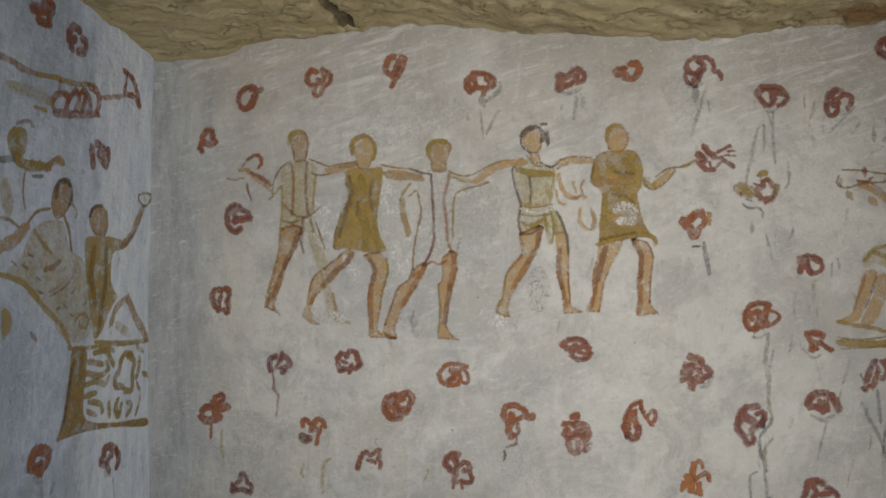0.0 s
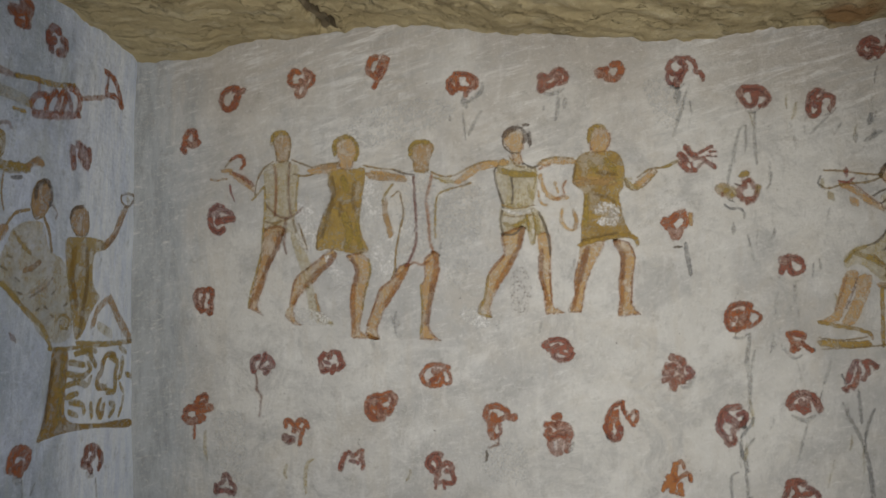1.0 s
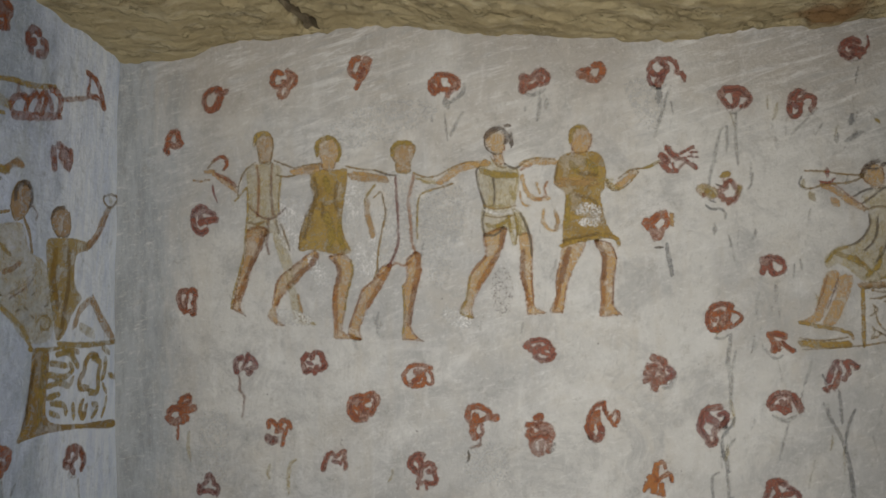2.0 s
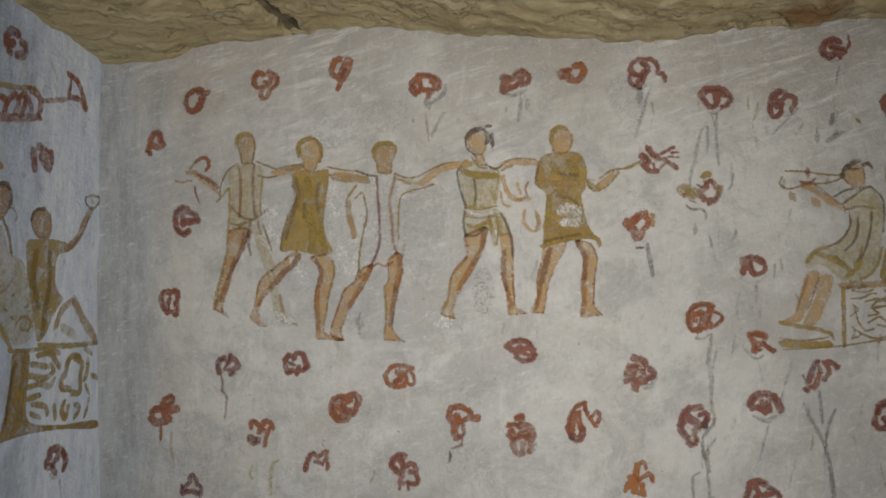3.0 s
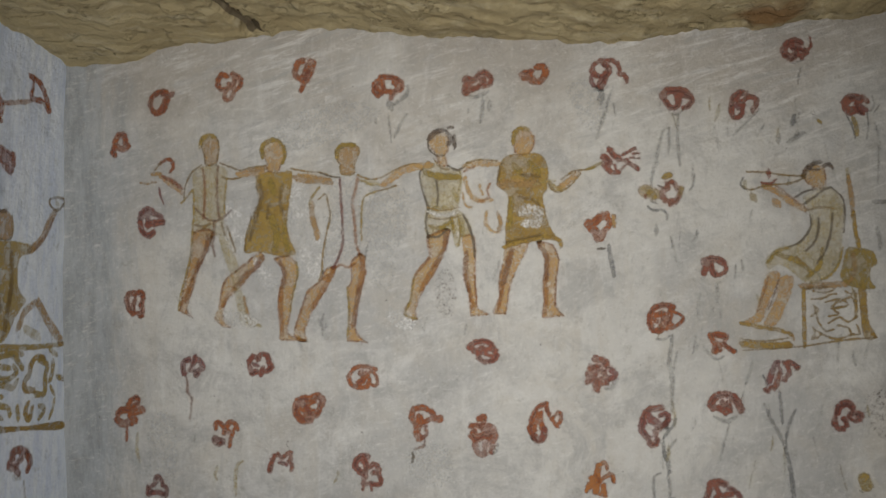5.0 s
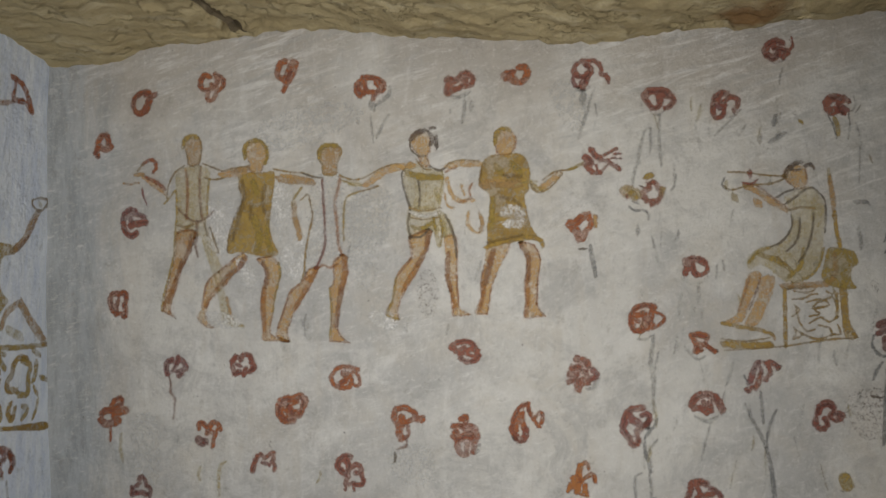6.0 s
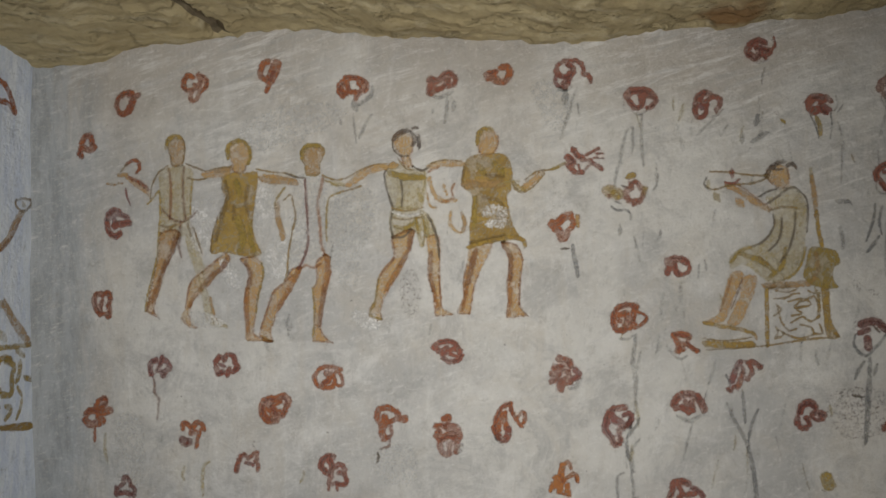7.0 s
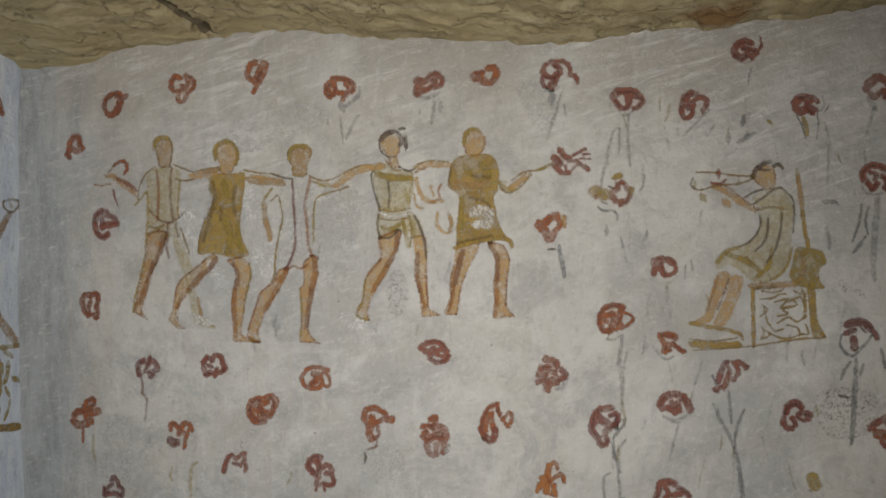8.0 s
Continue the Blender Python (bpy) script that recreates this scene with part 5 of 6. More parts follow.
p.fill("ochre", [(-0.041, 0.417), (-0.014, 0.427), (0.023, 0.427), (0.052, 0.429), (0.057, 0.409), (0.051, 0.365), (0.045, 0.321), (0.042, 0.285), (0.051, 0.249), (0.066, 0.212), (0.030, 0.208), (0.001, 0.211), (-0.036, 0.219), (-0.071, 0.217), (-0.071, 0.256), (-0.059, 0.293), (-0.041, 0.329), (-0.032, 0.359), (-0.041, 0.388)])
p.stroke("olive", 0.0205, [(0.001, 0.307), (0.015, 0.263), (0.008, 0.225)])
p.stroke("olive", 0.0176, [(-0.002, 0.402), (0.008, 0.373)])
p.stroke("olive", 0.0132, [(0.037, 0.300), (0.036, 0.256), (0.048, 0.219)])
p.stroke("umber", 0.0103, [(-0.032, 0.407), (-0.026, 0.358), (-0.044, 0.300), (-0.059, 0.249)])
p.stroke("umber", 0.0088, [(-0.008, 0.339), (-0.011, 0.304)])
p.stroke("umber", 0.0088, [(0.030, 0.395), (0.023, 0.351), (0.030, 0.319)])
p.stroke("umber", 0.0059, [(-0.041, 0.388), (-0.033, 0.351), (-0.053, 0.307), (-0.068, 0.256), (-0.071, 0.219)])
p.stroke("skin", 0.0220, [(-0.086, 0.421), (-0.059, 0.425), (-0.026, 0.429)])
p.stroke("tan", 0.0132, [(-0.054, 0.431), (-0.011, 0.438)])
p.stroke("tan", 0.0220, [(0.067, 0.409), (0.096, 0.405), (0.125, 0.404), (0.155, 0.399)])
p.stroke("skin", 0.0117, [(0.074, 0.417), (0.118, 0.412)])
p.stroke("line", 0.0044, [(0.052, 0.435), (0.089, 0.427), (0.133, 0.422), (0.159, 0.413)])
p.stroke("line", 0.0044, [(-0.086, 0.431), (-0.051, 0.439), (-0.014, 0.442)])
p.fill("skin", [(-0.025, 0.480), (-0.020, 0.500), (0.001, 0.512), (0.023, 0.508), (0.036, 0.485), (0.036, 0.460), (0.024, 0.441), (0.018, 0.427), (-0.008, 0.429), (-0.011, 0.451)], edge="rust")
p.stroke("olive", 0.0132, [(-0.022, 0.465), (-0.023, 0.493), (-0.005, 0.507), (0.012, 0.510)])
p.stroke("olive", 0.0088, [(0.018, 0.508), (0.033, 0.491), (0.037, 0.465), (0.030, 0.447)])
p.thing("painted_figure", "plain dancer in brownish ochre tunic on plaster", "painted figure", "dancers in a row on the wall")
p = Paint("main", -0.020, 1.278, 0.0008)
p.fill("chalk", [(-0.051, 0.412), (-0.015, 0.423), (0.043, 0.416), (0.043, 0.339), (0.047, 0.252), (0.029, 0.216), (-0.015, 0.195), (-0.051, 0.166), (-0.058, 0.238), (-0.047, 0.310), (-0.036, 0.368)])
p.fill("skin", [(-0.044, 0.180), (-0.022, 0.183), (-0.029, 0.158), (-0.047, 0.129), (-0.066, 0.100), (-0.085, 0.071), (-0.096, 0.042), (-0.105, 0.020), (-0.099, -0.005), (-0.110, -0.007), (-0.132, 0.005), (-0.129, 0.031), (-0.117, 0.063), (-0.105, 0.093), (-0.096, 0.119), (-0.073, 0.139), (-0.058, 0.158)], edge="rust")
p.fill("skin", [(0.020, 0.198), (0.043, 0.216), (0.055, 0.209), (0.055, 0.173), (0.046, 0.130), (0.037, 0.087), (0.029, 0.051), (0.029, 0.022), (0.043, 0.002), (0.060, -0.010), (0.040, -0.007), (0.007, -0.005), (0.011, 0.021), (0.014, 0.058), (0.011, 0.101), (0.008, 0.130), (0.020, 0.151)], edge="rust")
p.stroke("rust", 0.0144, [(-0.028, 0.177), (-0.044, 0.144), (-0.064, 0.110), (-0.085, 0.074)])
p.stroke("rust", 0.0058, [(-0.044, 0.163), (-0.073, 0.139), (-0.096, 0.119), (-0.114, 0.071), (-0.129, 0.027)])
p.stroke("rust", 0.0173, [(0.047, 0.209), (0.049, 0.169), (0.037, 0.123)])
p.stroke("shade", 0.0130, [(0.040, 0.130), (0.030, 0.072), (0.024, 0.033)])
p.stroke("rust", 0.0072, [(-0.026, 0.180), (-0.007, 0.189), (0.011, 0.183), (0.029, 0.193)])
p.stroke("olive", 0.0051, [(0.008, 0.130), (0.013, 0.072), (0.008, 0.007)])
p.fill("tan", [(-0.019, 0.462), (-0.021, 0.484), (-0.003, 0.498), (0.021, 0.502), (0.039, 0.489), (0.039, 0.472), (0.029, 0.447), (0.026, 0.422), (-0.006, 0.423), (-0.009, 0.447)], edge="line")
p.stroke("olive", 0.0130, [(-0.018, 0.464), (-0.015, 0.485), (0.003, 0.497), (0.029, 0.496)])
p.stroke("maroon", 0.0072, [(-0.010, 0.408), (-0.007, 0.361), (-0.003, 0.296), (-0.003, 0.245), (-0.012, 0.212), (-0.029, 0.180)])
p.stroke("rust", 0.0087, [(0.037, 0.414), (0.029, 0.375), (0.023, 0.346), (0.029, 0.295), (0.032, 0.245), (0.042, 0.215)])
p.stroke("line", 0.0051, [(-0.044, 0.361), (-0.035, 0.317), (-0.044, 0.274), (-0.054, 0.223), (-0.058, 0.173), (-0.065, 0.151)])
p.stroke("olive", 0.0072, [(-0.063, 0.390), (-0.084, 0.361), (-0.090, 0.340)])
p.stroke("tan", 0.0159, [(-0.083, 0.347), (-0.082, 0.311), (-0.073, 0.281), (-0.068, 0.258)])
p.stroke("line", 0.0051, [(-0.067, 0.357), (-0.047, 0.371), (-0.041, 0.351)])
p.stroke("olive", 0.0051, [(0.046, 0.252), (0.046, 0.310), (0.050, 0.353), (0.060, 0.367), (0.086, 0.377)])
p.stroke("line", 0.0051, [(0.086, 0.377), (0.115, 0.384), (0.136, 0.391)])
p.stroke("line", 0.0051, [(0.036, 0.419), (0.065, 0.408), (0.093, 0.410), (0.122, 0.424), (0.158, 0.441), (0.189, 0.447)])
p.stroke("olive", 0.0043, [(0.040, 0.408), (0.075, 0.392)])
p.stroke("cream", 0.0144, [(0.060, 0.399), (0.089, 0.396)])
p.stroke("skin", 0.0202, [(0.103, 0.393), (0.126, 0.411), (0.158, 0.430), (0.194, 0.439)])
p.stroke("dark", 0.0043, [(-0.061, 0.426), (-0.036, 0.417), (-0.009, 0.413)])
p.thing("painted_figure", "plain dancer in white tunic with two red stripes", "painted figure", "dancers in a row on the wall")
p = Paint("main", 0.236, 1.335, 0.0008)
p.fill("cream", [(-0.053, 0.374), (-0.035, 0.392), (0.008, 0.380), (0.043, 0.371), (0.048, 0.337), (0.042, 0.301), (0.035, 0.277), (0.000, 0.273), (-0.039, 0.280), (-0.050, 0.316), (-0.059, 0.345)])
p.fill("cream", [(-0.039, 0.278), (0.035, 0.272), (0.063, 0.244), (0.073, 0.206), (0.056, 0.202), (0.035, 0.216), (0.007, 0.220), (-0.014, 0.203), (-0.040, 0.203), (-0.051, 0.231)])
p.fill("skin", [(-0.040, 0.202), (0.011, 0.220), (0.008, 0.188), (-0.003, 0.152), (-0.021, 0.117), (-0.045, 0.081), (-0.065, 0.045), (-0.073, 0.012), (-0.068, -0.005), (-0.085, -0.008), (-0.102, 0.009), (-0.090, 0.038), (-0.082, 0.074), (-0.076, 0.102), (-0.056, 0.131), (-0.034, 0.152)], edge="rust")
p.fill("skin", [(0.045, 0.202), (0.073, 0.206), (0.080, 0.166), (0.078, 0.110), (0.081, 0.053), (0.084, 0.025), (0.111, 0.008), (0.070, 0.005), (0.067, 0.025), (0.061, 0.067), (0.050, 0.103), (0.050, 0.152)], edge="rust")
p.stroke("shade", 0.0128, [(0.005, 0.209), (-0.000, 0.169), (-0.023, 0.131)])
p.stroke("rust", 0.0128, [(-0.023, 0.131), (-0.045, 0.092), (-0.059, 0.067)])
p.stroke("olive", 0.0057, [(-0.075, 0.102), (-0.087, 0.038), (-0.099, 0.006), (-0.070, -0.005)])
p.stroke("rust", 0.0043, [(-0.040, 0.198), (-0.037, 0.152), (-0.071, 0.107)])
p.stroke("shade", 0.0128, [(0.057, 0.164), (0.055, 0.113), (0.064, 0.067)])
p.stroke("rust", 0.0100, [(0.064, 0.067), (0.075, 0.022)])
p.stroke("rust", 0.0043, [(0.080, 0.166), (0.078, 0.096), (0.082, 0.032)])
p.stroke("olive", 0.0171, [(-0.047, 0.366), (-0.011, 0.356), (0.037, 0.354)])
p.stroke("olive", 0.0114, [(-0.035, 0.230), (-0.007, 0.226), (0.017, 0.240)])
p.stroke("cream", 0.0142, [(0.017, 0.245), (0.028, 0.209), (0.035, 0.181)])
p.stroke("cream", 0.0128, [(0.042, 0.252), (0.050, 0.206)])
p.fill("skin", [(-0.039, 0.438), (-0.033, 0.464), (-0.006, 0.469), (0.012, 0.455), (0.012, 0.426), (0.005, 0.409), (0.011, 0.383), (-0.009, 0.383), (-0.019, 0.412)], edge="rust")
p.stroke("hair", 0.0142, [(-0.037, 0.451), (-0.020, 0.468), (0.002, 0.473)])
p.stroke("hair", 0.0128, [(0.008, 0.468), (0.019, 0.452), (0.012, 0.436)])
p.stroke("hair", 0.0114, [(0.027, 0.458), (0.029, 0.429)])
p.stroke("hair", 0.0071, [(0.011, 0.479), (0.025, 0.480)])
p.stroke("dark", 0.0043, [(-0.039, 0.444), (-0.036, 0.424), (-0.016, 0.408), (0.001, 0.409)])
p.stroke("line", 0.0043, [(-0.025, 0.402), (-0.006, 0.377), (0.015, 0.373)])
p.stroke("dark", 0.0057, [(0.015, 0.380), (0.036, 0.371), (0.057, 0.383)])
p.stroke("dark", 0.0057, [(-0.039, 0.392), (-0.059, 0.367), (-0.056, 0.331), (-0.045, 0.295), (-0.039, 0.273), (-0.045, 0.238), (-0.039, 0.206)])
p.stroke("dark", 0.0050, [(-0.018, 0.345), (-0.014, 0.309), (-0.017, 0.280)])
p.stroke("white", 0.0100, [(-0.037, 0.265), (-0.003, 0.257), (0.035, 0.264)])
p.stroke("line", 0.0050, [(-0.042, 0.278), (-0.007, 0.269), (0.039, 0.277)])
p.stroke("line", 0.0050, [(-0.039, 0.253), (-0.007, 0.247), (0.035, 0.253)])
p.stroke("dark", 0.0050, [(-0.042, 0.203), (-0.014, 0.203), (0.007, 0.220)])
p.stroke("olive", 0.0057, [(0.035, 0.259), (0.042, 0.223), (0.039, 0.181)])
p.stroke("olive", 0.0057, [(0.021, 0.252), (0.025, 0.209)])
p.stroke("dark", 0.0057, [(0.049, 0.259), (0.063, 0.230), (0.074, 0.195), (0.078, 0.152)])
p.stroke("cream", 0.0128, [(0.026, 0.323), (0.035, 0.294)])
p.stroke("skin", 0.0185, [(-0.063, 0.381), (-0.033, 0.386)])
p.stroke("skin", 0.0185, [(0.054, 0.380), (0.085, 0.388), (0.113, 0.387), (0.136, 0.388)])
p.stroke("rust", 0.0057, [(0.050, 0.367), (0.078, 0.378)])
p.stroke("line", 0.0043, [(0.057, 0.388), (0.092, 0.397), (0.134, 0.393)])
p.stroke("skin", 0.0128, [(0.054, 0.351), (0.064, 0.316), (0.085, 0.294), (0.121, 0.295)])
p.stroke("rust", 0.0071, [(0.087, 0.291), (0.113, 0.300), (0.110, 0.320), (0.118, 0.337)])
p.stroke("skin", 0.0071, [(0.090, 0.334), (0.099, 0.308)])
p.stroke("skin", 0.0100, [(0.109, 0.266), (0.106, 0.237), (0.120, 0.216), (0.137, 0.214)])
p.stroke("tan", 0.0114, [(0.134, 0.263), (0.143, 0.237), (0.137, 0.216)])
p.stroke("skin", 0.0071, [(0.048, 0.311), (0.056, 0.280), (0.073, 0.277)])
p.thing("painted_figure", "plain dark-haired dancer in pale wrapped cloth on plaster", "painted figure", "dancers in a row on the wall")
p = Paint("main", 0.444, 1.341, 0.0008)
p.fill("skin", [(-0.052, 0.182), (0.001, 0.182), (-0.013, 0.139), (-0.030, 0.104), (-0.044, 0.069), (-0.049, 0.034), (-0.055, 0.003), (-0.083, 0.005), (-0.080, 0.019), (-0.069, 0.048), (-0.069, 0.090), (-0.060, 0.132)], edge="rust")
p.fill("skin", [(0.028, 0.181), (0.063, 0.174), (0.079, 0.139), (0.072, 0.090), (0.069, 0.034), (0.076, 0.013), (0.090, -0.001), (0.069, -0.002), (0.039, -0.004), (0.042, 0.034), (0.039, 0.083), (0.045, 0.125), (0.037, 0.153)], edge="rust")
p.stroke("shade", 0.0155, [(-0.038, 0.163), (-0.050, 0.118), (-0.059, 0.079)])
p.stroke("rust", 0.0098, [(-0.060, 0.076), (-0.066, 0.041), (-0.074, 0.012)])
p.stroke("shade", 0.0127, [(0.031, 0.174), (0.048, 0.144), (0.047, 0.090)])
p.stroke("rust", 0.0113, [(0.046, 0.090), (0.046, 0.034), (0.042, 0.002)])
p.stroke("rust", 0.0042, [(0.079, 0.139), (0.072, 0.090), (0.068, 0.027)])
p.fill("ochre", [(-0.064, 0.387), (-0.038, 0.404), (0.025, 0.407), (0.048, 0.389), (0.055, 0.351), (0.052, 0.315), (0.041, 0.294), (0.049, 0.252), (0.059, 0.217), (0.070, 0.196), (0.029, 0.189), (0.001, 0.182), (-0.048, 0.175), (-0.054, 0.217), (-0.049, 0.259), (-0.048, 0.302), (-0.073, 0.323), (-0.070, 0.359)])
p.stroke("ochre", 0.0127, [(-0.057, 0.170), (-0.027, 0.180), (0.015, 0.189), (0.056, 0.194), (0.081, 0.186), (0.084, 0.170)])
p.stroke("olive", 0.0183, [(-0.032, 0.376), (-0.017, 0.359)])
p.stroke("olive", 0.0169, [(0.007, 0.381), (0.031, 0.358)])
p.stroke("olive", 0.0127, [(-0.038, 0.295), (-0.043, 0.217)])
p.stroke("umber", 0.0070, [(-0.064, 0.380), (-0.071, 0.345), (-0.067, 0.322)])
p.stroke("umber", 0.0084, [(-0.019, 0.295), (0.016, 0.287), (0.032, 0.273)])
p.stroke("umber", 0.0070, [(-0.055, 0.182), (-0.013, 0.191), (0.036, 0.200)])
p.stroke("umber", 0.0084, [(-0.011, 0.351), (0.033, 0.347)])
p.stroke("tan", 0.0197, [(-0.067, 0.326), (-0.032, 0.329), (0.002, 0.328), (0.030, 0.328)])
p.stroke("skin", 0.0084, [(-0.059, 0.338), (-0.009, 0.337)])
p.stroke("cream", 0.0070, [(0.019, 0.326), (0.051, 0.335), (0.072, 0.335)])
p.stroke("olive", 0.0169, [(0.058, 0.328), (0.072, 0.314), (0.083, 0.318)])
p.stroke("skin", 0.0183, [(0.086, 0.321), (0.111, 0.339), (0.128, 0.355)])
p.stroke("line", 0.0049, [(0.055, 0.330), (0.074, 0.307), (0.107, 0.322), (0.135, 0.353)])
p.stroke("line", 0.0049, [(0.086, 0.338), (0.114, 0.358), (0.145, 0.363)])
p.fill("skin", [(-0.035, 0.437), (-0.032, 0.459), (-0.012, 0.473), (0.010, 0.464), (0.021, 0.444), (0.018, 0.423), (0.006, 0.404), (-0.024, 0.404), (-0.030, 0.423)], edge="rust")
p.stroke("olive", 0.0127, [(-0.032, 0.432), (-0.029, 0.455), (-0.012, 0.469), (0.006, 0.466)])
p.stroke("white", 0.0281, [(-0.012, 0.258), (0.008, 0.265), (0.032, 0.255)])
p.stroke("white", 0.0253, [(-0.006, 0.228), (0.032, 0.232)])
p.thing("painted_figure", "plain dancer in short brown ochre tunic on plaster", "painted figure", "dancers in a row on the wall")
p = Paint("main", 1.114, 1.453, 0.0008)
p.fill("cream", [(0.016, 0.185), (0.073, 0.206), (0.099, 0.185), (0.111, 0.142), (0.104, 0.094), (0.099, 0.052), (0.090, 0.010), (0.061, -0.020), (0.013, -0.031), (-0.014, -0.017), (-0.030, -0.003), (-0.055, 0.011), (-0.082, 0.000), (-0.088, 0.025), (-0.060, 0.053), (-0.011, 0.066), (0.018, 0.094), (0.027, 0.122), (0.021, 0.150)])
p.fill("skin", [(-0.055, -0.017), (-0.021, -0.017), (-0.027, -0.051), (-0.045, -0.093), (-0.067, -0.134), (-0.098, -0.134), (-0.079, -0.093), (-0.064, -0.058)])
p.fill("skin", [(-0.083, -0.006), (-0.052, -0.010), (-0.066, -0.044), (-0.085, -0.086), (-0.103, -0.127), (-0.134, -0.134), (-0.152, -0.127), (-0.120, -0.110), (-0.105, -0.065)])
p.stroke("rust", 0.0056, [(-0.083, -0.017), (-0.098, -0.065), (-0.113, -0.102)])
p.stroke("shade", 0.0042, [(-0.056, -0.019), (-0.071, -0.061), (-0.086, -0.097)])
p.stroke("olive", 0.0139, [(-0.060, 0.039), (-0.013, 0.022), (0.021, -0.003)])
p.stroke("olive", 0.0111, [(0.051, 0.052), (0.042, 0.010), (0.013, -0.017)])
p.stroke("skin", 0.0153, [(-0.085, 0.207), (-0.054, 0.193), (-0.020, 0.167), (0.014, 0.147)])
p.stroke("rust", 0.0056, [(-0.085, 0.213), (-0.053, 0.207), (-0.019, 0.180), (0.024, 0.149)])
p.stroke("skin", 0.0208, [(-0.060, 0.168), (-0.050, 0.162)])
p.stroke("olive", 0.0194, [(-0.114, 0.182), (-0.108, 0.177)])
p.fill("skin", [(0.014, 0.228), (0.018, 0.249), (0.041, 0.261), (0.066, 0.255), (0.070, 0.228), (0.066, 0.206), (0.045, 0.199), (0.031, 0.209)], edge="rust")
p.stroke("hair", 0.0125, [(0.016, 0.232), (0.024, 0.249), (0.044, 0.264), (0.060, 0.268)])
p.stroke("hair", 0.0111, [(0.067, 0.258), (0.080, 0.262), (0.089, 0.253)])
p.stroke("hair", 0.0069, [(0.034, 0.248), (0.055, 0.248)])
p.stroke("line", 0.0056, [(-0.126, 0.243), (-0.080, 0.241), (-0.031, 0.234), (0.019, 0.232)])
p.stroke("line", 0.0056, [(0.018, 0.228), (-0.018, 0.214), (-0.074, 0.209), (-0.116, 0.198), (-0.137, 0.208)])
p.stroke("slate", 0.0056, [(-0.134, 0.229), (-0.141, 0.211), (-0.127, 0.196)])
p.stroke("cream", 0.0097, [(-0.131, 0.219), (-0.130, 0.204)])
p.stroke("brown", 0.0125, [(-0.072, 0.246), (-0.070, 0.231)])
p.stroke("brown", 0.0069, [(-0.090, 0.216), (-0.068, 0.213), (-0.054, 0.224)])
p.stroke("dark", 0.0056, [(-0.008, 0.179), (0.016, 0.193), (0.037, 0.198)])
p.stroke("dark", 0.0056, [(0.012, 0.162), (0.036, 0.178), (0.065, 0.199), (0.082, 0.203)])
p.stroke("dark", 0.0056, [(0.082, 0.203), (0.106, 0.178), (0.111, 0.142), (0.105, 0.091)])
p.stroke("line", 0.0056, [(0.021, 0.147), (0.056, 0.154), (0.084, 0.150)])
p.stroke("dark", 0.0056, [(0.025, 0.136), (0.026, 0.108), (0.003, 0.073), (-0.032, 0.055)])
p.stroke("olive", 0.0083, [(-0.032, 0.055), (-0.060, 0.044), (-0.084, 0.017)])
p.stroke("dark", 0.0056, [(0.045, 0.129), (0.043, 0.094), (0.031, 0.066), (0.009, 0.045)])
p.stroke("dark", 0.0056, [(0.080, 0.139), (0.074, 0.094), (0.057, 0.045), (0.035, 0.017)])
p.stroke("line", 0.0056, [(-0.015, 0.032), (0.009, 0.008)])
p.stroke("olive", 0.0069, [(0.099, 0.052), (0.086, 0.010), (0.057, -0.020), (0.019, -0.031)])
p.stroke("ochre", 0.0097, [(-0.154, -0.130), (-0.114, -0.138), (-0.061, -0.147), (-0.033, -0.157)])
p.stroke("tan", 0.0069, [(-0.034, -0.157), (-0.030, -0.169)])
p.stroke("ochre", 0.0180, [(-0.152, -0.180), (-0.103, -0.184), (-0.038, -0.181)])
p.stroke("line", 0.0042, [(-0.150, -0.195), (-0.076, -0.191), (-0.002, -0.184)])
p.stroke("line", 0.0042, [(-0.156, -0.168), (-0.102, -0.173), (-0.041, -0.165)])
p.thing("painted_figure", "plain seated piper in pale ochre robe on plaster", "painted figure")
thing = painted("painted_stool", "main", 1.184, 1.346, "ochre stool with scribbled side panel painted on plaster", "painted stool")
p = Paint("main", 1.184, 1.346, 0.0011)
p.stroke("tan", 0.0165, [(-0.075, 0.067), (-0.017, 0.069), (0.038, 0.073)])
p.stroke("umber", 0.0096, [(-0.065, 0.060), (-0.015, 0.065)])
p.part("seat", thing)
p = Paint("main", 1.184, 1.346, 0.0014)
p.stroke("ochre", 0.0110, [(-0.069, 0.062), (-0.071, -0.006), (-0.073, -0.078)])
p.part("leg", thing)
p = Paint("main", 1.184, 1.346, 0.0017)
p.fill("ochre", [(0.063, 0.069), (0.082, 0.068), (0.082, 0.021), (0.085, -0.021), (0.102, -0.056), (0.072, -0.061), (0.064, -0.007)])
p.stroke("ochre", 0.0083, [(0.056, 0.048), (0.053, -0.009)])
p.part("leg", thing)
p = Paint("main", 1.184, 1.346, 0.0020)
p.fill("olive", [(0.027, 0.117), (0.040, 0.159), (0.070, 0.161), (0.091, 0.156), (0.106, 0.150), (0.114, 0.122), (0.098, 0.110), (0.094, 0.082), (0.106, 0.061), (0.078, 0.059), (0.038, 0.069), (0.020, 0.090)])
p.stroke("tan", 0.0110, [(0.055, 0.145), (0.056, 0.103), (0.041, 0.076)])
p.part("cushion", thing)
p = Paint("main", 1.184, 1.346, 0.0023)
p.stroke("cream", 0.0110, [(0.055, 0.356), (0.055, 0.324)])
p.stroke("tan", 0.0124, [(0.056, 0.338), (0.059, 0.292), (0.061, 0.242)])
p.stroke("ochre", 0.0110, [(0.062, 0.249), (0.064, 0.200), (0.072, 0.161)])
p.part("backrest", thing)
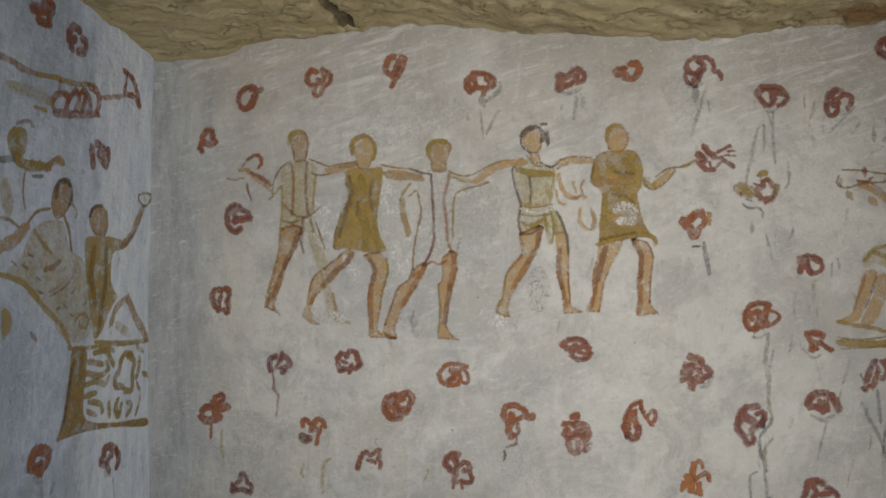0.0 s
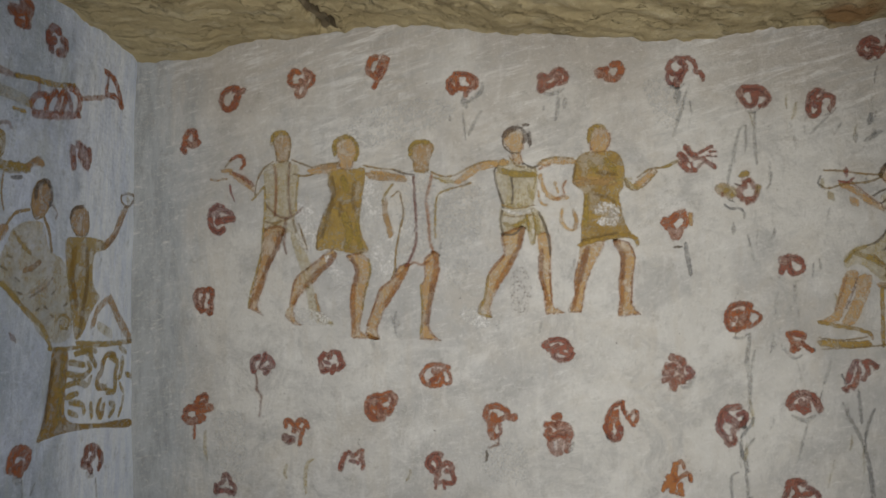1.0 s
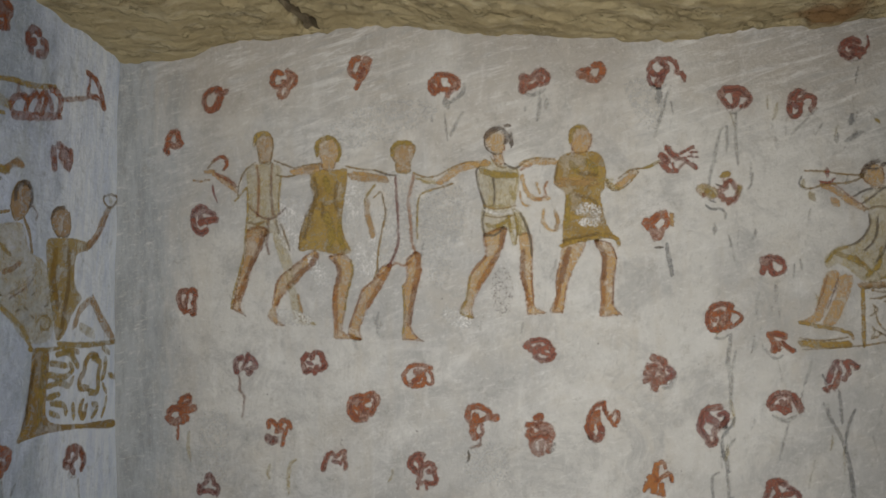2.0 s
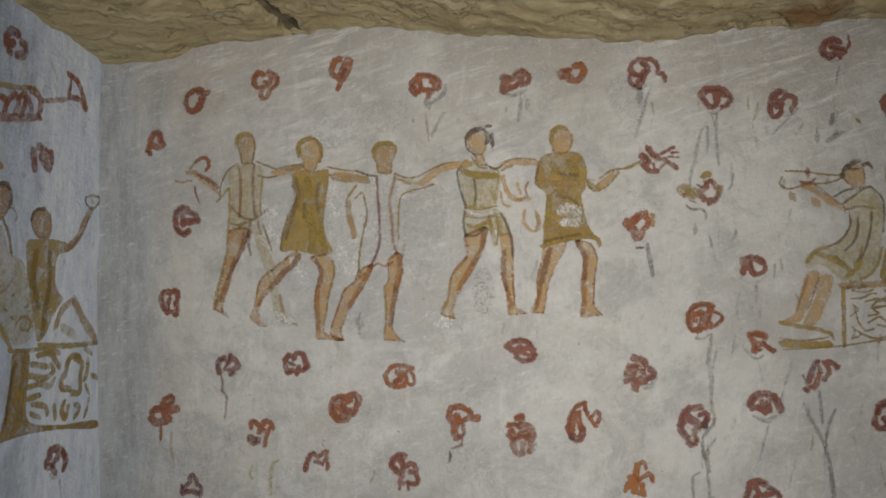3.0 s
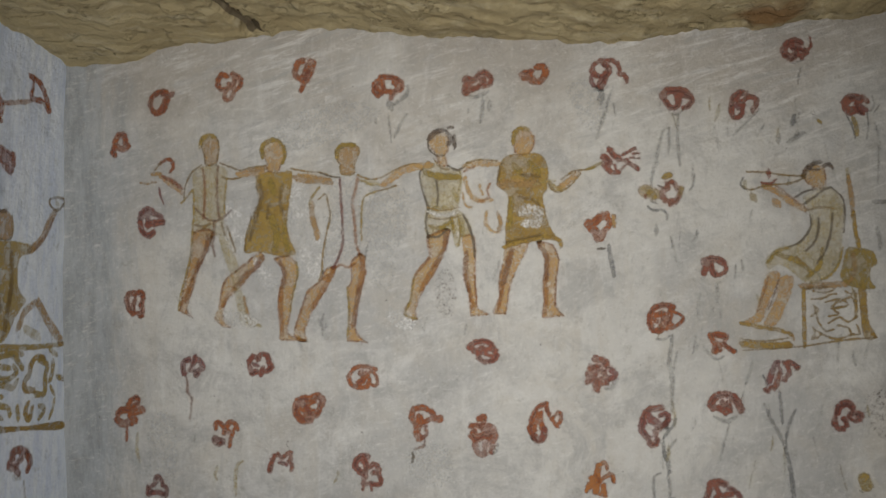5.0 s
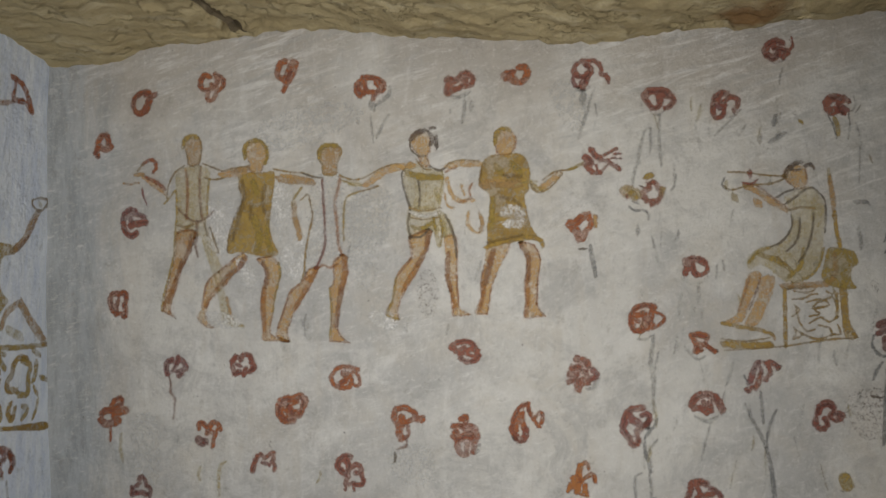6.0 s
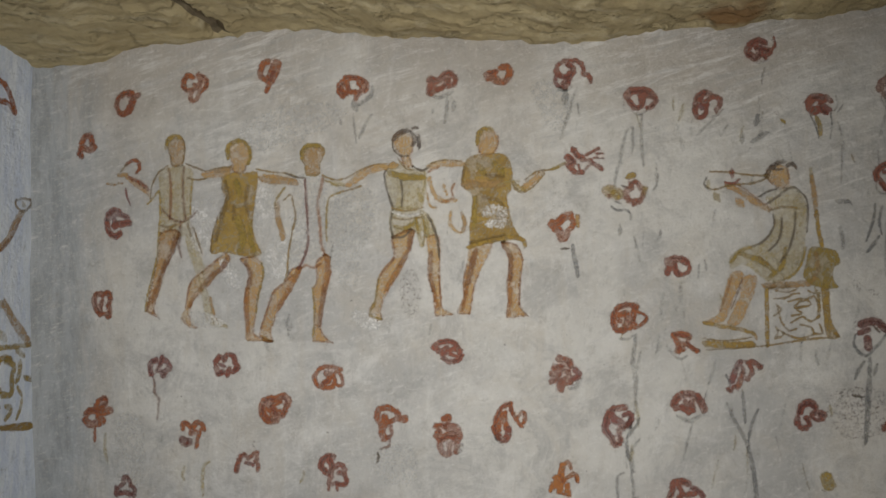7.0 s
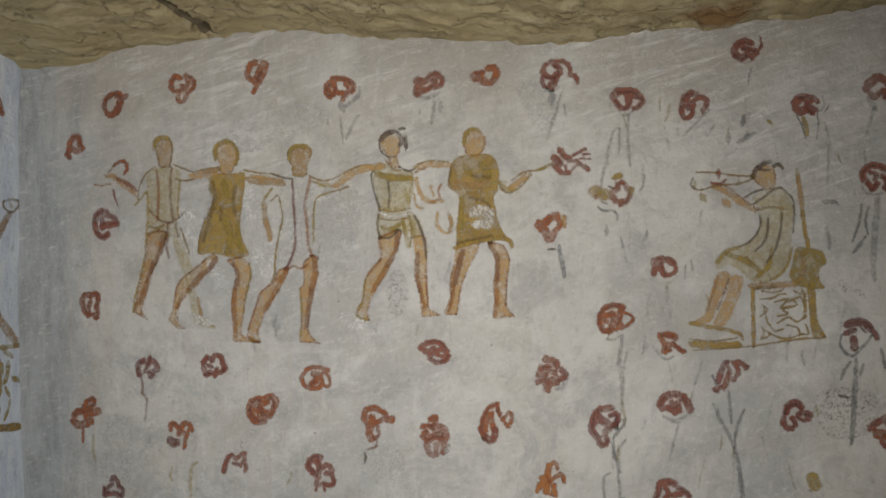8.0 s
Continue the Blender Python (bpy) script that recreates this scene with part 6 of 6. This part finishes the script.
p = Paint("main", 1.184, 1.346, 0.0026)
p.stroke("line", 0.0055, [(-0.073, -0.078), (-0.010, -0.068), (0.045, -0.061), (0.100, -0.057)])
p.part("rail", thing)
p = Paint("main", 1.184, 1.346, 0.0029)
p.stroke("line", 0.0055, [(-0.053, 0.035), (-0.026, 0.037), (-0.007, 0.046), (0.009, 0.048)])
p.stroke("line", 0.0055, [(-0.055, -0.006), (-0.036, 0.010), (-0.049, 0.021)])
p.stroke("line", 0.0055, [(-0.044, 0.014), (-0.038, -0.020), (-0.022, -0.041), (-0.002, -0.037)])
p.stroke("line", 0.0055, [(-0.019, 0.028), (0.015, 0.035), (-0.007, 0.014), (0.021, 0.018)])
p.stroke("line", 0.0055, [(-0.014, -0.006), (0.013, 0.000), (0.000, 0.010), (0.035, 0.021), (0.022, 0.035)])
p.stroke("line", 0.0055, [(-0.015, -0.023), (0.013, -0.009), (0.033, -0.020), (0.054, -0.007)])
p.stroke("line", 0.0055, [(0.006, -0.027), (0.032, -0.034), (0.039, -0.048)])
p.stroke("line", 0.0055, [(-0.052, -0.034), (-0.047, -0.047), (-0.057, -0.061), (-0.043, -0.058), (-0.033, -0.047), (-0.047, -0.040)])
p.stroke("line", 0.0055, [(0.015, 0.028), (0.043, 0.041), (0.049, 0.028)])
p.stroke("line", 0.0055, [(-0.036, -0.047), (0.004, -0.061), (0.045, -0.048)])
p.stroke("line", 0.0055, [(0.030, 0.055), (0.043, 0.048), (0.051, 0.055)])
p.stroke("line", 0.0055, [(0.053, -0.027), (0.059, -0.048), (0.038, -0.050)])
p.stroke("line", 0.0055, [(-0.048, 0.055), (-0.018, 0.051), (0.003, 0.059)])
p.part("panel", thing)
p = Paint("left", 1.874, 1.629, 0.0008)
p.fill("olive", [(-0.055, 0.098), (-0.040, 0.118), (-0.001, 0.119), (0.009, 0.094), (0.004, 0.068), (-0.023, 0.054), (-0.049, 0.074)])
p.stroke("olive", 0.0243, [(-0.023, 0.056), (0.014, 0.046), (0.086, 0.047)])
p.stroke("tan", 0.0182, [(0.086, 0.052), (0.109, 0.064), (0.134, 0.062)])
p.stroke("tan", 0.0122, [(0.105, 0.064), (0.120, 0.075)])
p.stroke("slate", 0.0152, [(-0.068, 0.049), (-0.030, 0.055)])
p.stroke("line", 0.0061, [(0.011, 0.036), (0.008, -0.011), (0.019, -0.046)])
p.stroke("dark", 0.0091, [(0.035, 0.024), (0.069, 0.027)])
p.stroke("shade", 0.0091, [(-0.030, 0.126), (0.005, 0.136), (0.021, 0.126)])
p.stroke("cream", 0.0365, [(-0.052, -0.004), (-0.031, -0.048)])
p.thing("painted_figure", "plain reaching figure in pale robe on bluish plaster", "painted figure", "feasting figures on the side wall")
p = Paint("left", 1.981, 1.514, 0.0008)
p.fill("tan", [(0.004, 0.121), (0.027, 0.140), (0.062, 0.128), (0.065, 0.096), (0.047, 0.066), (0.015, 0.055), (-0.004, 0.084)], edge="line")
p.stroke("hair", 0.0123, [(0.010, 0.099), (0.016, 0.127), (0.048, 0.139), (0.068, 0.113), (0.062, 0.087)])
p.stroke("line", 0.0077, [(-0.007, 0.074), (-0.050, 0.065), (-0.077, 0.040)])
p.stroke("tan", 0.0308, [(-0.165, -0.012), (-0.118, 0.004), (-0.084, 0.032)])
p.stroke("line", 0.0092, [(0.044, 0.056), (0.064, 0.026), (0.077, -0.019)])
p.stroke("line", 0.0092, [(-0.053, 0.024), (-0.019, -0.007), (0.006, -0.022)])
p.stroke("line", 0.0077, [(-0.171, 0.050), (-0.136, 0.045), (-0.106, 0.032)])
p.stroke("shade", 0.0062, [(0.070, 0.087), (0.090, 0.070), (0.082, 0.057)])
p.fill("cream", [(-0.051, 0.036), (0.036, 0.048), (0.068, -0.012), (0.134, -0.052), (0.170, -0.173), (0.153, -0.225), (0.063, -0.216), (-0.048, -0.109), (-0.142, -0.070), (-0.093, -0.024)])
p.thing("painted_figure", "plain reclining figure with olive outlines on bluish plaster", "painted figure", "feasting figures on the side wall")
p = Paint("left", 2.203, 1.405, 0.0008)
p.fill("olive", [(-0.093, 0.116), (-0.059, 0.126), (0.026, 0.124), (0.086, 0.111), (0.068, 0.094), (0.029, 0.083), (0.023, 0.027), (0.037, -0.001), (0.061, -0.023), (0.041, -0.043), (0.019, -0.070), (-0.005, -0.109), (-0.035, -0.119), (-0.053, -0.064), (-0.071, -0.010), (-0.089, 0.057)])
p.fill("tan", [(-0.080, 0.169), (-0.072, 0.189), (-0.043, 0.200), (-0.009, 0.189), (-0.002, 0.158), (-0.012, 0.130), (-0.053, 0.130), (-0.074, 0.149)], edge="line")
p.stroke("hair", 0.0103, [(-0.080, 0.173), (-0.065, 0.192), (-0.031, 0.199)])
p.stroke("tan", 0.0226, [(0.067, 0.102), (0.112, 0.132), (0.134, 0.169), (0.165, 0.207)])
p.stroke("rust", 0.0103, [(0.086, 0.104), (0.127, 0.140), (0.155, 0.184)])
p.stroke("line", 0.0082, [(0.137, 0.235), (0.139, 0.220), (0.168, 0.207), (0.197, 0.223), (0.198, 0.238), (0.166, 0.241), (0.140, 0.235)])
p.stroke("cream", 0.0164, [(0.164, 0.229), (0.173, 0.221)])
p.stroke("tan", 0.0206, [(0.034, -0.091), (0.055, -0.051), (0.099, -0.030)])
p.stroke("tan", 0.0267, [(0.107, -0.030), (0.153, -0.079), (0.224, -0.142)])
p.stroke("ochre", 0.0206, [(-0.057, 0.096), (-0.064, 0.030), (-0.037, -0.038)])
p.stroke("umber", 0.0164, [(-0.007, 0.096), (-0.002, 0.014), (-0.012, -0.054), (-0.020, -0.107)])
p.stroke("cream", 0.0247, [(0.060, -0.094), (0.121, -0.120)])
p.thing("painted_figure", "plain figure in olive tunic raising a cup", "painted figure", "feasting figures on the side wall")
thing = painted("painted_couch", "left", 2.238, 1.153, "olive couch end with curling scrolls painted on plaster", "painted couch")
p = Paint("left", 2.238, 1.153, 0.0011)
p.fill("ochre", [(-0.157, 0.120), (-0.099, 0.111), (-0.092, 0.055), (-0.097, 0.002), (-0.077, -0.058), (0.046, -0.089), (0.215, -0.109), (0.211, -0.131), (0.047, -0.102), (-0.077, -0.089), (-0.148, -0.087), (-0.194, -0.088), (-0.184, -0.061), (-0.170, -0.012), (-0.164, 0.064)])
p.stroke("olive", 0.0188, [(-0.114, 0.097), (-0.118, 0.019), (-0.117, -0.061)])
p.stroke("umber", 0.0125, [(-0.149, 0.088), (-0.160, 0.025), (-0.171, -0.050)])
p.part("frame", thing)
p = Paint("left", 2.238, 1.153, 0.0014)
p.stroke("olive", 0.0146, [(-0.062, 0.124), (0.061, 0.108), (0.211, 0.102)])
p.part("rail", thing)
p = Paint("left", 2.238, 1.153, 0.0017)
p.stroke("olive", 0.0167, [(-0.065, 0.098), (-0.015, 0.097), (0.014, 0.075), (0.031, 0.058)])
p.stroke("olive", 0.0146, [(-0.088, 0.081), (-0.018, 0.065)])
p.stroke("olive", 0.0167, [(-0.097, 0.055), (-0.031, 0.039), (0.006, 0.048)])
p.stroke("olive", 0.0167, [(-0.095, 0.026), (-0.042, 0.027), (-0.002, 0.015), (0.012, 0.031)])
p.stroke("olive", 0.0167, [(-0.092, -0.002), (-0.044, 0.000)])
p.stroke("olive", 0.0167, [(-0.076, -0.017), (-0.024, -0.030), (-0.009, -0.052)])
p.stroke("olive", 0.0146, [(-0.078, -0.039), (-0.040, -0.055)])
p.stroke("ochre", 0.0209, [(0.117, 0.073), (0.081, 0.080), (0.063, 0.062), (0.060, 0.041), (0.044, 0.025), (0.047, 0.004), (0.082, -0.004)])
p.stroke("olive", 0.0188, [(0.094, 0.073), (0.132, 0.054), (0.127, 0.025), (0.126, -0.019), (0.089, -0.015)])
p.stroke("olive", 0.0188, [(0.156, 0.061), (0.157, 0.036), (0.149, 0.011)])
p.stroke("ochre", 0.0188, [(0.059, -0.034), (0.051, -0.057), (0.066, -0.076), (0.079, -0.048)])
p.stroke("olive", 0.0167, [(0.107, -0.048), (0.131, -0.061), (0.108, -0.084)])
p.stroke("olive", 0.0125, [(0.171, -0.041), (0.168, -0.063), (0.154, -0.090)])
p.stroke("olive", 0.0167, [(0.015, -0.036), (0.023, -0.067)])
p.stroke("olive", 0.0146, [(0.177, 0.018), (0.205, 0.007)])
p.stroke("olive", 0.0146, [(-0.042, 0.109), (0.024, 0.095)])
p.stroke("olive", 0.0125, [(0.150, -0.004), (0.169, -0.029)])
p.stroke("olive", 0.0146, [(-0.011, 0.071), (0.008, 0.054)])
p.stroke("olive", 0.0146, [(0.137, 0.094), (0.170, 0.076)])
p.part("scroll", thing)
p = Paint("left", 2.238, 1.153, 0.0020)
p.stroke("umber", 0.0104, [(-0.157, 0.076), (-0.167, 0.013), (-0.178, -0.059)])
p.part("leg", thing)
thing = painted("painted_cloth", "left", 1.995, 1.377, "pale spotted cloth with ochre border painted on plaster", "painted cloth")
p = Paint("left", 1.995, 1.377, 0.0011)
p.stroke("olive", 0.0141, [(-0.174, 0.072), (-0.102, 0.053), (-0.024, -0.005), (0.043, -0.053), (0.078, -0.103)])
p.stroke("olive", 0.0110, [(0.069, -0.102), (0.141, -0.110), (0.203, -0.111)])
p.part("border", thing)
p = Paint("left", 1.995, 1.377, 0.0014)
p.stroke("line", 0.0063, [(0.089, -0.042), (0.114, -0.028), (0.143, -0.041), (0.136, -0.061), (0.108, -0.056), (0.107, -0.043)])
p.part("spot", thing)
p = Paint("left", 1.995, 1.377, 0.0017)
p.stroke("red", 0.0141, [(-0.028, 0.078), (-0.000, 0.084), (0.023, 0.096)])
p.part("spot", thing)
p = Paint("left", 1.995, 1.377, 0.0020)
p.stroke("shade", 0.0047, [(-0.019, 0.026), (0.027, 0.042), (0.052, 0.063)])
p.part("spot", thing)
p = Paint("left", 1.995, 1.377, 0.0023)
p.stroke("shade", 0.0047, [(-0.006, 0.020), (0.042, 0.038), (0.069, 0.060)])
p.part("spot", thing)
p = Paint("left", 1.995, 1.377, 0.0026)
p.stroke("dark", 0.0047, [(-0.105, 0.089), (-0.086, 0.081)])
p.part("spot", thing)
p = Paint("left", 1.995, 1.377, 0.0029)
p.stroke("dark", 0.0047, [(-0.061, 0.064), (-0.045, 0.056)])
p.part("spot", thing)
p = Paint("left", 1.995, 1.377, 0.0032)
p.stroke("dark", 0.0047, [(0.042, -0.003), (0.055, -0.011)])
p.part("spot", thing)
p = Paint("left", 1.995, 1.377, 0.0035)
p.stroke("dark", 0.0047, [(0.065, 0.022), (0.077, 0.029)])
p.part("spot", thing)
p = Paint("left", 1.995, 1.377, 0.0038)
p.stroke("dark", 0.0047, [(-0.051, 0.032), (-0.035, 0.027)])
p.part("spot", thing)
p = Paint("left", 1.995, 1.377, 0.0041)
p.stroke("dark", 0.0047, [(0.013, -0.011), (0.025, -0.007)])
p.part("spot", thing)
p = Paint("left", 1.995, 1.377, 0.0044)
p.stroke("dark", 0.0047, [(-0.089, 0.112), (-0.073, 0.107)])
p.part("spot", thing)
p = Paint("left", 1.995, 1.377, 0.0047)
p.stroke("dark", 0.0047, [(0.065, -0.025), (0.075, -0.030)])
p.part("spot", thing)
p = Paint("left", 1.995, 1.377, 0.0050)
p.stroke("dark", 0.0047, [(0.112, -0.007), (0.125, -0.002)])
p.part("spot", thing)
p = Paint("left", 1.995, 1.377, 0.0053)
p.stroke("dark", 0.0047, [(-0.142, 0.099), (-0.127, 0.089)])
p.part("spot", thing)
p = Paint("left", 1.995, 1.377, 0.0056)
p.stroke("shade", 0.0110, [(-0.073, -0.055), (-0.052, -0.072)])
p.part("spot", thing)
p = Paint("left", 1.995, 1.377, 0.0059)
p.fill("olive", [(-0.167, 0.001), (-0.142, -0.005), (-0.133, -0.032), (-0.148, -0.055), (-0.162, -0.058)])
p.part("tassel", thing)
thing = painted("painted_garland", "left", 2.034, 1.849, "red and ochre hanging garland painted on plaster", "painted garland")
p = Paint("left", 2.034, 1.849, 0.0011)
p.stroke("rust", 0.0152, [(-0.264, 0.029), (-0.220, 0.027), (-0.185, 0.018), (-0.136, 0.016)])
p.stroke("olive", 0.0133, [(-0.136, 0.016), (-0.069, 0.021), (-0.004, 0.021), (0.079, 0.033)])
p.part("cord", thing)
p = Paint("left", 2.034, 1.849, 0.0014)
p.stroke("red", 0.0171, [(-0.070, -0.048), (-0.079, -0.031), (-0.063, -0.014), (-0.040, -0.007)])
p.stroke("red", 0.0171, [(-0.040, -0.007), (-0.021, -0.012), (-0.026, -0.036)])
p.stroke("faded", 0.0209, [(-0.069, -0.054), (0.006, -0.047), (0.100, -0.032)])
p.stroke("red", 0.0171, [(-0.020, -0.019), (0.004, 0.005), (0.022, -0.009), (0.010, -0.038)])
p.stroke("red", 0.0171, [(0.025, 0.003), (0.044, 0.014), (0.045, -0.011), (0.030, -0.038)])
p.stroke("red", 0.0190, [(0.061, 0.025), (0.089, 0.019), (0.102, -0.002), (0.093, -0.031)])
p.stroke("faded", 0.0171, [(0.057, 0.004), (0.071, -0.023)])
p.stroke("rust", 0.0133, [(-0.057, 0.015), (-0.056, -0.009)])
p.part("band", thing)
p = Paint("left", 2.034, 1.849, 0.0017)
p.stroke("rust", 0.0133, [(0.108, 0.008), (0.160, 0.018), (0.212, 0.030)])
p.stroke("red", 0.0171, [(0.201, 0.090), (0.241, 0.080), (0.266, 0.053), (0.290, 0.015)])
p.stroke("red", 0.0152, [(0.215, 0.058), (0.211, 0.037), (0.258, 0.035), (0.282, 0.016)])
p.stroke("faded", 0.0114, [(0.218, 0.087), (0.215, 0.058)])
p.part("pendant", thing)
p = Paint("left", 2.034, 1.849, 0.0020)
p.stroke("cream", 0.0247, [(-0.224, -0.021), (-0.154, -0.024), (-0.087, -0.033)])
p.stroke("olive", 0.0095, [(-0.141, -0.053), (-0.101, -0.054)])
p.part("tie", thing)
thing = painted("painted_leaf", "main", 1.117, 1.810, "three slate-grey leaf dabs painted on pale plaster", "painted leaf")
p = Paint("main", 1.117, 1.810, 0.0011)
p.stroke("slate", 0.0128, [(-0.001, 0.029), (-0.008, 0.004)])
p.part("leaf", thing)
p = Paint("main", 1.117, 1.810, 0.0014)
p.stroke("slate", 0.0128, [(0.019, -0.015), (-0.019, -0.039)])
p.part("leaf", thing)
p = Paint("main", 1.117, 1.810, 0.0017)
p.stroke("grey", 0.0099, [(-0.041, -0.018), (-0.044, -0.041)])
p.part("leaf", thing)
p = Paint("main", 1.117, 1.810, 0.0020)
p.stroke("speck", 0.0113, [(0.044, 0.036), (0.050, 0.033)])
p.stroke("olive", 0.0099, [(0.058, 0.016), (0.066, 0.010)])
p.part("dot", thing)
p = Paint("main", 1.316, 1.620, 0.0008)
p.stroke("slate", 0.0126, [(-0.017, 0.000), (0.014, -0.000)])
p.stroke("grey", 0.0056, [(0.014, -0.001), (0.024, -0.013)])
p.thing("painted_dash", "dark slate-grey dash painted on pale plaster", "painted dash")
p = Paint("main", 1.305, 1.539, 0.0008)
p.stroke("grey", 0.0111, [(-0.002, 0.015), (0.002, -0.014), (0.001, -0.035)])
p.thing("painted_dash", "grey upright dab painted on pale plaster", "painted dash")
p = Paint("main", 1.318, 1.716, 0.0008)
p.stroke("grey", 0.0057, [(0.004, 0.043), (-0.005, -0.050)])
p.stroke("olive", 0.0057, [(0.026, 0.021), (0.031, 0.003)])
p.thing("painted_dash", "thin grey upright line painted on pale plaster", "painted dash")
p = Paint("main", 1.334, 1.414, 0.0008)
p.stroke("speck", 0.0165, [(-0.004, 0.010), (0.004, -0.010)])
p.stroke("speck", 0.0096, [(0.032, -0.014), (0.052, -0.026)])
p.thing("painted_dash", "small dark scuff on pale plaster", "painted dash")

# faint smears and flaked places
p = Paint("main", -0.307, 1.546, 0.0022)
p.fill("white", [(-0.022, 0.085), (0.035, 0.088), (0.046, 0.015), (0.022, -0.044), (-0.014, -0.044), (-0.035, 0.015)])
p.thing("plaster_patch", "flaked white lime patch on painted plaster", "plaster patch")
p = Paint("main", -0.110, 1.487, 0.0022)
p.fill("white", [(-0.032, 0.015), (0.026, 0.058), (0.038, 0.000), (0.023, -0.051), (-0.021, -0.044)])
p.thing("plaster_patch", "flaked white lime patch on painted plaster", "plaster patch")
p = Paint("main", -0.122, 1.632, 0.0022)
p.fill("white", [(-0.037, 0.037), (0.009, 0.046), (0.009, -0.029), (-0.015, -0.102), (-0.041, -0.058)])
p.thing("plaster_patch", "flaked white lime patch on painted plaster", "plaster patch")
p = Paint("main", -0.308, 1.324, 0.0022)
p.fill("white", [(-0.035, 0.022), (0.045, 0.012), (0.056, -0.017), (-0.023, -0.018)])
p.thing("plaster_patch", "flaked white lime patch on painted plaster", "plaster patch")
p = Paint("main", 0.126, 1.330, 0.0022)
p.fill("white", [(-0.037, 0.017), (0.014, 0.022), (0.040, -0.008), (0.025, -0.028), (-0.020, -0.017)])
p.thing("plaster_patch", "flaked white lime patch on painted plaster", "plaster patch")
p = Paint("main", -0.240, 1.450, 0.0022)
p.fill("white", [(-0.021, 0.037), (0.030, 0.007), (0.045, -0.036), (-0.000, -0.037)])
p.thing("plaster_patch", "flaked white lime patch on painted plaster", "plaster patch")
p = Paint("main", 0.611, 1.884, 0.0005)
p.fill("chalk", [(-0.063, 0.029), (-0.013, 0.050), (0.015, 0.029), (0.042, -0.007), (0.012, -0.079), (-0.029, -0.057)])
p.thing("plaster_patch", "pale scrubbed patch on grey plaster", "plaster patch")
p = Paint("main", 0.193, 0.961, 0.0005)
p.fill("chalk", [(-0.056, 0.026), (0.014, 0.057), (0.056, 0.031), (0.053, -0.040), (-0.021, -0.044)])
p.thing("plaster_patch", "pale scrubbed patch on grey plaster", "plaster patch")
p = Paint("main", 0.236, 1.402, 0.0005)
p.fill("speck", [(-0.017, 0.043), (0.021, 0.046), (0.031, -0.014), (0.014, -0.068), (-0.021, -0.043)])
p.thing("plaster_patch", "dark flecked patch on grey plaster", "plaster patch")
p = Paint("main", 0.080, 1.616, 0.0005)
p.fill("chalk", [(-0.057, 0.008), (0.043, 0.014), (0.057, -0.086), (-0.029, -0.101)])
p.thing("plaster_patch", "dark flecked patch on grey plaster", "plaster patch")
p = Paint("main", 1.327, 1.096, 0.0005)
p.fill("speck", [(-0.077, 0.053), (0.058, 0.067), (0.068, -0.026), (-0.043, -0.047)])
p.thing("plaster_patch", "dark flecked patch on grey plaster", "plaster patch")
p = Paint("main", -0.035, 1.805, 0.0004)
p.fill("chalk", [(-0.161, 0.024), (-0.058, 0.073), (0.058, 0.079), (0.115, 0.049), (0.029, -0.000), (-0.087, -0.042), (-0.161, -0.027)])
p.thing("plaster_patch", "pale scrubbed patch on grey plaster", "plaster patch")
p = Paint("main", -0.522, 0.956, 0.0004)
p.fill("chalk", [(-0.039, 0.090), (0.025, 0.109), (0.040, 0.002), (0.014, -0.107), (-0.034, -0.095)])
p.thing("plaster_patch", "pale scrubbed patch on grey plaster", "plaster patch")
p = Paint("main", 0.095, 1.530, 0.0004)
p.fill("chalk", [(-0.043, 0.130), (0.057, 0.114), (0.028, -0.014), (-0.000, -0.115), (-0.050, -0.086)])
p.thing("plaster_patch", "pale scrubbed patch on grey plaster", "plaster patch")


def smears():
    """Faint grey streaks left all over the wall by old stems and by the brush."""
    rng = random.Random(12)
    p = Paint("main", 0.5, 1.4, 0.0004)
    for i in range(95):
        right = i % 6
        u = rng.uniform(0.25, 0.95) if right else rng.uniform(-1.1, 0.25)
        v = rng.uniform(-0.62, 0.5)
        long, lean = rng.uniform(0.015, 0.07), rng.uniform(-0.35, 0.35)
        p.count = i % 9
        p.stroke(rng.choice(("grey", "smear", "smear", "smear", "smear", "cream")), rng.uniform(0.003, 0.009),
                 [(u, v), (u + lean * long / 2 + rng.uniform(-0.004, 0.004), v - long / 2), (u + lean * long, v - long)], 0.4)
    ob = p.thing("paint_smear", "faint grey brush smears on pale plaster", "paint smear")
    ob["kind"] = "stuff"


smears()
